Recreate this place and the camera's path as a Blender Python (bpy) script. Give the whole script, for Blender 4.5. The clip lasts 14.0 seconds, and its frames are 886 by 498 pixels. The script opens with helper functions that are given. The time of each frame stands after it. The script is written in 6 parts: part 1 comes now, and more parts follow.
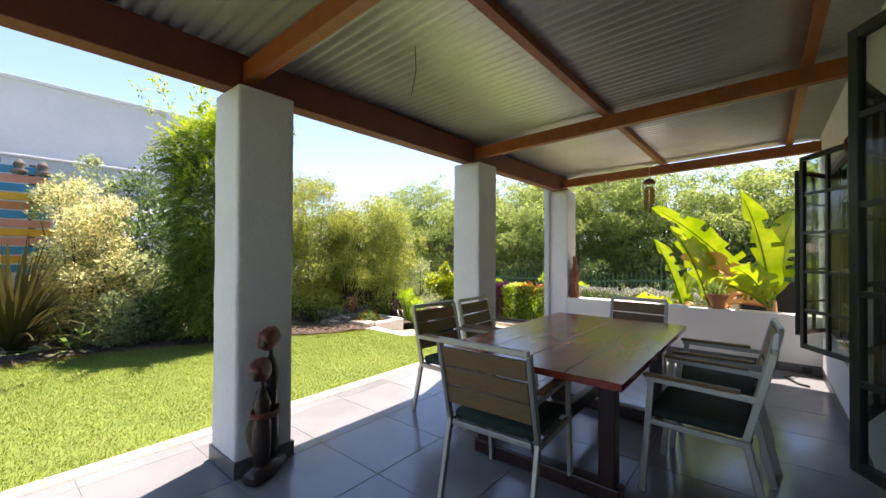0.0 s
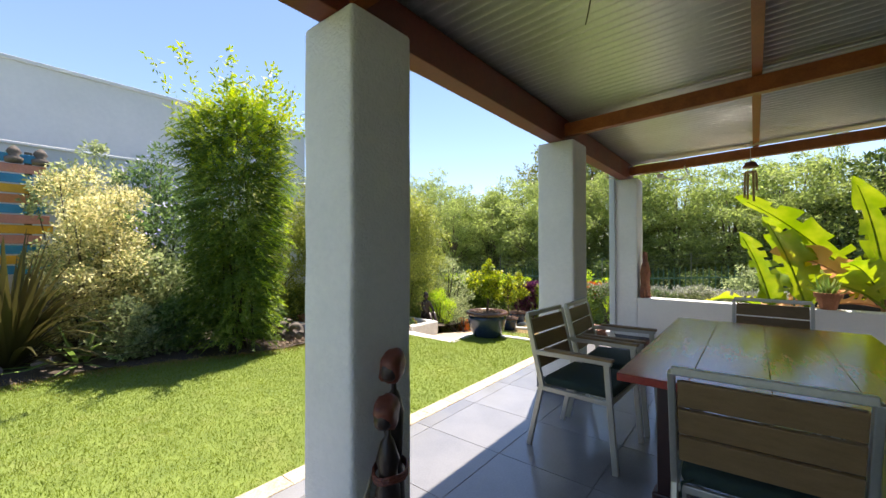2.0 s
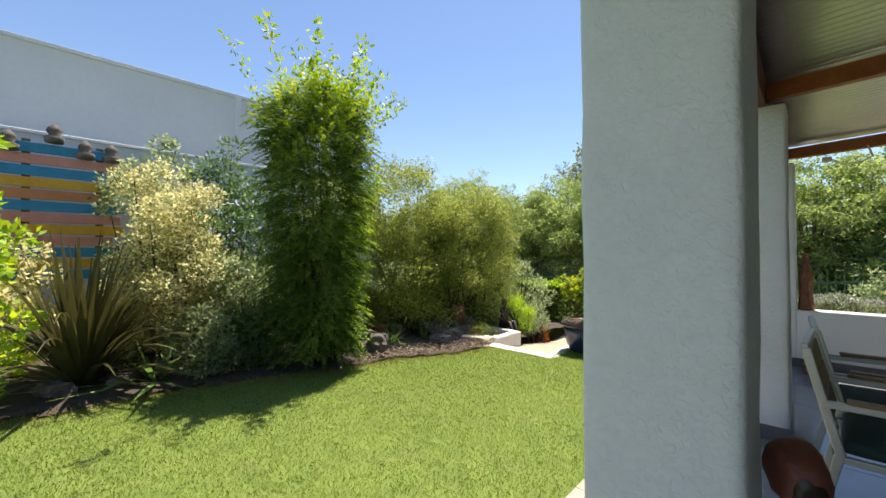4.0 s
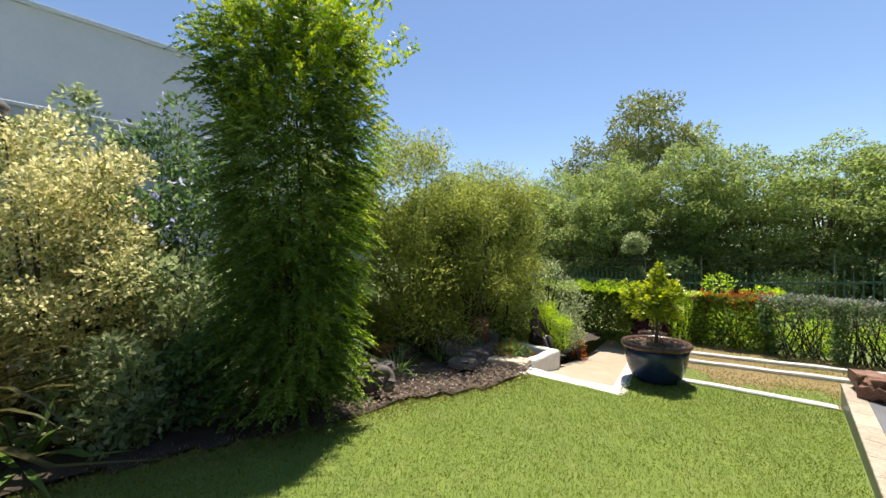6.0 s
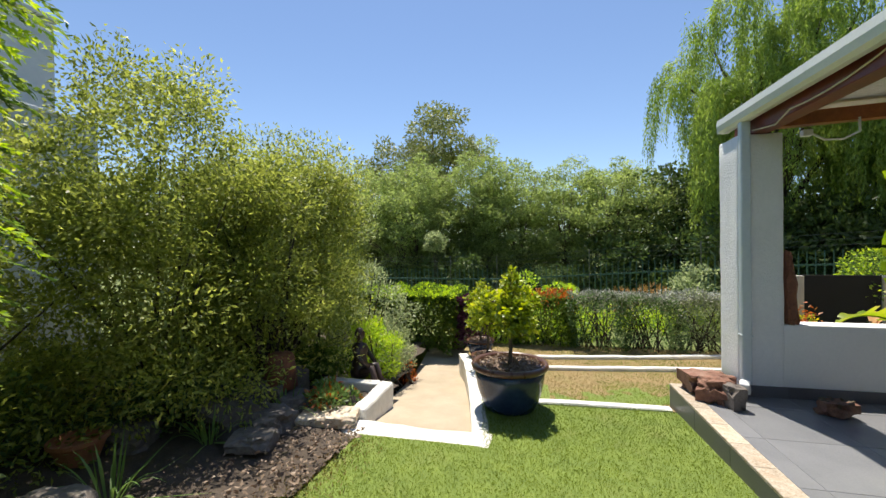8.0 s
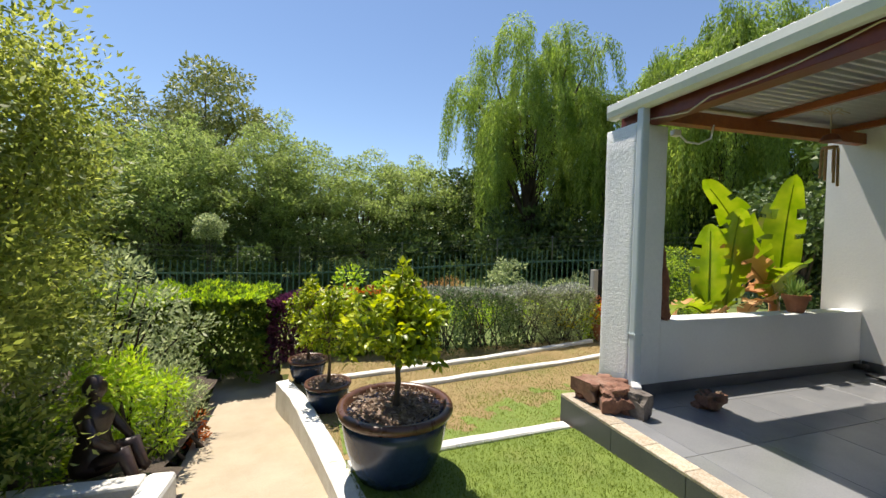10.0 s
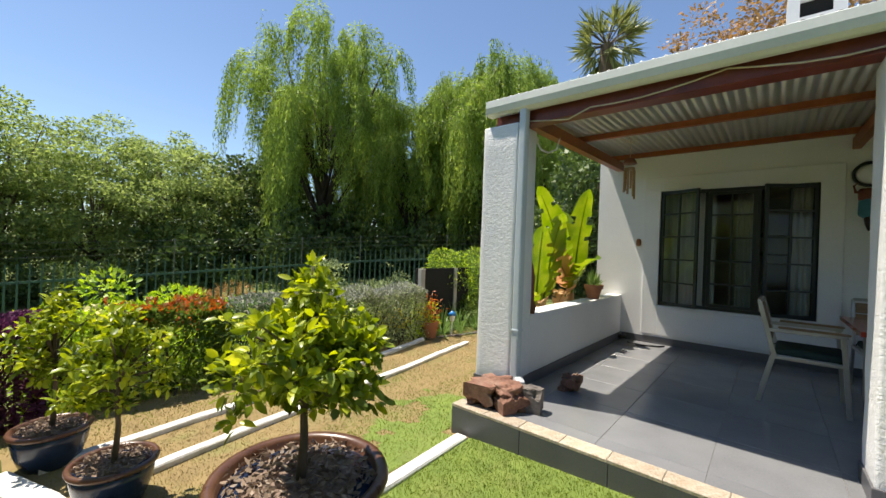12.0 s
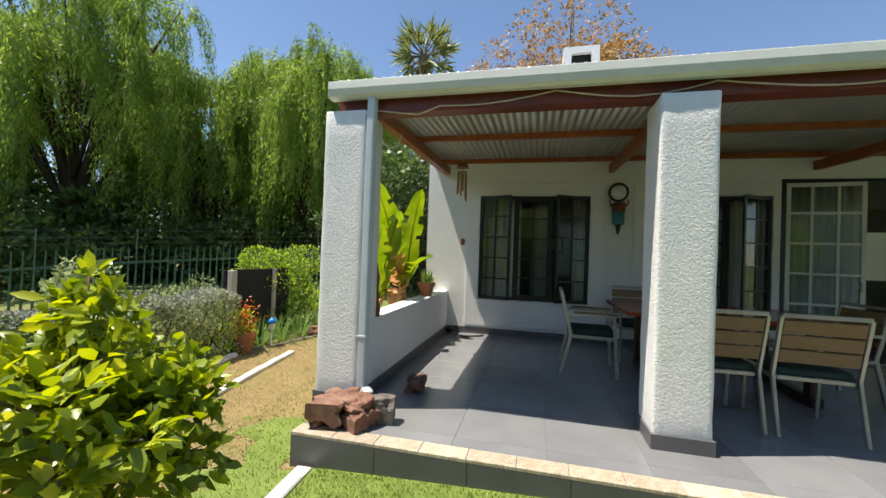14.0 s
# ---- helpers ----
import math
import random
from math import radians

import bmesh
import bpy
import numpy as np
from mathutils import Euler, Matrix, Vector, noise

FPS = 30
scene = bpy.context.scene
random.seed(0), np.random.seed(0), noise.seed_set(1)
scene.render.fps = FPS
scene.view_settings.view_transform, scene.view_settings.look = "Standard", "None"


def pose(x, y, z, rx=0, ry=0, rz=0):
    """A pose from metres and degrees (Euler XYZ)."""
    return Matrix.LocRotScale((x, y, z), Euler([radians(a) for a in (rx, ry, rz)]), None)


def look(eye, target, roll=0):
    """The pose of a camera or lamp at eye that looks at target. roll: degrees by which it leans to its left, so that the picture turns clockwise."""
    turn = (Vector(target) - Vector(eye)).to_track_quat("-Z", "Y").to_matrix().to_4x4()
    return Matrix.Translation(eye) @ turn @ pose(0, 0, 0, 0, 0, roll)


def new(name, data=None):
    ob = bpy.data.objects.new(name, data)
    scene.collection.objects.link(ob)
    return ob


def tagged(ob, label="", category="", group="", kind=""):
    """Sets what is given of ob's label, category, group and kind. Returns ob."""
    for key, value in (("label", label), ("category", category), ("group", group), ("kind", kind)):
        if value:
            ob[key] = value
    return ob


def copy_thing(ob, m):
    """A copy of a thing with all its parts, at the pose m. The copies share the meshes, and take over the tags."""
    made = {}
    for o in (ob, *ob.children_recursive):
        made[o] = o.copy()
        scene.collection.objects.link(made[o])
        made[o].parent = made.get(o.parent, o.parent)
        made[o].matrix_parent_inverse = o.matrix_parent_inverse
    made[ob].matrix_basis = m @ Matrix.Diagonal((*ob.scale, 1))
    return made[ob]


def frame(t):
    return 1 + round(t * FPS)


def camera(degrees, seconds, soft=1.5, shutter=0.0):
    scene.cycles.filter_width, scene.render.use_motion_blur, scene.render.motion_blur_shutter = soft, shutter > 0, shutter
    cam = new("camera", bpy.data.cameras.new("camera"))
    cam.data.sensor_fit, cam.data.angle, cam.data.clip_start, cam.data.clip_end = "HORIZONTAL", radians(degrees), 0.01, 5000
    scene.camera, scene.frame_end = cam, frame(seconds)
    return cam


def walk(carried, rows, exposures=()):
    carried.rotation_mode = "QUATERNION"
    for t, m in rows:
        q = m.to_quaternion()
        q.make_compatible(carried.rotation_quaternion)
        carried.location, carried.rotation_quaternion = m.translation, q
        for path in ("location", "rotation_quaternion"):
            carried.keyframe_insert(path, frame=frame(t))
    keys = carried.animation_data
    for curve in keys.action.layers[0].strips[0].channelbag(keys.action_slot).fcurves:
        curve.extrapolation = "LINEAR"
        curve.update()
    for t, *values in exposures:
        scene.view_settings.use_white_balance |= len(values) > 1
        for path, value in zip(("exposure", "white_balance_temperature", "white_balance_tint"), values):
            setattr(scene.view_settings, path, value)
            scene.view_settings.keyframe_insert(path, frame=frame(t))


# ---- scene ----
cam = camera(97.8, 14.0)
PATH = [
    (0, (-0.158, 0.018, 1.355), (-1.434, 1.556, 1.375), 0.3),
    (0.5, (-0.417, 0.034, 1.352), (-1.69, 1.577, 1.366), 0.1),
    (1, (-0.692, 0.048, 1.333), (-1.957, 1.597, 1.351), 0.0),
    (1.5, (-0.986, 0.015, 1.31), (-2.238, 1.574, 1.334), -0.1),
    (2, (-1.274, -0.005, 1.32), (-2.528, 1.553, 1.333), -0.1),
    (2.5, (-1.589, -0.02, 1.315), (-2.852, 1.531, 1.335), 0.0),
    (3, (-1.915, -0.08, 1.315), (-3.203, 1.45, 1.344), -0.1),
    (3.5, (-2.198, -0.096, 1.317), (-3.537, 1.39, 1.347), -0.1),
    (3.7, (-2.305, -0.08, 1.32), (-3.672, 1.38, 1.347), -0.1),
    (5.8, (-3.695, 0.698, 1.34), (-5.075, 2.146, 1.352), -0.4),
    (6, (-3.806, 0.812, 1.336), (-5.144, 2.299, 1.347), -0.4),
    (6.5, (-4.056, 1.086, 1.339), (-5.237, 2.7, 1.351), -0.7),
    (7, (-4.345, 1.391, 1.336), (-5.297, 3.151, 1.34), -0.7),
    (7.5, (-4.568, 1.688, 1.358), (-5.281, 3.556, 1.354), -0.7),
    (8, (-4.775, 2.027, 1.389), (-5.222, 3.976, 1.378), -0.7),
    (8.5, (-4.983, 2.317, 1.406), (-5.185, 4.307, 1.391), -0.6),
    (8.7, (-5.055, 2.438, 1.419), (-5.15, 4.435, 1.39), -0.6),
    (10.8, (-5.837, 3.956, 1.236), (-4.807, 5.67, 1.222), 2.4),
    (11, (-5.911, 4.056, 1.23), (-4.787, 5.711, 1.222), 2.3),
    (11.5, (-5.944, 4.212, 1.21), (-4.618, 5.708, 1.217), 2.2),
    (12, (-5.904, 4.358, 1.232), (-4.378, 5.651, 1.236), 2.2),
    (12.5, (-5.886, 4.42, 1.231), (-4.211, 5.513, 1.245), 2.2),
    (13, (-5.897, 4.521, 1.245), (-4.105, 5.41, 1.263), 2.2),
    (13.5, (-5.882, 4.601, 1.238), (-4.005, 5.292, 1.263), 2.1),
    (14, (-5.779, 4.711, 1.232), (-3.834, 5.176, 1.261), 2.1),
]
EXPOSURE = [(0, 1.85, 6950, 24), (1, 1.72, 6900, 21), (2, 1.5, 6800, 18), (3, 1.24, 6700, 15), (3.7, 1.14, 6700, 14), (6, 0.9, 6650, 12), (8.5, 0.85, 6600, 12), (11, 0.9, 6750, 12), (14, 0.97, 6750, 11)]
walk(cam, [(t, look(eye, target, roll)) for t, eye, target, roll in PATH], EXPOSURE)

# ---------------------------------------------------------------- world and sun
SUN_X, SUN_Y = -0.115, 0.36          # towards the sun, for a rise of one
sun_dir = Vector((SUN_X, SUN_Y, 1.0)).normalized()
world = bpy.data.worlds.new("sky")
scene.world = world
world.use_nodes = True
wn, wl = world.node_tree.nodes, world.node_tree.links
sky = wn.new("ShaderNodeTexSky")
sky.sky_type, sky.sun_disc = 'NISHITA', False
sky.sun_elevation = math.asin(sun_dir.z)
sky.sun_rotation = math.atan2(sun_dir.x, sun_dir.y)
sky.air_density, sky.dust_density, sky.ozone_density = 1.0, 0.1, 3.5
wn["Background"].inputs[1].default_value = 0.09
wl.new(sky.outputs[0], wn["Background"].inputs[0])
sun = bpy.data.lights.new("sun", 'SUN')
sun.energy, sun.angle, sun.color = 4.2, radians(0.53), (1.0, 0.94, 0.82)
sun_ob = new("sun", sun)
sun_ob.matrix_world = look(sun_dir * 30, (0, 0, 0))


# ---------------------------------------------------------------- helpers
def mesh_ob(name, bm, material, smooth=False):
    me = bpy.data.meshes.new(name)
    bmesh.ops.recalc_face_normals(bm, faces=bm.faces[:])
    bm.to_mesh(me)
    bm.free()
    me.materials.append(material)
    if smooth:
        for p in me.polygons:
            p.use_smooth = True
    return new(name, me)


def part(name, bm, material, parent, label="", smooth=False):
    ob = mesh_ob(name, bm, material, smooth)
    ob.parent = parent
    return tagged(ob, label)


def thing(name, m, label, category, group="", kind=""):
    ob = new(name)
    ob.empty_display_size = 0.1
    ob.matrix_world = m
    return tagged(ob, label, category, group, kind)


def structure(name, bm, material, label, category, smooth=False):
    return tagged(mesh_ob(name, bm, material, smooth), label, category, kind="structure")


def add_box(bm, lo, hi, bevel=0.0, m=None):
    r = bmesh.ops.create_cube(bm, size=1.0)
    vs = r["verts"]
    for v in vs:
        v.co = Vector([lo[i] + (v.co[i] + 0.5) * (hi[i] - lo[i]) for i in range(3)])
    if bevel:
        es = list({e for v in vs for e in v.link_edges})
        r = bmesh.ops.bevel(bm, geom=es, offset=bevel, segments=2, affect='EDGES', profile=0.5)
        vs = list({v for f in r["faces"] for v in f.verts} | {v for v in vs if v.is_valid})
    if m is not None:
        bmesh.ops.transform(bm, matrix=m, verts=vs)
    return vs


def box(lo, hi, bevel=0.0, m=None):
    bm = bmesh.new()
    add_box(bm, lo, hi, bevel, m)
    return bm


def lathe(profile, seg=24, bm=None, m=None):
    bm = bm or bmesh.new()
    rings = []
    made = []
    for r, z in profile:
        ring = [bm.verts.new((r * math.cos(2 * math.pi * k / seg), r * math.sin(2 * math.pi * k / seg), z)) for k in range(seg)]
        rings.append(ring)
        made += ring
    for a, b in zip(rings, rings[1:]):
        for k in range(seg):
            bm.faces.new((a[k], a[(k + 1) % seg], b[(k + 1) % seg], b[k]))
    if profile[0][0] > 1e-6:
        bm.faces.new(rings[0][::-1])
    if profile[-1][0] > 1e-6:
        bm.faces.new(rings[-1])
    if m is not None:
        bmesh.ops.transform(bm, matrix=m, verts=made)
    return bm


def tube(points, radii, seg=8, bm=None):
    """A tapered pipe along points."""
    bm = bm or bmesh.new()
    pts = [Vector(p) for p in points]
    rings = []
    for i, p in enumerate(pts):
        d = (pts[min(i + 1, len(pts) - 1)] - pts[max(i - 1, 0)]).normalized()
        up = Vector((0, 0, 1)) if abs(d.z) < 0.9 else Vector((1, 0, 0))
        a = d.cross(up).normalized()
        b = d.cross(a)
        r = radii[i] if isinstance(radii, (list, tuple)) else radii
        rings.append([bm.verts.new(p + r * (math.cos(2 * math.pi * k / seg) * a + math.sin(2 * math.pi * k / seg) * b)) for k in range(seg)])
    for a, b in zip(rings, rings[1:]):
        for k in range(seg):
            bm.faces.new((a[k], a[(k + 1) % seg], b[(k + 1) % seg], b[k]))
    bm.faces.new(rings[0][::-1])
    bm.faces.new(rings[-1])
    return bm


def rock_bm(sx, sy, sz, seed, rough=0.25, cuts=3, bm=None, m=None):
    bm = bm or bmesh.new()
    r = bmesh.ops.create_icosphere(bm, subdivisions=cuts, radius=1.0)
    for v in r["verts"]:
        n = noise.noise(v.co * 1.3 + Vector((seed * 7.1, seed, 0))) * rough * 2 + noise.noise(v.co * 3.1 + Vector((seed, 0, seed))) * rough
        q = v.co * (1 + n)
        q = Vector([max(-0.78, min(0.78, c)) for c in q])
        v.co = Vector((q.x * sx / 1.5, q.y * sy / 1.5, q.z * sz / 1.5))
    if m is not None:
        bmesh.ops.transform(bm, matrix=m, verts=r["verts"])
    return bm


# ---------------------------------------------------------------- materials
def base_mat(name):
    m = bpy.data.materials.new(name)
    m.use_nodes = True
    nt = m.node_tree
    return m, nt.nodes, nt.links, nt.nodes["Principled BSDF"]


def ramp_node(n, stops):
    r = n.new("ShaderNodeValToRGB")
    els = r.color_ramp.elements
    while len(els) < len(stops):
        els.new(0.5)
    for e, (p, c) in zip(els, stops):
        e.position, e.color = p, (*c, 1)
    return r


def noise_node(n, l, vec, scale, detail=4, rough=0.6):
    t = n.new("ShaderNodeTexNoise")
    t.inputs["Scale"].default_value, t.inputs["Detail"].default_value, t.inputs["Roughness"].default_value = scale, detail, rough
    l.new(vec, t.inputs["Vector"])
    return t


def mix_rgb(n, l, fac, a, b, mode='MIX'):
    x = n.new("ShaderNodeMix")
    x.data_type, x.blend_type = 'RGBA', mode
    for sock, val in ((x.inputs[0], fac), (x.inputs[6], a), (x.inputs[7], b)):
        if hasattr(val, "default_value") or hasattr(val, "is_output"):
            l.new(val, sock)
        elif isinstance(val, (int, float)):
            sock.default_value = val
        else:
            sock.default_value = (*val, 1)
    return x.outputs[2]


def surface(name, dark, light, rough=0.7, scale=3.0, fine=60.0, bump=0.2, bump_scale=80.0, metal=0.0, stain=None, stain_amount=0.3, stretch=None, piece=0.0, bump_dist=0.01, spec=0.5):
    """A mottled surface: colour noise at two scales, optional stains, relief."""
    m, n, l, p = base_mat(name)
    tc = n.new("ShaderNodeTexCoord")
    vec = tc.outputs["Object"]
    if stretch:
        mp = n.new("ShaderNodeMapping")
        mp.inputs["Scale"].default_value = stretch
        l.new(vec, mp.inputs["Vector"])
        vec = mp.outputs[0]
    big = noise_node(n, l, vec, scale, 5)
    small = noise_node(n, l, vec, fine, 3)
    add = n.new("ShaderNodeMath")
    add.operation = 'MULTIPLY_ADD'
    add.inputs[1].default_value = 0.4
    l.new(small.outputs[0], add.inputs[0])
    sc = n.new("ShaderNodeMath")
    sc.operation = 'MULTIPLY'
    sc.inputs[1].default_value = 0.6
    l.new(big.outputs[0], sc.inputs[0])
    l.new(sc.outputs[0], add.inputs[2])
    r = ramp_node(n, [(0.32, dark), (0.68, light)])
    l.new(add.outputs[0], r.inputs[0])
    col = r.outputs[0]
    if stain:
        sn = noise_node(n, l, tc.outputs["Object"], scale * 0.45, 8, 0.7)
        sr = ramp_node(n, [(0.52, (0, 0, 0)), (0.75, (stain_amount,) * 3)])
        l.new(sn.outputs[0], sr.inputs[0])
        col = mix_rgb(n, l, sr.outputs[0], col, stain)
    if piece:
        oi = n.new("ShaderNodeObjectInfo")
        hv = n.new("ShaderNodeHueSaturation")
        mr = n.new("ShaderNodeMapRange")
        mr.inputs[3].default_value, mr.inputs[4].default_value = 1 - piece, 1 + piece
        l.new(oi.outputs["Random"], mr.inputs[0])
        l.new(mr.outputs[0], hv.inputs["Value"])
        l.new(col, hv.inputs["Color"])
        col = hv.outputs[0]
    l.new(col, p.inputs["Base Color"])
    p.inputs["Roughness"].default_value = rough
    p.inputs["Metallic"].default_value = metal
    p.inputs["Specular IOR Level"].default_value = spec
    rr = n.new("ShaderNodeMapRange")
    rr.inputs[3].default_value, rr.inputs[4].default_value = max(0.03, rough - 0.12), min(1, rough + 0.12)
    l.new(big.outputs[0], rr.inputs[0])
    l.new(rr.outputs[0], p.inputs["Roughness"])
    if bump:
        bn = noise_node(n, l, vec, bump_scale, 4)
        b = n.new("ShaderNodeBump")
        b.inputs["Strength"].default_value, b.inputs["Distance"].default_value = bump, bump_dist
        l.new(bn.outputs[0], b.inputs["Height"])
        l.new(b.outputs[0], p.inputs["Normal"])
    return m


def leaf_mat(name, stops, glow=0.35, rough=0.45, patch=1.2, patch_amount=0.35, gain=1.5):
    """Leaves: colour by leaf, patches at clump scale, light passing through."""
    m, n, l, p = base_mat(name)
    geo = n.new("ShaderNodeNewGeometry")
    tc = n.new("ShaderNodeTexCoord")
    pn = noise_node(n, l, tc.outputs["Object"], patch, 3)
    ma = n.new("ShaderNodeMath")
    ma.operation = 'MULTIPLY_ADD'
    ma.inputs[1].default_value = 1 - patch_amount
    l.new(geo.outputs["Random Per Island"], ma.inputs[0])
    mb = n.new("ShaderNodeMapRange")
    mb.inputs[1].default_value, mb.inputs[2].default_value = 0.3, 0.7
    mb.inputs[3].default_value, mb.inputs[4].default_value = 0.0, patch_amount
    l.new(pn.outputs[0], mb.inputs[0])
    l.new(mb.outputs[0], ma.inputs[2])
    r = ramp_node(n, [(q, tuple(min(0.85, v * gain) for v in c)) for q, c in stops])
    l.new(ma.outputs[0], r.inputs[0])
    l.new(r.outputs[0], p.inputs["Base Color"])
    p.inputs["Roughness"].default_value = rough
    p.inputs["Specular IOR Level"].default_value = 0.35
    tr = n.new("ShaderNodeBsdfTranslucent")
    hs = n.new("ShaderNodeHueSaturation")
    hs.inputs["Saturation"].default_value, hs.inputs["Value"].default_value, hs.inputs["Hue"].default_value = 1.1, 1.6, 0.49
    l.new(r.outputs[0], hs.inputs["Color"])
    l.new(hs.outputs[0], tr.inputs[0])
    mx = n.new("ShaderNodeMixShader")
    mx.inputs[0].default_value = glow
    l.new(p.outputs[0], mx.inputs[1])
    l.new(tr.outputs[0], mx.inputs[2])
    l.new(mx.outputs[0], n["Material Output"].inputs[0])
    return m


M = {}
M["plaster"] = surface("white_textured_plaster", (0.74, 0.75, 0.76), (0.85, 0.85, 0.85), 0.75, 2.0, 30, 0.0, 30, stain=(0.6, 0.59, 0.56), stain_amount=0.2)
M["smooth_plaster"] = surface("white_smooth_plaster", (0.76, 0.76, 0.76), (0.84, 0.84, 0.83), 0.7, 1.5, 40, 0.15, 45, stain=(0.62, 0.61, 0.58), stain_amount=0.15)
M["tile"] = surface("grey_porcelain_tile", (0.175, 0.18, 0.192), (0.245, 0.25, 0.262), 0.19, 2.5, 90, 0.02, 120, spec=0.7, piece=0.1, stain=(0.2, 0.2, 0.2), stain_amount=0.25)
M["grout"] = surface("grey_grout", (0.13, 0.13, 0.13), (0.2, 0.195, 0.19), 0.9, 4, 90, 0.2)
M["skirting"] = surface("grey_skirting_tile", (0.09, 0.09, 0.1), (0.14, 0.14, 0.15), 0.4, 3, 90, 0.05, piece=0.08)
M["kerb_stone"] = surface("cream_mottled_stone", (0.3, 0.22, 0.14), (0.66, 0.59, 0.48), 0.7, 18, 70, 0.35, 90, piece=0.22, stain=(0.4, 0.2, 0.08), stain_amount=0.85)
M["white_kerb"] = surface("whitewashed_concrete", (0.6, 0.58, 0.53), (0.82, 0.81, 0.78), 0.85, 5, 60, 0.4, 60, stain=(0.35, 0.3, 0.22), stain_amount=0.6)
M["concrete"] = surface("sandy_concrete_path", (0.33, 0.27, 0.19), (0.47, 0.395, 0.295), 0.9, 2.5, 120, 0.3, 150, stain=(0.33, 0.25, 0.15), stain_amount=0.4)
M["beam"] = surface("varnished_orange_timber", (0.23, 0.055, 0.016), (0.4, 0.12, 0.034), 0.42, 4, 30, 0.12, 30, stretch=(2.5, 2.5, 2.5), stain=(0.09, 0.03, 0.015), stain_amount=0.6)
M["beam_red"] = surface("dark_red_painted_timber", (0.12, 0.022, 0.016), (0.2, 0.04, 0.026), 0.45, 4, 40, 0.1, 30, stain=(0.06, 0.015, 0.012), stain_amount=0.5)
M["zinc"] = surface("corrugated_zinc", (0.5, 0.5, 0.49), (0.62, 0.62, 0.61), 0.4, 3, 50, 0.0, metal=0.6, stain=(0.42, 0.4, 0.36), stain_amount=0.4)
M["gutter"] = surface("pale_green_white_gutter", (0.6, 0.63, 0.57), (0.7, 0.72, 0.66), 0.4, 3, 40, 0.03, stain=(0.45, 0.45, 0.4), stain_amount=0.2)
M["pipe"] = surface("pale_grey_blue_pipe", (0.5, 0.56, 0.6), (0.6, 0.65, 0.68), 0.35, 3, 40, 0.02)
M["frame_black"] = surface("dark_green_black_steel", (0.008, 0.013, 0.012), (0.02, 0.027, 0.025), 0.35, 5, 60, 0.05)
M["frame_white"] = surface("white_painted_wood", (0.66, 0.66, 0.62), (0.76, 0.76, 0.72), 0.4, 4, 40, 0.05)
M["table"] = surface("glossy_mahogany_table", (0.28, 0.032, 0.02), (0.43, 0.07, 0.035), 0.15, 3, 25, 0.03, 30, spec=0.4, stretch=(6, 0.8, 6), stain=(0.25, 0.08, 0.03), stain_amount=0.5)
M["table_dark"] = surface("dark_mahogany_legs", (0.022, 0.007, 0.006), (0.045, 0.013, 0.009), 0.35, 3, 25, 0.05)
M["alu"] = surface("brushed_champagne_aluminium", (0.42, 0.41, 0.38), (0.52, 0.51, 0.47), 0.42, 4, 90, 0.02, metal=0.7)
M["slat"] = surface("brown_wood_composite_slat", (0.19, 0.115, 0.05), (0.27, 0.17, 0.08), 0.55, 5, 60, 0.15, 40, stretch=(2, 8, 8))
M["cushion"] = surface("dark_green_canvas_cushion", (0.012, 0.03, 0.026), (0.02, 0.045, 0.04), 0.85, 6, 300, 0.25, 500)
M["grass_soil"] = surface("lawn_thatch", (0.11, 0.165, 0.026), (0.19, 0.255, 0.045), 0.9, 6, 120, 0.5, 150, stain=(0.3, 0.24, 0.1), stain_amount=0.25)
M["dry_grass"] = surface("dry_straw_grass", (0.2, 0.145, 0.06), (0.33, 0.24, 0.105), 0.95, 5, 140, 0.6, 180, stain=(0.17, 0.2, 0.05), stain_amount=0.7)
M["soil"] = surface("dark_garden_soil", (0.035, 0.025, 0.018), (0.1, 0.075, 0.055), 0.95, 9, 80, 0.8, 70)
M["field"] = surface("rough_green_field", (0.07, 0.11, 0.025), (0.18, 0.2, 0.05), 0.95, 0.3, 8, 0.5, 12, stain=(0.3, 0.2, 0.09), stain_amount=0.6)
M["glaze"] = surface("dark_blue_glazed_pot", (0.008, 0.018, 0.05), (0.02, 0.04, 0.085), 0.22, 5, 30, 0.04, 20)
M["glaze_rim"] = surface("brown_glazed_rim", (0.07, 0.03, 0.018), (0.13, 0.06, 0.035), 0.3, 9, 50, 0.06, 30)
M["mulch"] = surface("bark_mulch", (0.1, 0.06, 0.045), (0.3, 0.22, 0.17), 0.95, 30, 90, 0.8, 60)
M["terracotta"] = surface("terracotta", (0.3, 0.11, 0.05), (0.42, 0.18, 0.09), 0.85, 6, 60, 0.15)
M["rock_red"] = surface("red_brown_rock", (0.1, 0.045, 0.03), (0.3, 0.15, 0.1), 0.9, 8, 40, 0.7, 25, stain=(0.42, 0.36, 0.28), stain_amount=0.5)
M["rock_grey"] = surface("grey_garden_rock", (0.06, 0.05, 0.045), (0.2, 0.17, 0.15), 0.9, 6, 40, 0.7, 22, stain=(0.4, 0.36, 0.3), stain_amount=0.4)
M["bark"] = surface("grey_brown_bark", (0.07, 0.05, 0.035), (0.17, 0.13, 0.09), 0.95, 6, 40, 0.8, 25, stretch=(1, 1, 0.3))
M["bark_dark"] = surface("dark_bark", (0.03, 0.022, 0.016), (0.075, 0.055, 0.04), 0.95, 6, 40, 0.8, 25, stretch=(1, 1, 0.3))
M["fence"] = surface("dark_green_steel_fence", (0.035, 0.09, 0.068), (0.06, 0.13, 0.095), 0.5, 3, 30, 0.0)
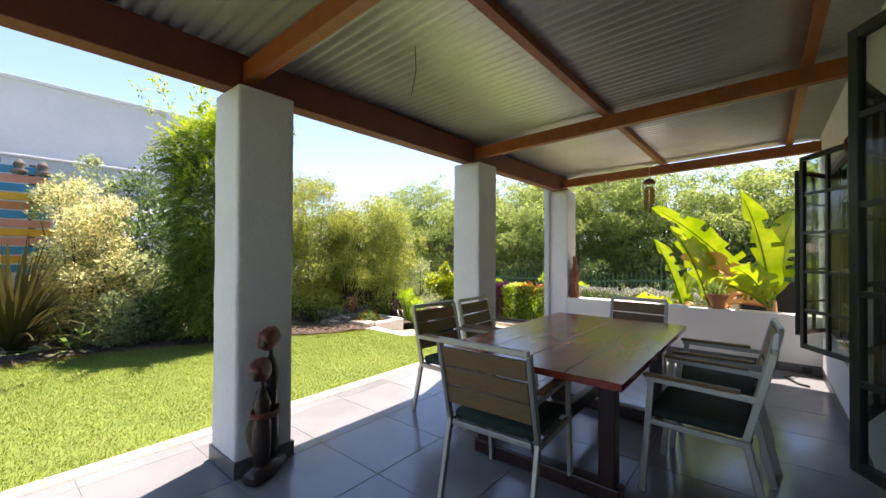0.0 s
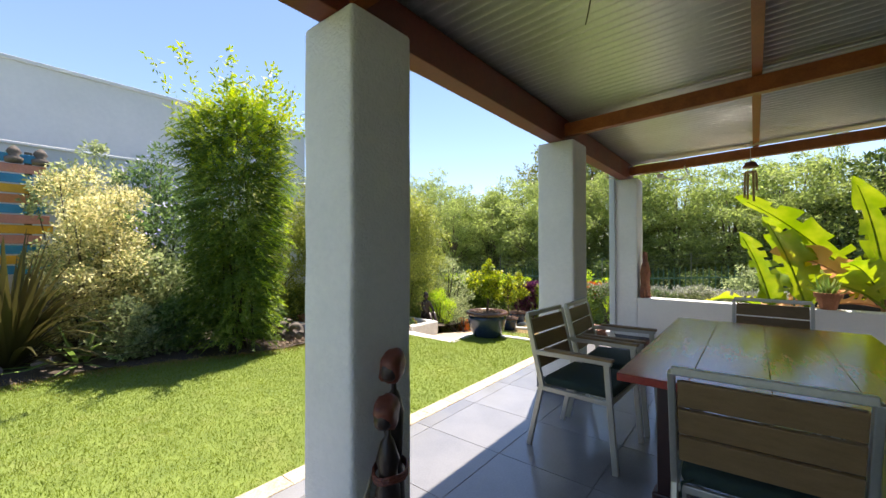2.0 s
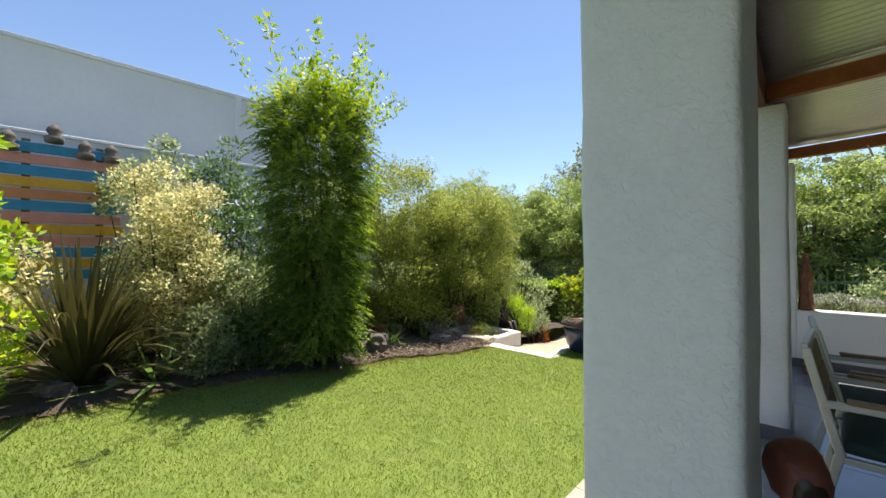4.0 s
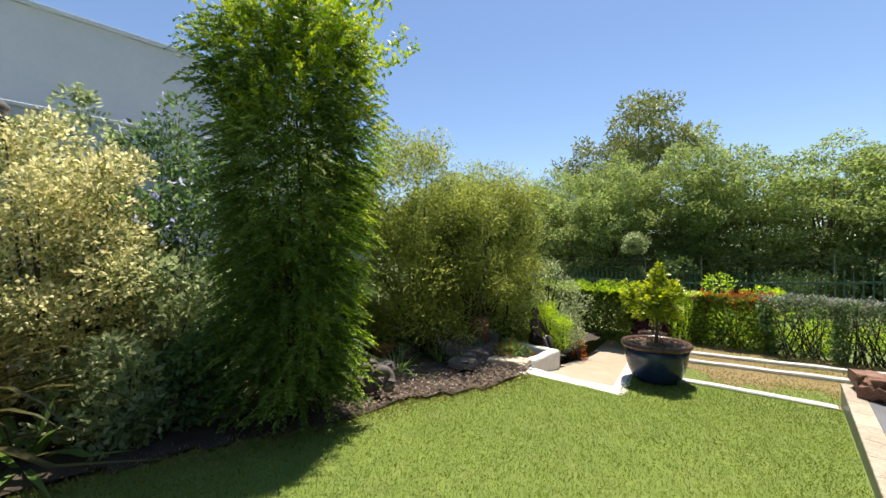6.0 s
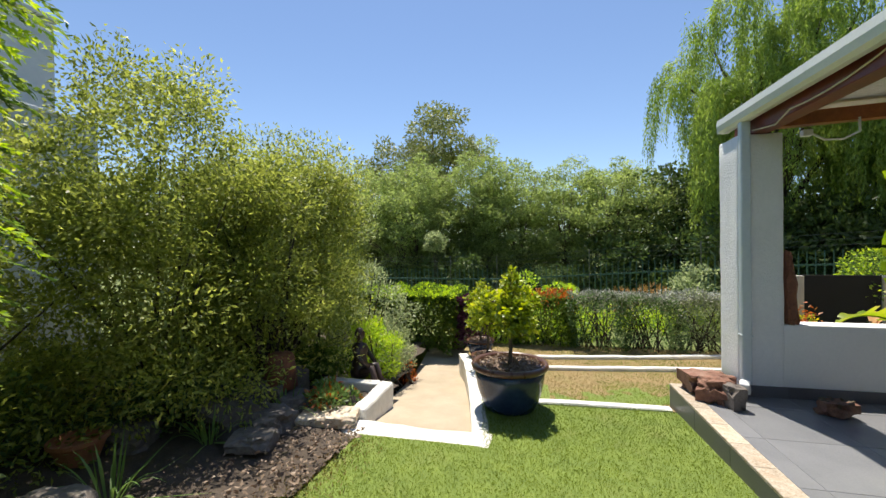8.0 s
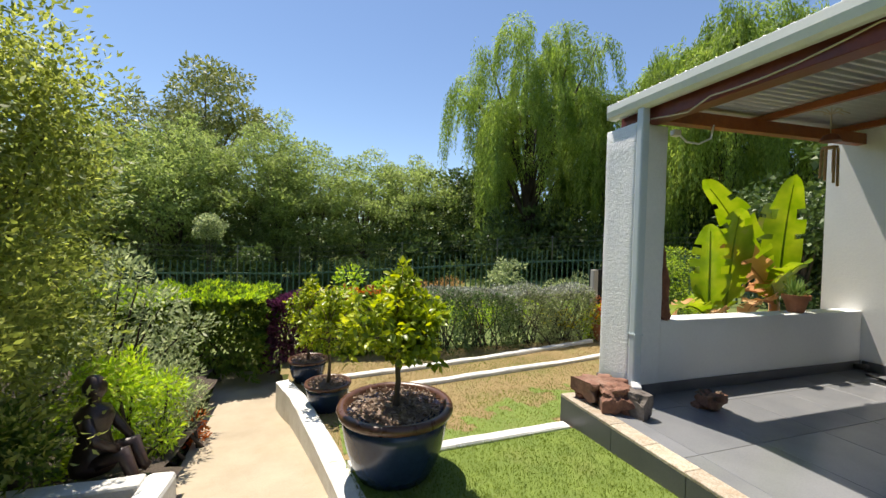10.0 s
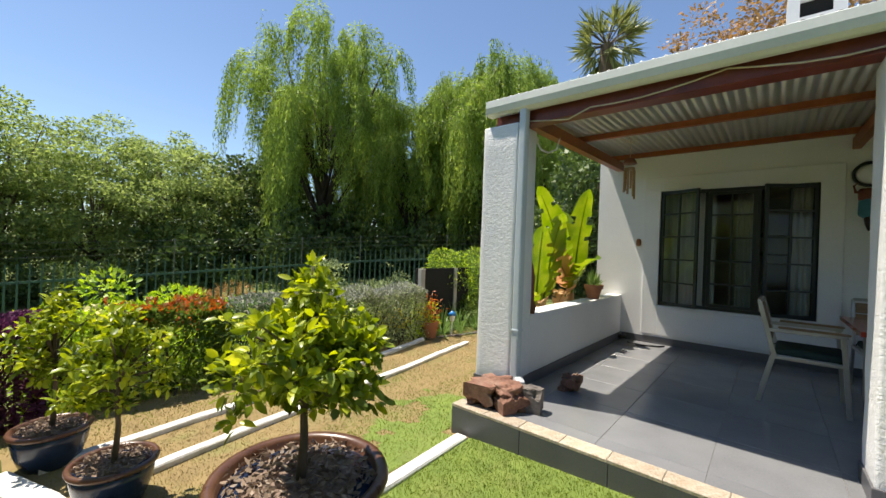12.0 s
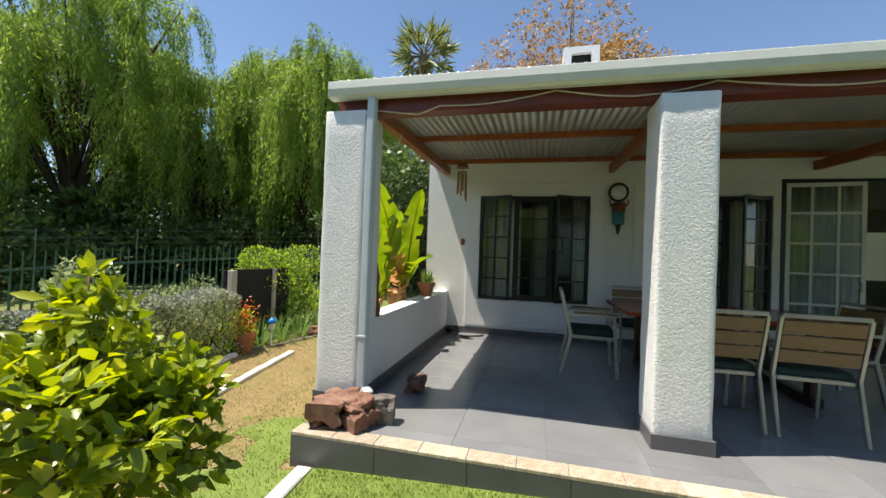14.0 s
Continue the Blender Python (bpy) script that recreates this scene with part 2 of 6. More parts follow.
M["wire"] = surface("grey_wire", (0.12, 0.13, 0.12), (0.2, 0.2, 0.19), 0.5, 3, 30, 0.0, metal=0.6)
M["carved"] = surface("dark_carved_wood", (0.018, 0.01, 0.007), (0.05, 0.026, 0.018), 0.4, 9, 50, 0.4, 30)
M["carved_red"] = surface("red_brown_carved_wood", (0.12, 0.03, 0.018), (0.2, 0.055, 0.03), 0.5, 9, 50, 0.3, 30)
M["clay_statue"] = surface("carved_terracotta_figure", (0.14, 0.05, 0.03), (0.27, 0.11, 0.06), 0.8, 14, 60, 0.8, 40)
M["room"] = surface("interior_wall_cream", (0.6, 0.57, 0.5), (0.7, 0.67, 0.6), 0.8, 2, 30, 0.05)
M["room_floor"] = surface("interior_dark_floor", (0.06, 0.05, 0.045), (0.1, 0.085, 0.075), 0.5, 2, 30, 0.05)
M["curtain"] = surface("pale_curtain_cloth", (0.72, 0.72, 0.7), (0.82, 0.81, 0.79), 0.9, 3, 200, 0.1, 300)
M["building"] = surface("pale_grey_blue_render", (0.55, 0.59, 0.62), (0.64, 0.67, 0.69), 0.85, 0.6, 12, 0.1, 20, stain=(0.46, 0.49, 0.5), stain_amount=0.35)
M["rope"] = surface("pale_rope", (0.5, 0.42, 0.3), (0.65, 0.57, 0.44), 0.9, 20, 90, 0.3, 200)
M["bamboo_tube"] = surface("bamboo_tube", (0.3, 0.17, 0.07), (0.45, 0.28, 0.13), 0.5, 8, 50, 0.1)
M["turquoise"] = surface("turquoise_painted_wood", (0.03, 0.15, 0.2), (0.06, 0.25, 0.32), 0.6, 12, 50, 0.3, 30)
M["white_plastic"] = surface("white_plastic", (0.7, 0.7, 0.7), (0.78, 0.78, 0.78), 0.4, 3, 30, 0.0)
M["rubber_black"] = surface("black_plastic", (0.01, 0.01, 0.01), (0.02, 0.02, 0.02), 0.5, 3, 30, 0.0)
M["blue_plastic"] = surface("bright_blue_plastic", (0.01, 0.16, 0.5), (0.02, 0.22, 0.6), 0.4, 3, 30, 0.0)
M["wood_post"] = surface("weathered_grey_post", (0.35, 0.33, 0.29), (0.5, 0.47, 0.42), 0.9, 6, 50, 0.5, 30, stretch=(1, 1, 0.2))
M["screen_dark"] = surface("black_shade_cloth", (0.006, 0.006, 0.006), (0.014, 0.013, 0.012), 0.95, 4, 80, 0.2)
for key, c in (("slat_blue", (0.03, 0.22, 0.4)), ("slat_pink", (0.55, 0.24, 0.2)), ("slat_yellow", (0.62, 0.33, 0.03)), ("slat_orange", (0.5, 0.2, 0.08))):
    M[key] = surface(key.replace("slat_", "weathered_board_"), tuple(v * 0.8 for v in c), tuple(min(1, v * 1.2) for v in c), 0.75, 5, 50, 0.3, 40)

# plaster relief: trowelled ridges
def trowel(m, strength, scale):
    nt = m.node_tree
    n, l = nt.nodes, nt.links
    tc = n.new("ShaderNodeTexCoord")
    nz = noise_node(n, l, tc.outputs["Object"], scale, 3, 0.5)
    nz.inputs["Distortion"].default_value = 0.8
    r = ramp_node(n, [(0.42, (0, 0, 0)), (0.56, (1, 1, 1))])
    l.new(nz.outputs[0], r.inputs[0])
    fine = noise_node(n, l, tc.outputs["Object"], 160, 2)
    b2 = n.new("ShaderNodeBump")
    b2.inputs["Strength"].default_value, b2.inputs["Distance"].default_value = 0.25, 0.004
    l.new(fine.outputs[0], b2.inputs["Height"])
    b = n.new("ShaderNodeBump")
    b.inputs["Strength"].default_value, b.inputs["Distance"].default_value = strength, 0.012
    l.new(r.outputs[0], b.inputs["Height"])
    l.new(b2.outputs[0], b.inputs["Normal"])
    l.new(b.outputs[0], n["Principled BSDF"].inputs["Normal"])


trowel(M["plaster"], 0.3, 46)


def glass_mat(name, tint, rough=0.02):
    m, n, l, p = base_mat(name)
    t = n.new("ShaderNodeBsdfTransparent")
    t.inputs[0].default_value = (*tint, 1)
    g = n.new("ShaderNodeBsdfGlossy")
    g.inputs["Roughness"].default_value = rough
    lw = n.new("ShaderNodeLayerWeight")
    lw.inputs[0].default_value = 0.5
    pw = n.new("ShaderNodeMath")
    pw.operation = 'POWER'
    pw.inputs[1].default_value = 4.0
    l.new(lw.outputs["Facing"], pw.inputs[0])
    f = n.new("ShaderNodeMapRange")
    f.inputs[3].default_value, f.inputs[4].default_value = 0.04, 0.85
    l.new(pw.outputs[0], f.inputs[0])
    x = n.new("ShaderNodeMixShader")
    l.new(f.outputs[0], x.inputs[0])
    l.new(t.outputs[0], x.inputs[1])
    l.new(g.outputs[0], x.inputs[2])
    l.new(x.outputs[0], n["Material Output"].inputs[0])
    return m


M["glass"] = glass_mat("window_glass", (0.8, 0.84, 0.82))

L = {}
L["lawn"] = leaf_mat("lawn_blades", [(0.0, (0.12, 0.18, 0.025)), (0.45, (0.19, 0.27, 0.035)), (0.85, (0.28, 0.36, 0.06)), (1.0, (0.45, 0.42, 0.15))], 0.52, 0.5, 1.0, 0.55, 0.66)
L["dry"] = leaf_mat("dry_blades", [(0.0, (0.15, 0.14, 0.04)), (0.5, (0.3, 0.225, 0.085)), (1.0, (0.43, 0.33, 0.15))], 0.2, 0.7, 1.2, 0.5, 1.0)
L["feather"] = leaf_mat("feathery_green_leaves", [(0.0, (0.03, 0.052, 0.012)), (0.55, (0.075, 0.125, 0.025)), (0.85, (0.17, 0.22, 0.045)), (1.0, (0.34, 0.38, 0.08))], 0.52, 0.45, 1.5, 0.55, 1.5)
# brighter yellow-green for the shrub top, sunlight included in the colour
L["feather_sunlit"] = leaf_mat("sunlit_yellow_green_leaves", [(0.0, (0.12, 0.23, 0.02)), (0.5, (0.26, 0.36, 0.03)), (1.0, (0.45, 0.44, 0.06))], 0.4, 0.45, gain=1.2)
L["cream"] = leaf_mat("cream_variegated_leaves", [(0.0, (0.07, 0.1, 0.035)), (0.3, (0.2, 0.22, 0.09)), (0.55, (0.5, 0.46, 0.24)), (1.0, (0.72, 0.66, 0.42))], 0.48, 0.5, 1.2, 0.4, 1.35)
L["dark"] = leaf_mat("dark_shrub_leaves", [(0.0, (0.018, 0.035, 0.014)), (0.6, (0.05, 0.085, 0.03)), (1.0, (0.12, 0.16, 0.07))], 0.45, 0.45, gain=2.3)
L["greygreen"] = leaf_mat("grey_green_leaves", [(0.0, (0.06, 0.085, 0.04)), (0.6, (0.15, 0.18, 0.09)), (1.0, (0.32, 0.34, 0.2))], 0.5, 0.5, gain=1.9)
L["olive"] = leaf_mat("olive_bamboo_leaves", [(0.0, (0.04, 0.055, 0.012)), (0.5, (0.12, 0.145, 0.035)), (0.85, (0.24, 0.26, 0.07)), (1.0, (0.36, 0.33, 0.14))], 0.52, 0.45, 0.9, 0.5, 1.9)
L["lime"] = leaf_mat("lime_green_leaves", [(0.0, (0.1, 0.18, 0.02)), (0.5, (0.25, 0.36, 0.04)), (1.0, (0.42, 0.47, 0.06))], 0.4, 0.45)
L["lemon"] = leaf_mat("glossy_lemon_leaves", [(0.0, (0.035, 0.055, 0.01)), (0.45, (0.13, 0.18, 0.018)), (0.8, (0.32, 0.36, 0.035)), (1.0, (0.55, 0.52, 0.08))], 0.4, 0.32, 3, 0.35, 1.4)
L["purple"] = leaf_mat("purple_leaves", [(0.0, (0.03, 0.01, 0.022)), (0.6, (0.09, 0.025, 0.06)), (1.0, (0.18, 0.07, 0.12))], 0.25, 0.45)
L["orange"] = leaf_mat("orange_red_leaves", [(0.0, (0.12, 0.1, 0.02)), (0.5, (0.32, 0.09, 0.03)), (1.0, (0.45, 0.2, 0.05))], 0.35, 0.5)
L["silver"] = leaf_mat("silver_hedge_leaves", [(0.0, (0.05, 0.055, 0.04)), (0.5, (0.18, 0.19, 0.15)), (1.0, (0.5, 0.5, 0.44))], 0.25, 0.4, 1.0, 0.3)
L["wood"] = leaf_mat("woodland_leaves", [(0.0, (0.045, 0.065, 0.025)), (0.5, (0.12, 0.155, 0.05)), (0.85, (0.19, 0.235, 0.08)), (1.0, (0.26, 0.3, 0.12))], 0.5, 0.55, 0.3, 0.5, 2.0)
# darker copy of the woodland leaves: shade put into the leaf colour
L["wood_shaded"] = leaf_mat("shaded_woodland_leaves", [(0.0, (0.012, 0.022, 0.008)), (0.6, (0.035, 0.055, 0.016)), (1.0, (0.08, 0.11, 0.03))], 0.25, 0.5, 0.4, 0.5, 2.6)
L["gum"] = leaf_mat("gum_tree_leaves", [(0.0, (0.05, 0.075, 0.025)), (0.5, (0.14, 0.16, 0.05)), (1.0, (0.25, 0.26, 0.1))], 0.25, 0.5, 0.4, 0.5)
L["willow"] = leaf_mat("willow_leaves", [(0.0, (0.05, 0.085, 0.018)), (0.5, (0.13, 0.19, 0.04)), (1.0, (0.26, 0.32, 0.08))], 0.5, 0.5, 0.4, 0.6, 1.6)
L["russet"] = leaf_mat("russet_leaves", [(0.0, (0.12, 0.09, 0.03)), (0.5, (0.25, 0.16, 0.06)), (1.0, (0.4, 0.24, 0.11))], 0.3, 0.5)
L["flax"] = leaf_mat("bronze_flax_leaves", [(0.0, (0.045, 0.04, 0.02)), (0.6, (0.12, 0.115, 0.04)), (1.0, (0.26, 0.24, 0.08))], 0.2, 0.35, 2, 0.3, 0.85)
L["banana"] = leaf_mat("banana_leaves", [(0.0, (0.07, 0.16, 0.02)), (0.5, (0.2, 0.32, 0.03)), (0.85, (0.36, 0.44, 0.05)), (1.0, (0.45, 0.4, 0.12))], 0.45, 0.35, 3, 0.6, 0.8)
L["banana_dry"] = leaf_mat("withered_banana_leaves", [(0.0, (0.22, 0.12, 0.06)), (0.6, (0.4, 0.23, 0.12)), (1.0, (0.5, 0.36, 0.2))], 0.35, 0.7)
L["strap"] = leaf_mat("strap_leaves", [(0.0, (0.05, 0.1, 0.025)), (0.6, (0.14, 0.22, 0.06)), (1.0, (0.4, 0.42, 0.2))], 0.3, 0.4)
L["fallen"] = leaf_mat("fallen_leaves", [(0.0, (0.12, 0.08, 0.05)), (0.6, (0.3, 0.22, 0.16)), (1.0, (0.5, 0.42, 0.35))], 0.1, 0.8, gain=0.95)
L["blue_flower"] = leaf_mat("pale_blue_flowers", [(0.0, (0.2, 0.2, 0.5)), (1.0, (0.45, 0.45, 0.75))], 0.3, 0.6)
L["yellow_flower"] = leaf_mat("yellow_flowers", [(0.0, (0.5, 0.36, 0.02)), (1.0, (0.75, 0.6, 0.06))], 0.3, 0.6)


# ---------------------------------------------------------------- foliage
rng = np.random.default_rng(7)


def unit(v):
    return v / np.maximum(np.linalg.norm(v, axis=1, keepdims=True), 1e-9)


def leaf_object(name, pos, direction, length, width, material, parent=None, fold=0.25, label=""):
    """Many folded leaf blades: base, two sides and tip each, as one mesh."""
    k = len(pos)
    d = unit(direction)
    side = unit(np.cross(d, unit(rng.normal(size=(k, 3)))))
    nrm = np.cross(d, side)
    ln = (length * rng.uniform(0.6, 1.25, k))[:, None]
    wd = (width * rng.uniform(0.7, 1.2, k))[:, None]
    v = np.empty((k, 4, 3))
    v[:, 0] = pos
    v[:, 1] = pos + d * ln * 0.45 + side * wd * 0.5 + nrm * wd * fold
    v[:, 2] = pos + d * ln
    v[:, 3] = pos + d * ln * 0.45 - side * wd * 0.5 + nrm * wd * fold
    me = bpy.data.meshes.new(name)
    me.vertices.add(4 * k)
    me.vertices.foreach_set("co", v.ravel())
    me.loops.add(4 * k)
    me.loops.foreach_set("vertex_index", np.arange(4 * k, dtype=np.int32))
    me.polygons.add(k)
    me.polygons.foreach_set("loop_start", np.arange(0, 4 * k, 4, dtype=np.int32))
    me.update()
    me.materials.append(material)
    ob = new(name, me)
    if parent is not None:
        ob.parent = parent
    return tagged(ob, label)


def broad_leaves(name, pos, direction, length, width, material, parent, fold=0.3):
    """Broad leaves with a pointed oval outline, folded along the midrib and bent back, as one mesh."""
    k = len(pos)
    d = unit(direction)
    side = unit(np.cross(d, unit(rng.normal(size=(k, 3)) * 0.6 + np.array([0, 0, 1.0]))))
    nrm = np.cross(side, d)
    ln = (length * rng.uniform(0.55, 1.25, k))[:, None]
    wd = (width * rng.uniform(0.75, 1.15, k))[:, None]
    bend = rng.uniform(0.05, 0.35, k)[:, None]
    v = np.empty((k, 8, 3))
    for i, (f, s) in enumerate(((0, 0), (0.28, 0.46), (0.66, 0.42), (1, 0), (0.66, -0.42), (0.28, -0.46), (0.3, 0), (0.68, 0))):
        v[:, i] = pos + d * ln * f + side * wd * s + nrm * (abs(s) * wd * fold - ln * bend * f * f)
    tri = np.array([(0, 1, 6), (1, 2, 7), (1, 7, 6), (2, 3, 7), (3, 4, 7), (4, 5, 6), (4, 6, 7), (5, 0, 6)], dtype=np.int32)
    idx = (tri[None] + 8 * np.arange(k, dtype=np.int32)[:, None, None]).ravel()
    me = bpy.data.meshes.new(name)
    me.vertices.add(8 * k)
    me.vertices.foreach_set("co", v.ravel())
    me.loops.add(len(idx))
    me.loops.foreach_set("vertex_index", idx)
    me.polygons.add(len(idx) // 3)
    me.polygons.foreach_set("loop_start", np.arange(0, len(idx), 3, dtype=np.int32))
    me.update()
    me.materials.append(material)
    ob = new(name, me)
    ob.parent = parent
    return ob


def blobs(n, lo, hi, size, shape="ellipsoid"):
    """Clump centres and radii filling a box from lo to hi; shape bounds them."""
    lo, hi = np.array(lo, float), np.array(hi, float)
    c = []
    while len(c) < n:
        u = rng.uniform(-1, 1, 3)
        if shape == "ellipsoid" and (u ** 2).sum() > 1:
            continue
        if shape == "dome" and (u[0] ** 2 + u[1] ** 2 + max(0, u[2]) ** 2) > 1:
            continue
        if shape == "broad" and (u[0] ** 2 + u[1] ** 2 + max(0, u[2]) ** 5) > 1:
            continue
        if shape == "cone" and (u[0] ** 2 + u[1] ** 2) > (1 - 0.45 * (u[2] + 1) / 2) ** 2:
            continue
        c.append(u)
    c = np.array(c)
    return (lo + hi) / 2 + c * (hi - lo) / 2, size * rng.uniform(0.6, 1.3, n)


def cloud(centres, radii, n, squash=0.8, shell=0.55):
    """Leaf places round clump centres, and their outward directions."""
    i = rng.choice(len(centres), n, p=radii ** 2 / (radii ** 2).sum())
    u = unit(rng.normal(size=(n, 3)))
    r = radii[i][:, None] * rng.uniform(shell, 1.0, (n, 1)) ** 0.6
    off = u * r * np.array([1, 1, squash])
    return centres[i] + off, u


def stems(parent, tips, z0=0.0, r=0.02, spread=0.1, material=None, name="trunk"):
    bm = bmesh.new()
    for tip in tips:
        a = Vector((rng.normal() * spread, rng.normal() * spread, z0))
        b = Vector(tip)
        mid = a.lerp(b, 0.5) + Vector((rng.normal() * 0.06, rng.normal() * 0.06, 0)) * b.length * 0.3
        tube([a, a.lerp(mid, 0.5), mid, b], [r, r * 0.8, r * 0.6, r * 0.25], 6, bm)
    return part(name, bm, material or M["bark_dark"], parent, smooth=True)


def shrub(name, at, w, d, h, label, category, mat, clumps=24, leaves=3000, leaf=(0.07, 0.035), clump=0.3, shape="dome", low=0.0, up=0.2, group="", stem_r=0.02, n_stems=9, shell=0.5, extra=None, shoots=0):
    e = thing(name, pose(*at), label, category, group)
    c, r = blobs(clumps, (-w / 2, -d / 2, low), (w / 2, d / 2, h), clump, shape)
    stems(e, c[rng.choice(len(c), min(n_stems, len(c)), replace=False)], -0.05, stem_r)
    p, u = cloud(c, r, leaves, 0.8, shell)
    p[:, 2] = np.maximum(p[:, 2], 0.02)
    dr = u + rng.normal(size=u.shape) * 0.6 + np.array([0, 0, up])
    leaf_object("crown", p, dr, leaf[0], leaf[1], L[mat], e)
    if shoots:
        top = c[np.argsort(-c[:, 2] - 0.3 * np.linalg.norm(c[:, :2], axis=1))[:max(4, len(c) // 2)]]
        s0 = top[rng.integers(0, len(top), shoots)]
        sd = unit(s0 * np.array([0.5, 0.5, 0]) + rng.normal(size=s0.shape) * 0.35 + np.array([0, 0, 0.9]))
        sl = rng.uniform(0.25, 0.75, shoots) * clump * 2.2
        f = rng.uniform(0.1, 1, (shoots, 34))
        q = s0[:, None] + sd[:, None] * (sl[:, None] * f)[:, :, None] + np.array([0, 0, -0.12]) * (f ** 2)[:, :, None] + rng.normal(size=(shoots, 34, 3)) * 0.03
        leaf_object("shoot_leaves", q.reshape(-1, 3), rng.normal(size=(shoots * 34, 3)) + np.array([0, 0, 0.2]), leaf[0], leaf[1], L[mat], e)
    if extra:
        emat, frac, elabel = extra
        k = int(leaves * frac)
        p, u = cloud(c, r * 1.06, k, 0.8, 0.85)
        sel = p[:, 2] > h * 0.45
        leaf_object("outer_leaves", p[sel], (u + rng.normal(size=u.shape) * 0.6)[sel], leaf[0], leaf[1], L[emat], e, label=elabel)
    return e


def tree(name, at, trunk_h, trunk_r, w, h, label, mat, clumps=40, leaves=7000, leaf=(0.3, 0.16), clump=0.9, bark="bark", low=None, group="", shape="ellipsoid"):
    e = thing(name, pose(*at), label, "tree", group)
    low = trunk_h * 0.6 if low is None else low
    c, r = blobs(clumps, (-w / 2, -w / 2, low), (w / 2, w / 2, h), clump, shape)
    bm = bmesh.new()
    top = Vector((rng.normal() * 0.3, rng.normal() * 0.3, h * 0.75))
    tube([(0, 0, -0.3), (0.05, 0, trunk_h * 0.5), (0.0, 0.1, trunk_h), top], [trunk_r * 1.3, trunk_r, trunk_r * 0.8, trunk_r * 0.2], 8, bm)
    for k in rng.choice(len(c), min(14, len(c)), replace=False):
        s = Vector((0, 0.05, trunk_h * rng.uniform(0.55, 1.0)))
        t = Vector(c[k])
        tube([s, s.lerp(t, 0.5) + Vector((0, 0, 0.2)), t], [trunk_r * 0.4, trunk_r * 0.25, trunk_r * 0.08], 5, bm)
    part("trunk", bm, M[bark], e, smooth=True)
    axis = np.array([0, 0, (low + h) / 2])
    c = axis + (c - axis) * np.array([1.08, 1.08, 1.0])
    p, u = cloud(c, r * 1.12, leaves, 0.62, 0.3)
    drop = unit((p - axis) * np.array([1, 1, 0]))
    leaf_object("crown", p, u * 0.7 + drop * 0.3 + rng.normal(size=u.shape) * 0.6 + np.array([0, 0, -0.15]), leaf[0], leaf[1], L[mat], e)
    return e

def sprays(name, root, direction, length, per, leaf, material, parent, droop=0.5, label=""):
    """Feathery sprays: leaflets set in two rows along drooping stalks, as one mesh."""
    n = len(root)
    d = unit(direction)
    side = unit(np.cross(d, np.array([0, 0, 1.0])) + rng.normal(size=d.shape) * 0.15)
    ln = length * rng.uniform(0.6, 1.25, n)
    f = np.linspace(0.08, 1.0, per)[None, :, None]
    p = root[:, None] + d[:, None] * ln[:, None, None] * f + np.array([0, 0, -droop]) * ln[:, None, None] * f ** 2
    sgn = np.where(np.arange(per) % 2 == 0, 1.0, -1.0)[None, :, None]
    dr = d[:, None] * 0.6 + side[:, None] * sgn * (1.1 - 0.7 * f) + np.array([0, 0, -droop]) * f + rng.normal(size=p.shape) * 0.16
    return leaf_object(name, p.reshape(-1, 3), dr.reshape(-1, 3), leaf[0], leaf[1], material, parent, 0.12, label)


def hedge(at, w, d, h, label, mat, leaves, leaf, top=None, group="", depth=0.09, n_stems=14):
    """A clipped block of foliage: leaves lie thick on its top and sides, thin inside."""
    e = thing("hedge_shrub", pose(*at), label, "hedge", group)
    tips = np.stack([rng.uniform(-w / 2, w / 2, n_stems), rng.uniform(-d / 2, d / 2, n_stems), rng.uniform(0.6, 0.95, n_stems) * h], 1) * np.array([0.85, 0.85, 1])
    stems(e, tips, -0.05, 0.014, min(w, d) * 0.25)
    half = np.array([w / 2, d / 2, h / 2])
    waves = rng.normal(size=(7, 3)) * 3.2
    turn = rng.uniform(0, 6.3, 7)

    def skin(n, faces):
        q = rng.uniform(-1, 1, (n, 3))
        area = np.array([d * h, w * h, w * d * 1.3]) * np.array(faces)
        ax = rng.choice(3, n, p=area / area.sum())
        sg = np.where(rng.uniform(size=n) < 0.5, -1.0, 1.0)
        sg[ax == 2] = 1.0
        q[np.arange(n), ax] = sg
        q = q * 0.84 + unit(q) * 0.16
        lump = np.sin((q * half) @ waves.T * 1.8 + turn).mean(1)
        p = q * (1 + 0.5 * lump[:, None] * np.minimum(1, 0.3 / half)) * (1 - np.minimum(rng.exponential(depth, (n, 1)), 0.6))
        return p * half + np.array([0, 0, h / 2]), q

    p, q = skin(int(leaves * 1.7), (1, 1, 1))
    leaf_object("crown", p, q * 0.9 + rng.normal(size=q.shape) * 0.6 + np.array([0, 0, 0.15]), leaf[0], leaf[1], L[mat], e)
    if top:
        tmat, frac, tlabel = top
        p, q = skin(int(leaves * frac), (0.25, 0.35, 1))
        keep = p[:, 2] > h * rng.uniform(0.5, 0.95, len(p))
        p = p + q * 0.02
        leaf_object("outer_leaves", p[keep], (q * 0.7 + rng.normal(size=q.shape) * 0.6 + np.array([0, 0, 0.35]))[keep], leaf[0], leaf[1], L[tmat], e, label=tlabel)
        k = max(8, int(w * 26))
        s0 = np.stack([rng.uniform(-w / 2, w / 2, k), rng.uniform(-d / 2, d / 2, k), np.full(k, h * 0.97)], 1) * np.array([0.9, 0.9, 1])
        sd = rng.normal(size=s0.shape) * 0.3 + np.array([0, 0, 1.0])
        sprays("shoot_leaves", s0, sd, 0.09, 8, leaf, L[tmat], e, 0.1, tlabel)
    return e

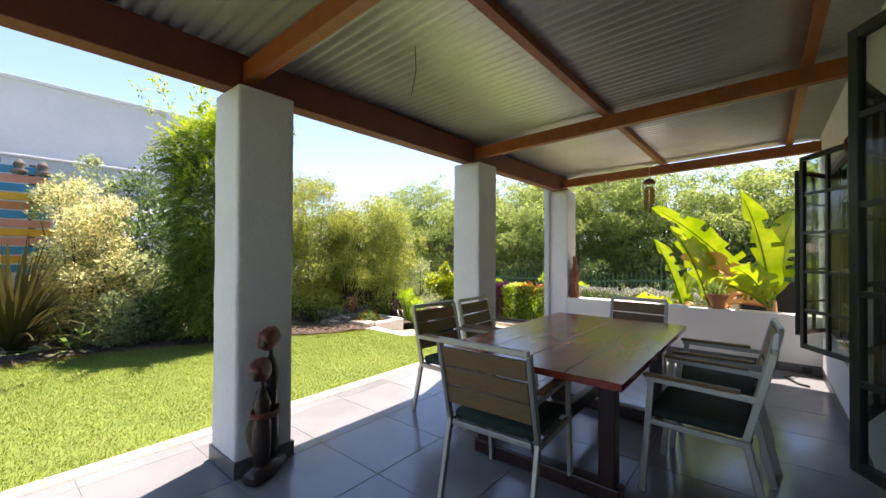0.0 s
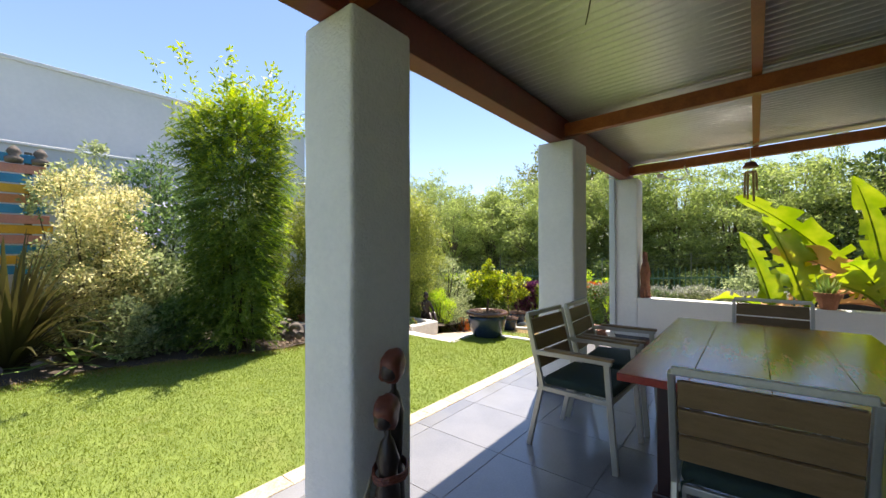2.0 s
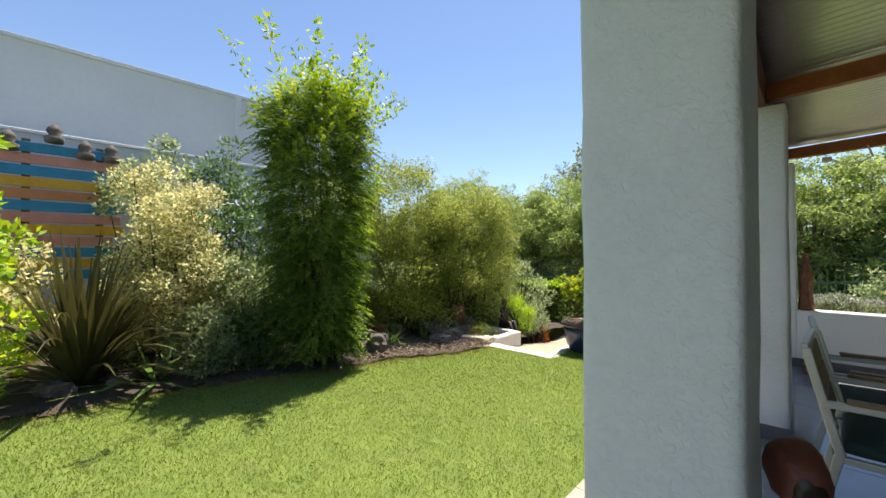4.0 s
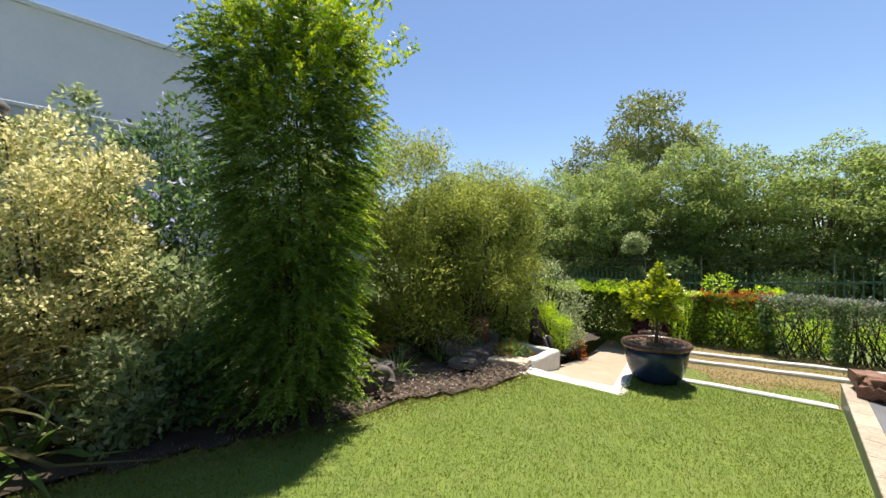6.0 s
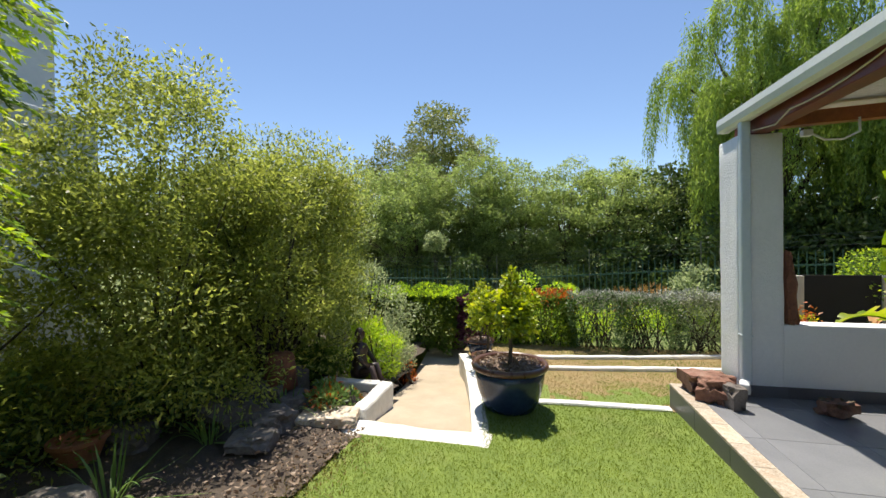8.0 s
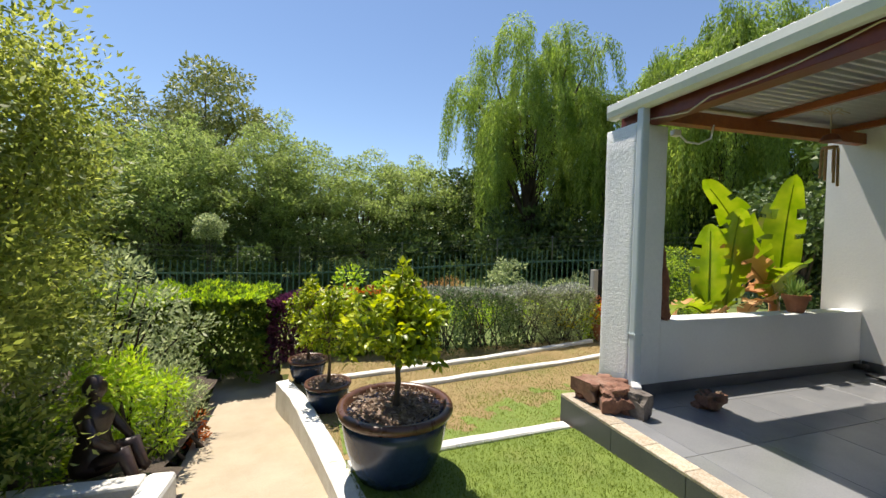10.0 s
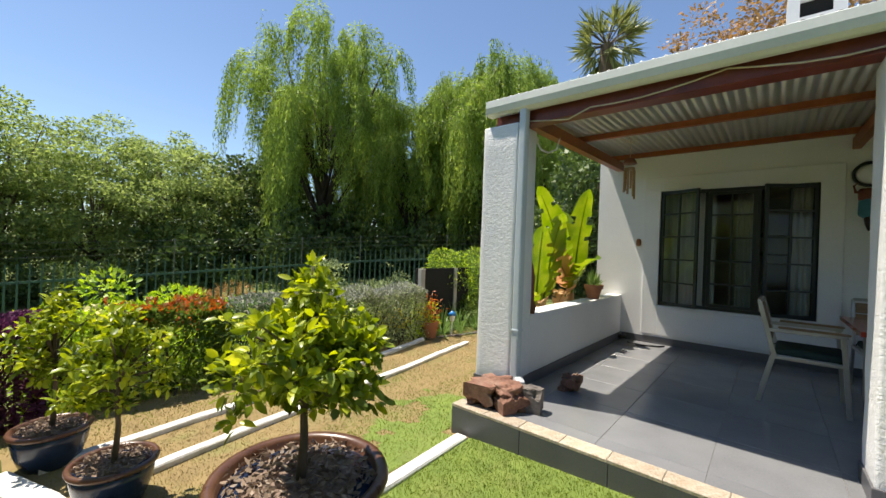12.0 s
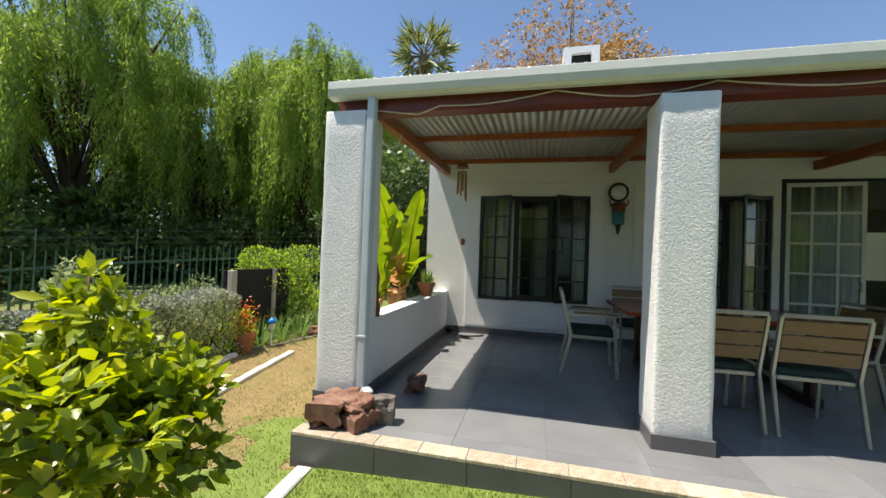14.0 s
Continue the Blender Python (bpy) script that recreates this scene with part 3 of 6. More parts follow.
# ---------------------------------------------------------------- plan
WALL_X = 0.35                       # outer face of the house wall
PX0, PX1 = -2.94, -2.58             # pillars across
PILLARS_Y = (1.01, 3.56, 6.06)      # near faces of the pillars
PW = 0.36
KERB_X = -3.45                      # outer edge of the veranda
END_Y = 6.28                        # end of the platform
ROOF_Y0, ROOF_Y1 = -3.2, 6.37


def ground_z(x, y):
    """Height of the ground: the lawn falls towards the end of the veranda, then terraces, then the valley."""
    z = -0.015 - 0.19 * np.clip((y - 0.5) / 5.5, 0, 1) ** 1.3
    far = np.clip((y - 8.8) / 10.0, 0, 1)
    z = z - 0.15 * np.clip((y - 6.0) / 1.2, 0, 1) - 1.35 * far ** 1.2 * np.clip(1.0 - (x + 2) / 9.0, 0.22, 1.1)
    z = z + 0.08 * np.clip((-x - 7.0) / 1.2, 0, 1) * np.clip((6 - y) / 3, 0, 1)
    z = z + np.clip((y - 26) / 60, 0, 1) * 4.0
    return z


def gz(x, y):
    return float(ground_z(np.float64(x), np.float64(y)))


def grid_sheet(name, xs, ys, material, fz, keep=None):
    bm = bmesh.new()
    vs = [[bm.verts.new((x, y, fz(x, y))) for x in xs] for y in ys]
    for j in range(len(ys) - 1):
        for i in range(len(xs) - 1):
            if keep is None or keep((xs[i] + xs[i + 1]) / 2, (ys[j] + ys[j + 1]) / 2):
                bm.faces.new((vs[j][i], vs[j][i + 1], vs[j + 1][i + 1], vs[j + 1][i]))
    bmesh.ops.delete(bm, geom=[v for v in bm.verts if not v.link_faces], context='VERTS')
    return bm


EDGE_Y, EDGE_X = [-6, 0, 1.0, 1.7, 2.5, 3.3, 4.1, 5.0], [-7.5, -7.12, -7.04, -6.88, -6.62, -6.58, -6.25, -6.2]
KERB_Y = 6.12                       # kerb between lawn and terrace


def lawn_edge_x(y):
    """The curved border between lawn and bed."""
    return float(np.interp(y, EDGE_Y, EDGE_X))


def ramp_x(y):
    """Left and right side of the sloping path."""
    f = (y - 5.1) / 3.5
    return -6.22 - 0.4 * f, -5.25 - 0.68 * f


xs = sorted(set([-3000, -900, -300, -120, -60, -35, -24] + list(np.arange(-16, 16.01, 0.5)) + list(np.arange(-8, -3.4, 0.25)) + [20, 28, 45, 90, 300, 900, 3000]))
ys = sorted(set([-3000, -900, -300, -90, -40, -20] + list(np.arange(-12, 30.01, 0.5)) + list(np.arange(4.5, 9.5, 0.25)) + [36, 48, 70, 120, 300, 900, 3000]))


def base_ground(x, y):
    z = gz(x, y) - 0.03
    if -6.9 < x < -5.3 and 4.9 < y < 9.6:
        z -= 0.6
    if x > -3.4 and y < 6.3 and x < 9:
        z -= 0.25
    return z


structure("ground", grid_sheet("ground", xs, ys, M["field"], base_ground), M["field"], "rough grass and bare ground falling to a wooded valley", "ground")

# lawn and bed sheets, a little above the ground
structure("lawn_ground", grid_sheet("lawn", list(np.arange(-7.7, -3.40, 0.1)), list(np.arange(-6, 6.31, 0.1)), M["grass_soil"], lambda x, y: gz(x, y),
          lambda x, y: x > lawn_edge_x(min(y, 5.0)) and (y < 4.96 or (x > -5.17 - 0.14 * (y - 4.96) and y < KERB_Y))), M["grass_soil"], "trimmed sunlit green lawn beside the veranda", "lawn")
structure("bed_ground", grid_sheet("bed", list(np.arange(-11, -6.0, 0.12)), list(np.arange(-6, 9.0, 0.12)), M["soil"],
          lambda x, y: gz(x, y) + 0.02 + 0.05 * noise.noise(Vector((x * 2, y * 2, 0))) + 0.10 * max(0, min(1, (-x - 7.2))),
          lambda x, y: x < lawn_edge_x(min(y, 5.0)) + 0.02 and not (y > 5.2 and x > ramp_x(y)[0] - 0.02)), M["soil"], "dark soil garden bed with dry leaf litter", "garden bed")
def terrace_keep(x, y):
    return y > KERB_Y - 0.02 and x > ramp_x(y)[1] + 0.05 and y < 9.2


structure("terrace_lawn", grid_sheet("terrace_lawn", list(np.arange(-5.3, -2.6, 0.05)), list(np.arange(6.2, 7.5, 0.05)), M["grass_soil"], lambda x, y: gz(x, y) + 0.009,
          lambda x, y: x > ramp_x(y)[1] + 0.15 and not (x > -3.5 and y < 6.34) and y < (6.45 + 0.5 * max(0, x + 4.2) if x > -4.6 else 6.95) + 0.7 * noise.noise(Vector((x * 4, y * 4, 2)))), M["grass_soil"], "green grass patch at the edge of the dry terrace", "lawn")
structure("terrace_ground", grid_sheet("terrace", list(np.arange(-6.0, 4.5, 0.1)), list(np.arange(5.3, 9.2, 0.1)), M["dry_grass"], lambda x, y: gz(x, y) + 0.005, terrace_keep), M["dry_grass"], "dry straw-coloured grass terrace with green patches", "lawn")
# sloping path
bm = bmesh.new()
rows = []
for y in np.arange(5.2, 9.4, 0.15):
    a, b = ramp_x(y)
    z = -0.24 - 0.36 * min(1, (y - 5.2) / 2.6)
    rows.append([bm.verts.new((a - 0.05 + (b - a + 0.15) * f, y, z + 0.006 * noise.noise(Vector((a + f, y * 2, 3))))) for f in np.linspace(0, 1, 8)])
for p, q in zip(rows, rows[1:]):
    for i in range(7):
        bm.faces.new((p[i], p[i + 1], q[i + 1], q[i]))
structure("path", bm, M["concrete"], "sandy concrete path sloping down beside a white wall", "path", True)


# ---------------------------------------------------------------- veranda structure
platform = structure("veranda_floor", box((KERB_X + 0.012, -3.2, -0.6), (WALL_X, END_Y - 0.012, -0.003)), M["grout"], "grey tiled veranda floor with pale grout lines", "floor")

# pillars
def pillar(y0, label):
    ob = thing("pillar", pose((PX0 + PX1) / 2, y0 + PW / 2, 0), label, "pillar", "veranda pillars", "structure")
    bm = bmesh.new()
    add_box(bm, (-PW / 2, -PW / 2, 0), (PW / 2, PW / 2, 2.375), 0.018)
    bmesh.ops.subdivide_edges(bm, edges=[e for e in bm.edges if e.calc_length() > 0.3], cuts=10, use_grid_fill=True)
    for v in bm.verts:
        k = noise.noise(v.co * 5 + Vector((y0, 0, 0))) * 0.006 + noise.noise(v.co * 17) * 0.002
        v.co.x += k
        v.co.y += noise.noise(v.co * 6 + Vector((0, y0, 5))) * 0.006
    part("shaft", bm, M["plaster"], ob, smooth=True)
    g = PW / 2 + 0.012
    part("skirting", box((-g, -g, 0), (g, g, 0.1), 0.004), M["skirting"], ob, "grey tile skirting")
    return ob


for y0 in PILLARS_Y:
    pillar(y0, "white trowel-textured square plaster pillar holding the veranda beam")

SL = 0.035
def roof_z(x):
    return 2.62 + SL * (x + 2.77)


# garden beam, rafters, purlins
structure("garden_beam", box((-2.83, ROOF_Y0, 2.375), (-2.69, 6.36, 2.606), 0.006), M["beam_red"], "long dark red timber beam on the white pillars", "beam")
def sloped_box(x0, x1, y0, y1, drop0, drop1, bevel=0.005):
    bm = bmesh.new()
    vs = add_box(bm, (x0, y0, 0), (x1, y1, 1), bevel)
    for v in bm.verts:
        v.co.z = roof_z(v.co.x) - drop0 + v.co.z * (drop0 - drop1)
    return bm


for y in (-1.5, 1.08, 3.62, 6.1):
    structure("rafter", sloped_box(-2.69, WALL_X, y, y + 0.07 if y < 6 else y + 0.09, 0.195, 0.075), M["beam"], "orange varnished timber rafter under the tin roof", "rafter")
for x in (-1.28, 0.05):
    structure("purlin", sloped_box(x, x + 0.06, ROOF_Y0, ROOF_Y1, 0.072, 0.008), M["beam"], "orange varnished timber purlin under the tin roof", "purlin")

# corrugated sheet
bm = bmesh.new()
prev = None
pitch = 0.076
ny = int((ROOF_Y1 - ROOF_Y0) / pitch * 8)
for j in range(ny + 1):
    y = ROOF_Y0 + (ROOF_Y1 - ROOF_Y0) * j / ny
    h = 0.012 * math.cos(2 * math.pi * y / pitch)
    cur = [bm.verts.new((x, y, roof_z(x) + h + 0.001)) for x in (-2.93, -1.2, WALL_X + 0.06)]
    if prev:
        for a in range(2):
            bm.faces.new((prev[a], prev[a + 1], cur[a + 1], cur[a]))
    prev = cur
roof = structure("ceiling", bm, M["zinc"], "corrugated zinc roof sheet seen from below", "roof", True)
sol = roof.modifiers.new("thickness", 'SOLIDIFY')
sol.thickness, sol.offset = 0.003, 1

# gutter
bm = bmesh.new()
prof = [(x + 0.205, z + 0.06) for x, z in ((-3.06, 2.43), (-3.075, 2.415), (-3.13, 2.41), (-3.165, 2.43), (-3.178, 2.48), (-3.172, 2.54), (-3.16, 2.548), (-3.155, 2.535), (-3.158, 2.48), (-3.14, 2.44), (-3.08, 2.43), (-3.07, 2.55), (-3.06, 2.55))]
ends = []
for y in (ROOF_Y0, ROOF_Y1 + 0.02):
    ends.append([bm.verts.new((x, y, z)) for x, z in prof])
for k in range(len(prof)):
    bm.faces.new((ends[0][k], ends[0][(k + 1) % len(prof)], ends[1][(k + 1) % len(prof)], ends[1][k]))
add_box(bm, (-2.967, ROOF_Y1 + 0.014, 2.475), (-2.855, ROOF_Y1 + 0.024, 2.606), 0.003)
gut = thing("gutter", pose(0, 0, 0), "pale rounded roof gutter along the veranda edge", "gutter", kind="structure")
part("trough", bm, M["gutter"], gut, smooth=False)
dp = thing("downpipe", pose(-2.9, 6.025, 0), "pale grey square downpipe against the white end pillar", "downpipe", kind="structure")
part("pipe", box((-0.045, -0.035, 0.12), (0.035, 0.03, 2.48), 0.012), M["pipe"], dp)
bm = box((-0.045, -0.035, 0), (0.035, 0.03, 0.14), 0.012, pose(0, 0, 0.05, 40, 0, -30))
part("shoe", bm, M["white_plastic"], dp, "white outlet shoe")
part("bracket", box((-0.05, -0.04, 0.55), (0.04, 0.035, 0.57), 0.003), M["pipe"], dp)

# low wall at the end
lw = thing("low_wall", pose(0, 0, 0), "low white plastered wall closing the veranda end", "wall", kind="structure")
part("body", box((PX1 - 0.01, 6.07, -0.3), (WALL_X, 6.27, 0.655), 0.012), M["smooth_plaster"], lw)
part("skirting", box((PX1 + 0.012, 6.055, 0), (WALL_X - 0.012, 6.068, 0.1), 0.003), M["skirting"], lw, "grey tile skirting")

# house wall with openings
def wall_with_holes(x0, x1, y0, y1, z0, z1, holes):
    bm = bmesh.new()
    ycuts = sorted({y0, y1, *[h[0] for h in holes], *[h[1] for h in holes]})
    for a, b in zip(ycuts, ycuts[1:]):
        hs = sorted((h[2], h[3]) for h in holes if h[0] < b - 1e-6 and h[1] > a + 1e-6)
        z = z0
        for p, q in hs:
            if p > z:
                add_box(bm, (x0, a, z), (x1, b, p))
            z = q
        if z < z1:
            add_box(bm, (x0, a, z), (x1, b, z1))
    bmesh.ops.remove_doubles(bm, verts=bm.verts[:], dist=1e-5)
    return bm


W1 = (3.93, 5.58, 0.56, 2.19)
W2 = (1.6, 3.13, 0.56, 2.19)
DOOR = (-0.4, 1.5, 0.0, 2.42)
structure("wall_house", wall_with_holes(WALL_X, WALL_X + 0.22, -3.2, 6.27, -0.2, 3.0, [W1, W2, DOOR]), M["smooth_plaster"], "white plastered house wall with steel windows and a glazed door", "wall")
structure("wall_house_end", box((WALL_X, 6.27, -1.0), (7.0, 6.45, 3.0)), M["smooth_plaster"], "white house end wall", "wall")
structure("wall_house_near", box((WALL_X, -3.4, -0.3), (7.0, -3.2, 3.0)), M["smooth_plaster"], "white end wall of the house", "wall")
structure("wall_room_back", wall_with_holes(5.0, 5.2, -3.2, 6.27, -0.2, 2.9, [(-3.1, -1.9, 1.0, 2.1)]), M["room"], "cream interior wall", "wall")
structure("wall_room_end", box((0.57, 6.2, 0), (5.0, 6.265, 2.6)), M["room"], "cream interior wall", "wall")
structure("floor_room", box((WALL_X + 0.22, -3.2, -0.2), (5.0, 6.2, -0.003)), M["room_floor"], "dark interior floor", "floor")
structure("ceiling_room", box((WALL_X + 0.22, -3.2, 2.6), (5.0, 6.2, 2.7)), M["room"], "pale interior ceiling", "ceiling")
structure("roof_house", box((WALL_X + 0.02, -3.4, 3.0), (7.2, 6.5, 3.12)), M["zinc"], "flat metal house roof behind the veranda", "roof")
structure("baseboard", box((WALL_X - 0.012, 1.51, 0), (WALL_X, 6.05, 0.1), 0.003), M["skirting"], "grey tile skirting along the house wall", "baseboard")
# raised plaster bands round the windows
for (a, b, z0, z1) in (W1, W2):
    e = thing("window_surround", pose(0, 0, 0), "raised white plaster band round the window", "trim", kind="structure")
    x = WALL_X - 0.025
    for lo, hi in (((x, max(1.51, a - 0.2), z1 + 0.0), (WALL_X, b + 0.2, z1 + 0.2)), ((x, max(1.51, a - 0.2), 0.14), (WALL_X, a, z1)), ((x, b, 0.14), (WALL_X, b + 0.2, z1)), ((x, a, 0.14), (WALL_X, b, z0))):
        part("band", box(lo, hi, 0.004), M["smooth_plaster"], e)

# ---------------------------------------------------------------- windows and door
def grid_leaf(parent, y0, y1, z0, z1, cols, rows, x, t=0.03, bar=0.022, mat="frame_black", wide=0.04):
    """A glazed leaf in the plane x: outer bars, glazing bars and panes, as parts of parent."""
    bm = bmesh.new()
    add_box(bm, (x - t / 2, y0, z0), (x + t / 2, y0 + wide, z1), 0.003)
    add_box(bm, (x - t / 2, y1 - wide, z0), (x + t / 2, y1, z1), 0.003)
    add_box(bm, (x - t / 2, y0 + wide, z0), (x + t / 2, y1 - wide, z0 + wide), 0.003)
    add_box(bm, (x - t / 2, y0 + wide, z1 - wide), (x + t / 2, y1 - wide, z1), 0.003)
    part("leaf_frame", bm, M[mat], parent)
    for k in range(1, cols):
        yy = y0 + (y1 - y0) * k / cols
        part("glazing_bar", box((x - t * 0.4, yy - bar / 2, z0 + wide), (x + t * 0.4, yy + bar / 2, z1 - wide)), M[mat], parent)
    for k in range(1, rows):
        zz = z0 + (z1 - z0) * k / rows
        part("glazing_bar", box((x - t * 0.35, y0 + wide, zz - bar / 2), (x + t * 0.35, y1 - wide, zz + bar / 2)), M[mat], parent)
    for a in range(cols):
        for b in range(rows):
            ya, yb = y0 + (y1 - y0) * a / cols, y0 + (y1 - y0) * (a + 1) / cols
            za, zb = z0 + (z1 - z0) * b / rows, z0 + (z1 - z0) * (b + 1) / rows
            g = part("pane", box((x - 0.003, ya + 0.005, za + 0.005), (x + 0.003, yb - 0.005, zb - 0.005)), M["glass"], parent)
            g.visible_shadow = False


def steel_window(name, w, label, near, far):
    a, b, z0, z1 = w
    e = thing(name, pose(0, 0, 0), label, "window", kind="structure")
    x = WALL_X + 0.05
    third = (b - a) / 3
    bm = bmesh.new()
    for lo, hi in (((x - 0.03, a, z0), (x + 0.03, a + 0.045, z1)), ((x - 0.03, b - 0.045, z0), (x + 0.03, b, z1)), ((x - 0.03, a + 0.045, z0), (x + 0.03, b - 0.045, z0 + 0.045)), ((x - 0.03, a + 0.045, z1 - 0.045), (x + 0.03, b - 0.045, z1)), ((x - 0.028, a + third - 0.02, z0 + 0.045), (x + 0.028, a + third + 0.02, z1 - 0.045)), ((x - 0.028, b - third - 0.02, z0 + 0.045), (x + 0.028, b - third + 0.02, z1 - 0.045))):
        add_box(bm, lo, hi, 0.003)
    part("window_frame", bm, M["frame_black"], e)
    mid = new("fixed_light")
    mid.parent = e
    grid_leaf(mid, a + third + 0.02, b - third - 0.02, z0 + 0.045, z1 - 0.045, 2, 5, x, 0.03)
    for hinge, sign, ang in ((a + 0.02, 1, near), (b - 0.02, -1, far)):
        leaf = new("casement")
        leaf.parent = e
        leaf.matrix_basis = pose(WALL_X + 0.012, hinge, 0, 0, 0, sign * ang)
        lo, hi = (0.0, third) if sign > 0 else (-third, 0.0)
        grid_leaf(leaf, lo, hi, z0 + 0.02, z1 - 0.02, 2, 5, 0.0, 0.03)
    part("window_sill", box((WALL_X - 0.05, a - 0.02, z0 - 0.04), (WALL_X + 0.2, b + 0.02, z0 - 0.002), 0.006), M["smooth_plaster"], e, "white plaster sill")
    return e


steel_window("window_1", W1, "black steel cottage-pane window with both casements ajar", 30, 30)
steel_window("window_2", W2, "black steel cottage-pane window with casements standing open", 32, 20)
e = thing("door_1", pose(0, 0, 0), "white glazed garden door in a black frame, half open", "door", kind="structure")
bm = bmesh.new()
add_box(bm, (WALL_X - 0.01, 1.45, 0), (WALL_X + 0.1, 1.5, 2.42), 0.004)
add_box(bm, (WALL_X - 0.01, -0.4, 0), (WALL_X + 0.1, -0.35, 2.42), 0.004)
add_box(bm, (WALL_X - 0.01, -0.35, 2.37), (WALL_X + 0.1, 1.45, 2.42), 0.004)
part("door_frame", bm, M["frame_black"], e)
leaf = new("door_leaf")
leaf.parent = e
leaf.matrix_basis = pose(WALL_X + 0.01, 1.44, 0, 0, 0, -8)
grid_leaf(leaf, -0.82, 0.0, 0.35, 2.36, 3, 5, 0.0, 0.04, 0.03, "frame_white", 0.05)
part("bottom_panel", box((-0.02, -0.82, 0.02), (0.02, 0.0, 0.348), 0.004), M["frame_white"], leaf)
bm = box((-0.07, -0.77, 1.0), (-0.05, -0.65, 1.018), 0.004)
add_box(bm, (-0.05, -0.78, 0.95), (-0.021, -0.76, 1.07), 0.003)
part("door_handle", bm, M["alu"], leaf, "metal lever handle")


def curtain(y0, y1, x, label):
    bm = bmesh.new()
    n = 40
    rows = []
    for z in np.linspace(0.1, 2.35, 6):
        rows.append([bm.verts.new((x + 0.035 * math.sin(k * 1.15) + 0.01 * math.sin(k * 0.4 + z), y0 + (y1 - y0) * k / n, z)) for k in range(n + 1)])
    for p, q in zip(rows, rows[1:]):
        for k in range(n):
            bm.faces.new((p[k], p[k + 1], q[k + 1], q[k]))
    ob = tagged(mesh_ob("curtain", bm, M["curtain"], True), label, "curtain", "window curtains")
    s = ob.modifiers.new("thickness", 'SOLIDIFY')
    s.thickness = 0.004
    return ob


for y0, y1 in ((4.5, 4.72), (4.95, 5.75), (3.75, 4.15), (2.75, 3.2), (1.35, 1.95)):
    curtain(y0, y1, 0.66, "pale gathered cloth curtain hanging inside the window")
door_net = curtain(0.55, 1.36, 0.46, "pale net curtain behind the glazed door")
# a picture on the inner wall
e = thing("picture_frame", pose(4.98, 4.3, 1.6), "small framed pale picture on the inner wall", "picture")
part("frame", box((-0.03, -0.3, -0.22), (0, 0.3, 0.22), 0.005), M["frame_black"], e)
part("picture", box((-0.034, -0.26, -0.18), (-0.028, 0.26, 0.18)), M["curtain"], e)


# ---------------------------------------------------------------- furniture
def bar_between(bm, a, b, w=0.03, t=0.02):
    a, b = Vector(a), Vector(b)
    m = Matrix.Translation((a + b) / 2) @ (b - a).to_track_quat('Z', 'Y').to_matrix().to_4x4()
    add_box(bm, (-t / 2, -w / 2, -(b - a).length / 2), (t / 2, w / 2, (b - a).length / 2), 0.004, m)


def garden_chair(m, label):
    """Faces +y; base at the middle of the seat."""
    e = thing("garden_chair", m, label, "chair", "chairs round the table")
    hw = 0.26
    for s in (-1, 1):
        bm = bmesh.new()
        bar_between(bm, (s * hw, -0.30, 0.0), (s * hw, -0.20, 0.44), 0.035, 0.024)
        bar_between(bm, (s * hw, -0.20, 0.42), (s * hw, -0.31, 0.88), 0.035, 0.024)
        part("back_post", bm, M["alu"], e)
        bm = bmesh.new()
        bar_between(bm, (s * hw, 0.27, 0.0), (s * hw, 0.22, 0.645), 0.035, 0.024)
        part("front_leg", bm, M["alu"], e)
        bm = bmesh.new()
        bar_between(bm, (s * hw, -0.26, 0.64), (s * hw, 0.25, 0.65), 0.03, 0.026)
        arm = part("armrest", bm, M["alu"], e)
        part("arm_pad", box((s * hw - 0.022, -0.18, 0.66), (s * hw + 0.022, 0.26, 0.678), 0.005), M["slat"], arm, "brown wooden arm pad")
        bm = bmesh.new()
        bar_between(bm, (s * hw, -0.2, 0.41), (s * hw, 0.24, 0.41), 0.03, 0.022)
        part("side_rail", bm, M["alu"], e)
    for y, z in ((0.235, 0.41), (-0.2, 0.41)):
        bm = bmesh.new()
        bar_between(bm, (-hw, y, z), (hw, y, z), 0.03, 0.022)
        part("seat_rail", bm, M["alu"], e)
    bm = bmesh.new()
    bar_between(bm, (-hw, -0.313, 0.885), (hw, -0.313, 0.885), 0.03, 0.026)
    part("top_rail", bm, M["alu"], e)
    tilt = pose(0, -0.2, 0.42, math.degrees(math.atan2(0.11, 0.46)))
    for k in range(3):
        z0 = 0.115 + k * 0.113
        part("back_slat", box((-hw + 0.018, -0.012, z0), (hw - 0.018, 0.008, z0 + 0.101), 0.004, tilt), M["slat"], e, "brown wooden slat")
    bm = box((-hw + 0.02, -0.2, 0.425), (hw - 0.02, 0.245, 0.485), 0.022)
    cu = part("cushion", bm, M["cushion"], e, "dark green seat cushion", smooth=True)
    for s in (-1, 1):
        bm = tube([(s * 0.2, -0.2, 0.45), (s * 0.235, -0.225, 0.44), (s * 0.24, -0.215, 0.38)], 0.006, 6)
        part("cushion_tie", bm, M["cushion"], cu)
    return e


chair_label = "slatted aluminium armchair with green cushion, "
first = garden_chair(pose(-1.27, 1.95, 0, 0, 0, 3), chair_label + "at the table head")
for m, tail in ((pose(-2.17, 2.68, 0, 0, 0, -93), "garden side of the table"), (pose(-2.15, 3.3, 0, 0, 0, -88), "garden side of the table"),
                (pose(-0.42, 2.72, 0, 0, 0, 88), "house side of the table"), (pose(-0.4, 3.42, 0, 0, 0, 93), "house side of the table"),
                (pose(-1.17, 4.1, 0, 0, 0, 178), "table end by the low wall")):
    tagged(copy_thing(first, m), chair_label + tail)

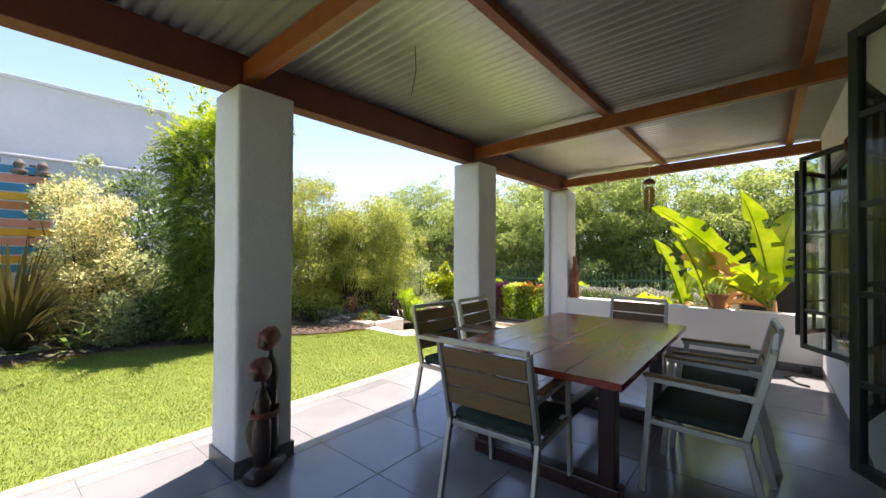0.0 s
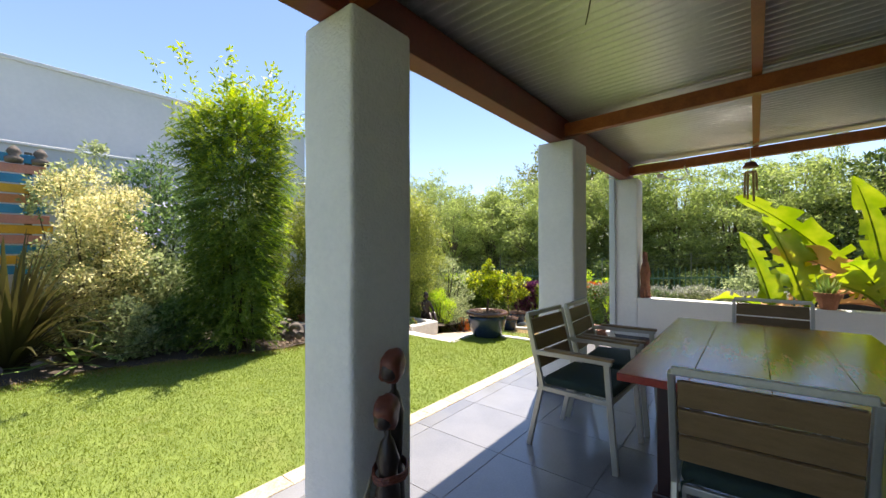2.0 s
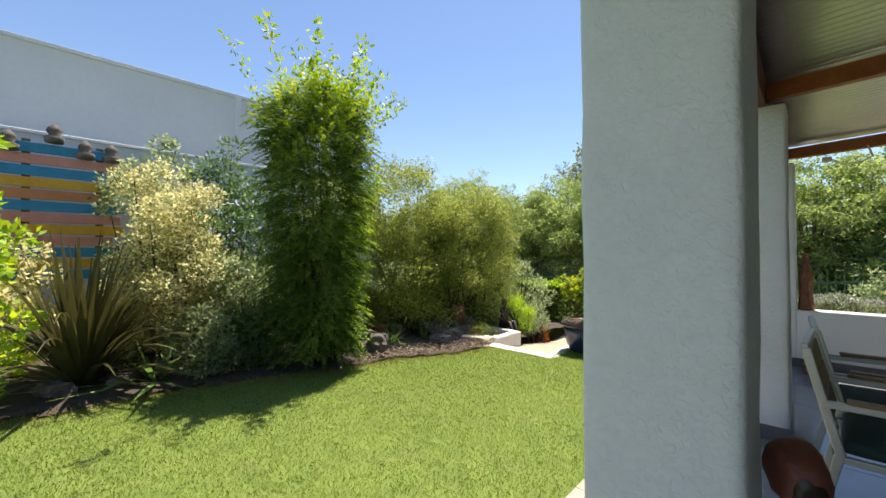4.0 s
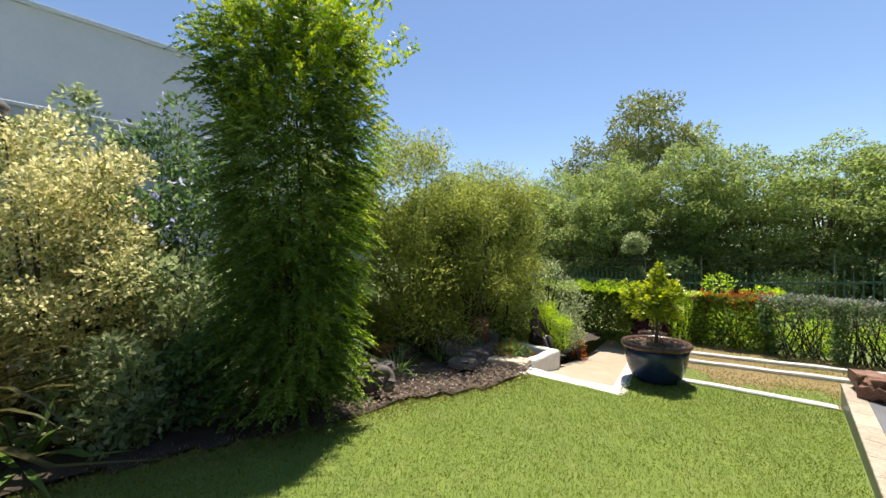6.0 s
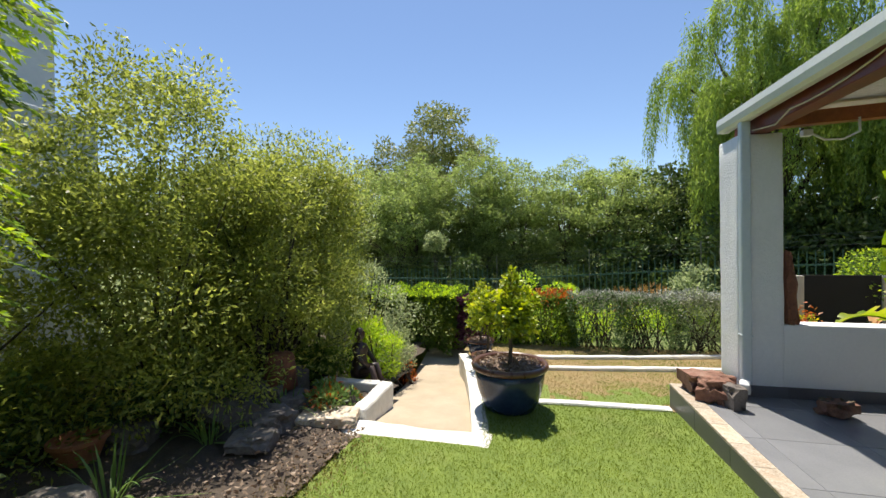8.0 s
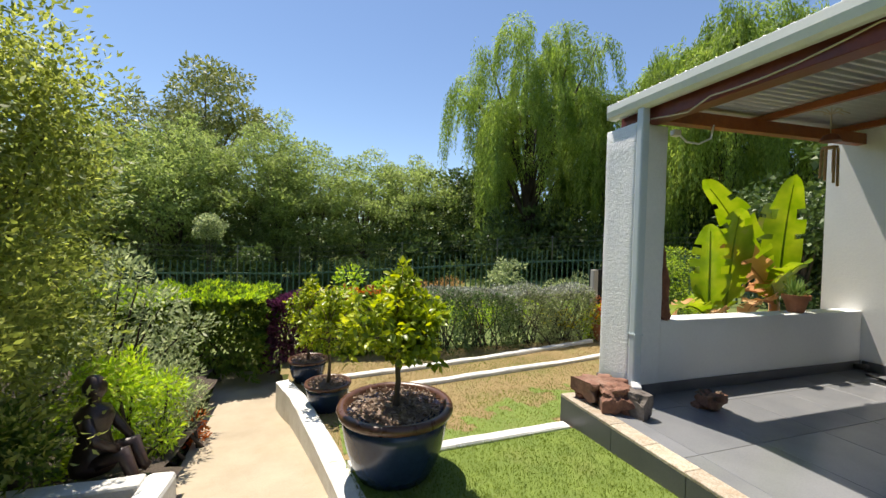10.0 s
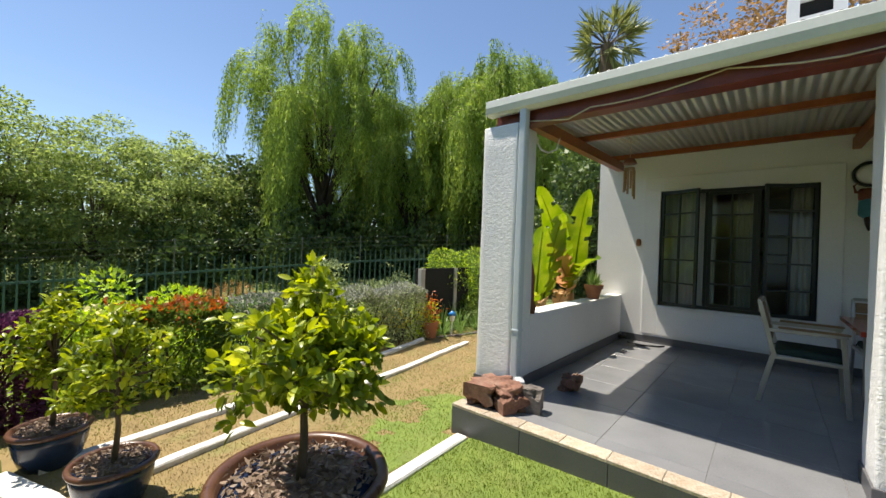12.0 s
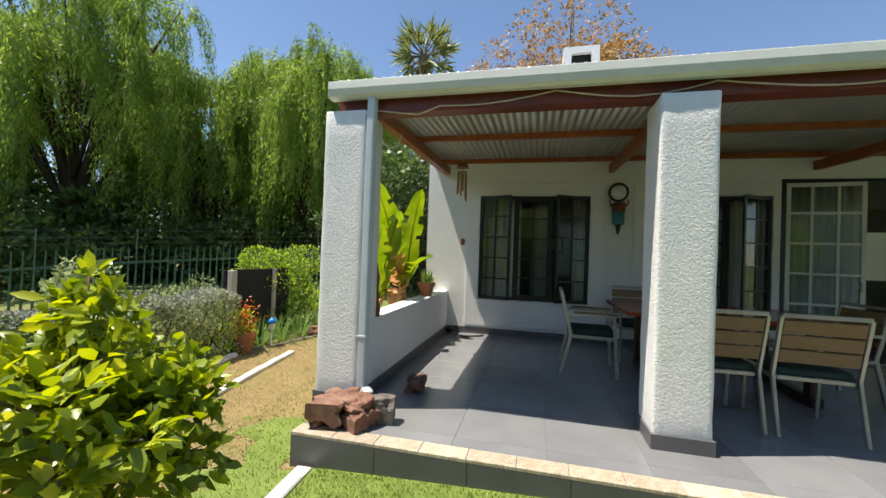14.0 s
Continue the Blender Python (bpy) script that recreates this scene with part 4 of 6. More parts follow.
e = thing("dining_table", pose(-1.22, 2.88, 0), "long glossy red-brown wooden dining table on trestle legs", "table")
TW, TL = 0.56, 0.96
for k in range(4):
    x0 = -TW + 2 * TW * k / 4
    part("top_board", box((x0 + 0.0003, -TL, 0.715), (x0 + 2 * TW / 4 - 0.0003, TL, 0.752), 0.003), M["table"], e)
for sx in (-1, 1):
    for sy in (-1, 1):
        part("leg", box((sx * 0.4 - 0.045, sy * 0.62 - 0.045, 0.09), (sx * 0.4 + 0.045, sy * 0.62 + 0.045, 0.66), 0.006), M["table_dark"], e)
for sy in (-1, 1):
    part("foot_beam", box((-0.47, sy * 0.62 - 0.05, 0), (0.47, sy * 0.62 + 0.05, 0.09), 0.01), M["table_dark"], e)
    part("top_beam", box((-0.5, sy * 0.62 - 0.045, 0.66), (0.5, sy * 0.62 + 0.045, 0.715), 0.006), M["table_dark"], e)
part("stretcher", box((-0.03, -0.57, 0.2), (0.03, 0.57, 0.3), 0.006), M["table_dark"], e)
part("apron", box((-0.46, -0.57, 0.655), (-0.43, 0.57, 0.714), 0.004), M["table_dark"], e)
part("apron", box((0.43, -0.57, 0.655), (0.46, 0.57, 0.714), 0.004), M["table_dark"], e)


# ---------------------------------------------------------------- veranda ornaments
def carved_couple():
    e = thing("carved_sculpture", pose(-2.5, 1.16, 0, 0, 0, -62) @ Matrix.Scale(0.93, 4), "tall dark carved wooden pair with red heads and string", "sculpture")
    bm = bmesh.new()
    tube([(-0.14, 0.0, 0.05), (0.0, 0.01, 0.055), (0.15, 0.0, 0.05)], [0.05, 0.065, 0.055], 10, bm)
    bmesh.ops.scale(bm, vec=(1, 1.1, 0.85), verts=bm.verts[:])
    ob_base = bm
    for x, top, w in ((-0.035, 0.80, 0.052), (0.05, 0.62, 0.058)):
        prof = [(w * 0.75, 0.06), (w * 1.05, 0.2), (w, 0.34), (w * 0.72, 0.42), (w * 0.92, top - 0.14), (w * 0.55, top - 0.06), (0.012, top - 0.03), (0.011, top + 0.03), (0.0, top + 0.03)]
        lathe(prof, 12, ob_base, pose(x, 0, 0, 0, 0, 0))
    for v in ob_base.verts:
        v.co += Vector((noise.noise(v.co * 20), noise.noise(v.co * 20 + Vector((3, 0, 0))), 0)) * 0.008
    part("body", ob_base, M["carved"], e, smooth=True)
    for x, z in ((-0.03, 0.885), (0.055, 0.70)):
        h = rock_bm(0.125, 0.095, 0.12, x * 50, 0.12, 3, None, pose(x + 0.015, 0, z, 0, 20, 0))
        part("head", h, M["carved_red"], e, "red-brown carved head", smooth=True)
        part("face", rock_bm(0.06, 0.07, 0.08, x * 31 + 2, 0.1, 2, None, pose(x + 0.055, 0.0, z - 0.015)), M["carved"], e, smooth=True)
    bm = bmesh.new()
    for k in range(3):
        pts = [(0.012 + 0.1 * math.cos(a), 0.075 * math.sin(a), 0.40 + 0.012 * k + 0.006 * math.sin(3 * a)) for a in np.linspace(0, 2 * math.pi, 20)]
        tube(pts, 0.007, 6, bm)
    part("red_band", bm, M["carved_red"], e, "red cloth band")
    bm = bmesh.new()
    for k in range(7):
        tube([(0.02 + 0.004 * k, -0.085, 0.39), (0.0 + 0.012 * k, -0.105, 0.3), (0.01 + 0.008 * k, -0.1, 0.1 + 0.02 * k)], 0.0035, 5, bm)
    part("string", bm, M["rope"], e, "pale raffia string")


carved_couple()

e = thing("clay_figure", pose(-2.5, 6.17, 0.655) @ Matrix.Diagonal((0.62, 0.95, 1.0, 1)), "carved red-brown clay figure on the low wall", "ornament")
bm = lathe([(0.1, 0), (0.11, 0.06), (0.09, 0.2), (0.1, 0.34), (0.08, 0.45), (0.05, 0.52), (0.055, 0.6), (0.03, 0.66), (0.0, 0.67)], 20)
bmesh.ops.subdivide_edges(bm, edges=bm.edges[:], cuts=1)
for v in bm.verts:
    v.co += v.co.normalized() * 0.04 * noise.noise(v.co * 22) + Vector((0.02 * noise.noise(v.co * 40), 0, 0))
part("body", bm, M["clay_statue"], e)
e = thing("terracotta_pot", pose(-0.62, 6.16, 0.655) @ Matrix.Scale(1.25, 4), "small terracotta pot with a dry plant on the low wall", "pot")
part("pot", lathe([(0.055, 0), (0.085, 0.11), (0.098, 0.11), (0.1, 0.15), (0.085, 0.15), (0.08, 0.12), (0.0, 0.12)], 20), M["terracotta"], e, smooth=False)
p = rng.normal(size=(60, 3)) * np.array([0.03, 0.03, 0.01]) + np.array([0, 0, 0.13])
leaf_object("plant", p, rng.normal(size=(60, 3)) * 0.5 + np.array([0, 0, 1.0]), 0.16, 0.02, L["strap"], e)

e = thing("wind_chime", pose(-1.3, 5.58, 2.5), "bamboo wind chime with a coconut top under the beam", "wind chime")
part("cord", tube([(0, 0, 0.06), (0, 0, -0.18)], 0.004, 6), M["rope"], e)
part("top_shell", lathe([(0.0, 0), (0.05, -0.02), (0.075, -0.07), (0.07, -0.075), (0.0, -0.05)], 16, None, pose(0, 0, -0.16)), M["carved_red"], e, smooth=True)
part("disc", lathe([(0.0, 0), (0.055, 0), (0.055, -0.015), (0.0, -0.015)], 16, None, pose(0, 0, -0.28)), M["bamboo_tube"], e)
for k in range(6):
    a = k * math.pi / 3
    part("tube", tube([(0.05 * math.cos(a), 0.05 * math.sin(a), -0.3), (0.055 * math.cos(a), 0.055 * math.sin(a), -0.5 - 0.025 * k)], 0.011, 8), M["bamboo_tube"], e)
bm = bmesh.new()
for k in range(6):
    a = k * 1.1
    tube([(0, 0, 0.0), (0.09 * math.cos(a), 0.05 * math.sin(a), 0.03), (0.16 * math.cos(a), 0.1 * math.sin(a), 0.02 + 0.02 * math.sin(k))], 0.005, 5, bm)
part("twig", bm, M["rope"], e)

e = thing("wall_mask", pose(WALL_X - 0.03, 3.55, 1.87) @ Matrix.Scale(0.85, 4), "turquoise and brown carved mask with horns on the wall", "mask")
part("face", rock_bm(0.1, 0.19, 0.26, 4, 0.12, 3, None, pose(-0.02, 0, 0)), M["turquoise"], e, smooth=True)
part("headpiece", rock_bm(0.09, 0.2, 0.16, 9, 0.2, 3, None, pose(-0.02, 0, 0.17)), M["carved_red"], e, smooth=True)
for s in (-1, 1):
    part("horn", tube([(-0.03, s * 0.05, 0.2), (-0.06, s * 0.13, 0.2), (-0.07, s * 0.15, 0.28), (-0.05, s * 0.1, 0.33)], [0.02, 0.018, 0.012, 0.004], 8), M["carved_red"], e, smooth=True)
part("beard", tube([(-0.02, 0, -0.12), (-0.02, 0, -0.22), (-0.02, 0.0, -0.3)], [0.05, 0.035, 0.008], 8), M["carved"], e, smooth=True)
e = thing("wall_lamp", pose(WALL_X, 3.55, 2.24, 0, -90, 0), "round white bulkhead lamp with a black ring", "lamp")
part("ring", lathe([(0.12, 0), (0.14, 0.01), (0.14, 0.05), (0.12, 0.055), (0.115, 0.03)], 28), M["frame_black"], e, smooth=True)
part("globe", lathe([(0.115, 0.02), (0.105, 0.06), (0.07, 0.09), (0.0, 0.1)], 28), M["white_plastic"], e, smooth=True)
part("wall_plaque", rock_bm(0.03, 0.06, 0.1, 3, 0.1, 2, None, pose(0, 0, 0)), M["terracotta"], thing("wall_plaque", pose(WALL_X - 0.02, 5.85, 1.45), "small shell plaque on the white wall", "ornament"), smooth=True)

# light cord slung along the beam, and a spare cable
pts = []
for a, b, n in ((6.0, 4.6, 8), (4.6, 3.55, 6), (3.55, 2.2, 8), (2.2, 1.0, 6), (1.0, -1.0, 8)):
    for k in range(n):
        f = k / n
        pts.append((-2.85 - 0.01 * math.sin(f * 6), a + (b - a) * f, 2.47 - 0.075 * math.sin(math.pi * f) - (0.08 if a == 6.0 and f < 0.3 else 0)))
tagged(mesh_ob("light_cord", tube(pts, 0.006, 6), M["rope"], True), "pale rope-like light cord slung along the red beam", "cord")
e = thing("flood_light", pose(-2.3, 6.2, 2.42), "white cabled security light under the end beam", "lamp")
part("lamp_head", box((-0.05, 0.0, -0.06), (0.03, 0.06, 0.0), 0.01), M["white_plastic"], e)
part("cable", tube([(0.02, 0.03, -0.03), (0.12, 0.02, -0.1), (0.25, 0.0, -0.11), (0.34, -0.05, -0.06), (0.3, -0.1, 0.05)], 0.01, 6), M["white_plastic"], e, smooth=True)
tagged(mesh_ob("hanging_twig", tube([(-1.83, 1.75, 2.645), (-1.83, 1.76, 2.5), (-1.85, 1.75, 2.38), (-1.86, 1.75, 2.34)], 0.003, 5), M["carved"]), "thin dry twig hanging from the roof sheet", "twig")

# rocks at the platform corner
for k, (x, y, sx, sy, sz, mt, rz) in enumerate(((-3.2, 6.1, 0.36, 0.27, 0.19, "rock_red", 10), (-3.2, 5.9, 0.26, 0.25, 0.2, "rock_red", 60), (-3.12, 5.77, 0.2, 0.12, 0.19, "rock_grey", 100))):
    tagged(mesh_ob("rock", rock_bm(sx, sy, sz, 3 + k, 0.32, 4, None, pose(x, y, sz * 0.5 - 0.01, 0, 0, rz)), M[mt]), "rough red-brown rock piled at the veranda corner" if mt == "rock_red" else "small pale veined rock beside the red rocks", "rock", "corner rocks")
e = thing("driftwood", pose(-2.42, 5.72, 0) @ Matrix.Scale(0.72, 4), "gnarled brown root lump on the tiled floor", "driftwood")
bm = rock_bm(0.3, 0.2, 0.17, 21, 0.5, 4, None, pose(0, 0, 0.08))
part("lump", bm, M["rock_red"], e)
bm = bmesh.new()
for k in range(9):
    a = k * 0.75
    tube([(0.1 * math.cos(a), 0.07 * math.sin(a), 0.12), (0.13 * math.cos(a), 0.09 * math.sin(a), 0.17), (0.15 * math.cos(a + 0.3), 0.1 * math.sin(a), 0.16 + 0.03 * math.sin(k))], [0.025, 0.018, 0.006], 6, bm)
part("knob", bm, M["bark"], e, smooth=True)
tagged(mesh_ob("drain_stub", tube([(0.2, 6.04, 0.05), (0.2, 5.98, 0.06), (0.26, 5.97, 0.06)], 0.03, 10), M["rubber_black"], True), "short dark pipe stub in the wall corner", "pipe")
tagged(mesh_ob("drain_stub", tube([(0.1, 5.9, 0.012), (0.02, 5.7, 0.012), (0.12, 5.5, 0.012), (0.2, 5.45, 0.012)], 0.011, 8), M["rubber_black"], True), "thin dark hose lying on the tiles by the wall", "hose")


# ---------------------------------------------------------------- garden masonry
def strip(name, pts, width, height, label, mat="white_kerb", uneven=0.012, deep=0.0):
    """A low kerb that follows the ground."""
    bm = bmesh.new()
    P = []
    for (a, b) in zip(pts, pts[1:]):
        n = max(2, int((Vector(b) - Vector(a)).length / 0.12))
        P += [Vector(a).lerp(Vector(b), k / n) for k in range(n)]
    P.append(Vector(pts[-1]))
    rows = []
    for i, p in enumerate(P):
        d = (P[min(i + 1, len(P) - 1)] - P[max(i - 1, 0)])
        s = Vector((-d.y, d.x, 0)).normalized() * width / 2
        j = uneven * noise.noise(p * 4)
        rows.append([bm.verts.new(q) for q in (p - s - Vector((0, 0, 0.25 + deep)), p - s * (1 + j * 4) + Vector((0, 0, height - 0.01)), p - s * 0.8 + Vector((0, 0, height + j)), p + s * 0.8 + Vector((0, 0, height + j)), p + s * (1 - j * 4) + Vector((0, 0, height - 0.01)), p + s - Vector((0, 0, 0.25 + deep)))])
    for p, q in zip(rows, rows[1:]):
        for k in range(5):
            bm.faces.new((p[k], p[k + 1], q[k + 1], q[k]))
    bm.faces.new(rows[0])
    bm.faces.new(rows[-1][::-1])
    return structure(name, bm, M[mat], label, "kerb")


def on(x, y, dz=0.0):
    return (x, y, gz(x, y) + dz)


strip("kerb", [on(-3.48, 6.15), on(-4.2, 6.1), on(-4.75, 6.07), on(-5.28, 5.98)], 0.1, 0.03, "whitewashed concrete kerb at the end of the lawn")
strip("kerb", [on(-5.52, 7.45), on(-4.4, 7.66), on(-2.5, 7.93), on(-0.58, 8.26)], 0.09, 0.05, "long whitewashed kerb across the dry terrace")
strip("kerb", [on(-5.65, 8.02), on(-4.4, 8.2), on(-2.6, 8.52), on(-0.98, 8.92)], 0.09, 0.05, "long whitewashed kerb below the hedge")
strip("kerb", [on(-0.95, 9.0), on(-0.2, 8.75), on(0.8, 8.5)], 0.08, 0.03, "stone edge of the flower bed", "rock_grey")
# white walls beside the path
strip("ramp_wall", [(-5.17, 4.99, -0.19), (-5.23, 5.4, -0.2), (-5.44, 6.5, -0.27), (-5.66, 7.5, -0.31), (-5.84, 8.05, -0.33)], 0.15, 0.03, "low white retaining wall beside the sloping path", deep=0.4)
bm = bmesh.new()
for lo, hi in (((-6.52, 4.97, -0.5), (-5.1, 5.25, -0.165)),):
    add_box(bm, lo, hi, 0.02)
bmesh.ops.subdivide_edges(bm, edges=[q for q in bm.edges if q.calc_length() > 0.5], cuts=8, use_grid_fill=True)
for v in bm.verts:
    v.co += Vector((0, noise.noise(v.co * 3) * 0.04, noise.noise(v.co * 5) * 0.012))
structure("step", bm, M["white_kerb"], "worn whitewashed concrete threshold of the path", "step", True)
bm = bmesh.new()
add_box(bm, (-6.42, 5.28, -0.7), (-6.27, 6.05, -0.08), 0.03)
add_box(bm, (-7.1, 5.92, -0.7), (-6.42, 6.05, -0.08), 0.02)
bmesh.ops.subdivide_edges(bm, edges=[q for q in bm.edges if q.calc_length() > 0.3], cuts=5, use_grid_fill=True)
for v in bm.verts:
    v.co += Vector((noise.noise(v.co * 4), noise.noise(v.co * 4 + Vector((3, 0, 0))), noise.noise(v.co * 5))) * 0.015
structure("planter_wall", bm, M["white_kerb"], "low white planter wall beside the sloping path", "wall")
bm = rock_bm(0.5, 0.3, 0.1, 40, 0.15, 4, None, pose(-6.55, 5.14, -0.11, 0, 0, 15))
tagged(mesh_ob("flat_stone", bm, M["kerb_stone"]), "flat pale slab of stone on the bed edge", "stone")

# neighbour's building, boundary wall, painted boards
bm = bmesh.new()
add_box(bm, (-22.0, -40.0, -0.5), (-11.6, 6.32, 4.76))
nb = thing("neighbour_building", pose(0, 0, 0), "plain pale blue-grey rendered building behind the garden", "building")
part("wall", bm, M["building"], nb)
part("parapet_cap", box((-22.05, -40, 4.76), (-11.55, 6.37, 4.83), 0.01), M["building"], nb)
part("corner_pier", box((-11.62, 2.98, -0.5), (-11.53, 3.12, 4.76), 0.01), M["building"], nb)
structure("boundary_wall", box((-10.6, -40, -0.5), (-10.35, 6.0, 3.02)), M["building"], "pale rendered boundary wall behind the shrubs", "wall")
structure("boundary_coping", box((-10.63, -40, 3.02), (-10.32, 6.0, 3.07), 0.01), M["smooth_plaster"], "white coping on the boundary wall", "coping")
e = thing("painted_board_screen", pose(-9.62, 0.0, 0), "screen of weathered blue, pink and yellow boards on the wall", "screen")
for k, c in enumerate(("slat_blue", "slat_yellow", "slat_blue", "slat_pink", "slat_yellow", "slat_pink", "slat_blue", "slat_orange", "slat_yellow", "slat_blue", "slat_pink", "slat_blue")):
    z = 1.0 + k * 0.148
    part("board", box((-0.012, -1.3 + 0.03 * (k % 3), z), (0.012, 0.86 - 0.04 * (k % 4), z + 0.125), 0.004), M[c], e)
for y in (-0.9, -0.1, 0.6):
    part("post", box((-0.07, y - 0.04, 0.0), (-0.02, y + 0.04, 2.8), 0.006), M["bark"], e)
for y, s in ((0.15, 0.2), (-0.25, 0.15), (0.45, 0.14), (0.72, 0.14)):
    en = thing("clay_ornament", pose(-9.6, y, 2.78 if s > 0.19 else 2.62), "small pale clay figure on the painted boards", "ornament", "board ornaments")
    part("figure", lathe([(0.09, 0), (0.1, 0.07), (0.05, 0.1), (0.08, 0.15), (0.06, 0.2), (0.02, 0.24), (0.0, 0.25)], 12), M["rock_grey"], en, smooth=True)

# ---------------------------------------------------------------- garden plants
def strap_clump(name, at, n, length, width, label, mat, category="plant", spread=0.25, arch=0.7, group=""):
    """Long arching strap leaves from one base, each with a keel."""
    e = thing(name, pose(*at), label, category, group)
    for k in range(n):
        a = rng.uniform(0, 2 * math.pi)
        tilt = abs(rng.normal(0, spread)) + 0.08
        ln = length * rng.uniform(0.6, 1.1)
        bend = arch * tilt * rng.uniform(0.5, 1.6)
        w = width * rng.uniform(0.7, 1.1)
        d = Vector((math.cos(a), math.sin(a), 0))
        s = Vector((-d.y, d.x, 0))
        bm = bmesh.new()
        prev = None
        for i in range(9):
            f = i / 8
            ang = tilt + bend * f * f * 1.3
            pos = d * (0.05 + ln * (math.sin(tilt) * f + 0.5 * bend * f ** 2.2)) + Vector((0, 0, ln * (math.cos(min(ang, 1.4)) * f)))
            ww = w * (0.6 + 0.8 * f) if f < 0.5 else w * max(0.02, (1 - f)) * 2
            row = [bm.verts.new(pos + s * ww * 0.5), bm.verts.new(pos - Vector((0, 0, ww * 0.2)) - d * ww * 0.15), bm.verts.new(pos - s * ww * 0.5)]
            if prev:
                for q in range(2):
                    bm.faces.new((prev[q], prev[q + 1], row[q + 1], row[q]))
            prev = row
        part("leaf", bm, L[mat], e, smooth=True)
    return e


strap_clump("flax_plant", (-7.62, 0.3, 0.04), 130, 1.5, 0.075, "large bronze-green flax clump with long strap leaves", "flax", spread=0.42)
strap_clump("flax_plant", (-7.35, 0.85, 0.03), 18, 0.7, 0.06, "young flax clump with pale edged leaves", "strap", spread=0.7)

# tall feathery shrub: column of layered sprays
e = thing("tall_shrub", pose(-6.93, 2.38, 0.0), "tall dense feathery green shrub with yellow-green top", "shrub")
TALL_Z, TALL_R = [0, 0.5, 1.6, 2.5, 3.0, 3.45], [0.36, 0.44, 0.48, 0.57, 0.54, 0.25]
NC = 420
zz = rng.uniform(0.1, 3.3, NC)
aa = rng.uniform(0, 2 * math.pi, NC)
rr = np.interp(zz, TALL_Z, TALL_R) * np.sqrt(rng.uniform(0.0, 1, NC))
cc = np.stack([rr * np.cos(aa), rr * np.sin(aa), zz], 1)
stems(e, cc[:12] * np.array([0.6, 0.6, 0.9]), -0.05, 0.02, 0.12)
P, U = cloud(cc, rng.uniform(0.12, 0.22, NC), 26000, 0.5, 0.05)
leaf_object("crown", P, unit(P * np.array([1, 1, 0])) * 0.8 + rng.normal(size=P.shape) * 0.5 + np.array([0, 0, -0.25]), 0.055, 0.018, L["feather"], e)
def tall_sprays(name, n, z0, z1, inner, length, droop, mat, label="", a0=0.0, a1=2 * math.pi, lift=0.1):
    z = rng.uniform(z0, z1, n)
    a = rng.uniform(a0, a1, n)
    lobe = 1 + 0.16 * np.sin(3 * a + z * 2.1) + 0.1 * np.sin(5 * a - z * 3.7)
    r = np.interp(z, TALL_Z, TALL_R) * lobe * rng.uniform(inner, 1.0, n)
    root = np.stack([r * np.cos(a), r * np.sin(a), z], 1)
    d = np.stack([np.cos(a), np.sin(a), np.full(n, lift)], 1) + rng.normal(size=(n, 3)) * np.array([0.4, 0.4, 0.13])
    sprays(name, root, d, length, 34, (0.036, 0.0135), L[mat], e, droop, label)


tall_sprays("spray_leaves", 2500, 0.12, 3.2, 0.55, 0.26, 0.45, "feather")
# upper sprays take the brighter leaf colour, painting the top as sunlit
tall_sprays("outer_leaves", 560, 2.3, 3.35, 0.4, 0.24, 0.1, "feather_sunlit", "yellow-green upper sprays, sunlit tone in the leaf colour", lift=0.6)
tall_sprays("side_sprays", 260, 0.35, 2.4, 0.9, 0.22, 0.4, "lime", "pale light-green side sprays", 0.3, 2.0)
NS = 46
k = rng.integers(0, NS, 2600)
sp = np.stack([rng.normal(0, 0.28, NS), rng.normal(0.2, 0.3, NS), np.zeros(NS)], 1)
f = rng.uniform(0, 1, 2600)
P = sp[k] * (0.8 + 0.5 * f[:, None]) + np.stack([f * 0, f * 0, 3.05 + f * (0.4 + 0.4 * rng.uniform(0, 1, NS)[k])], 1) + rng.normal(size=(2600, 3)) * 0.035
leaf_object("shoot_leaves", P, rng.normal(size=P.shape) + np.array([0, 0, 0.5]), 0.085, 0.032, L["feather_sunlit"], e, label="thin yellow-green top shoots")
shrub("shrub", (-8.1, 1.1, 0), 1.25, 1.15, 2.45, "tall cream-variegated shrub full of pale leaves", "shrub", "cream", 80, 22000, (0.045, 0.026), 0.22, shell=0.3, n_stems=20, shoots=60)
shrub("shrub", (-8.0, 1.75, 0), 0.9, 0.8, 1.5, "grey-green shrub low against the variegated one", "shrub", "greygreen", 34, 5000, (0.07, 0.04), 0.22, shell=0.3)
shrub("shrub", (-8.9, 2.0, 0), 1.7, 1.5, 3.0, "dark shrub with pale blue flower heads", "shrub", "dark", 60, 8000, (0.08, 0.04), 0.28, shell=0.3, extra=("blue_flower", 0.06, "pale blue flower heads"), n_stems=20)
shrub("shrub", (-9.3, 1.1, 0), 1.3, 1.3, 3.2, "wispy light green shrub beside the painted boards", "shrub", "greygreen", 50, 5000, (0.07, 0.035), 0.22, shell=0.2, n_stems=24, shoots=40)
shrub("shrub", (-7.45, 1.35, 0), 0.7, 0.9, 0.7, "low dusty grey-green shrub at the bed edge", "shrub", "greygreen", 30, 3600, (0.06, 0.035), 0.17, shell=0.3)
shrub("shrub", (-7.4, 1.85, 0), 0.7, 0.7, 0.7, "low dark shrub under the tall feathery shrub", "shrub", "dark", 30, 3600, (0.07, 0.035), 0.18, shell=0.3)
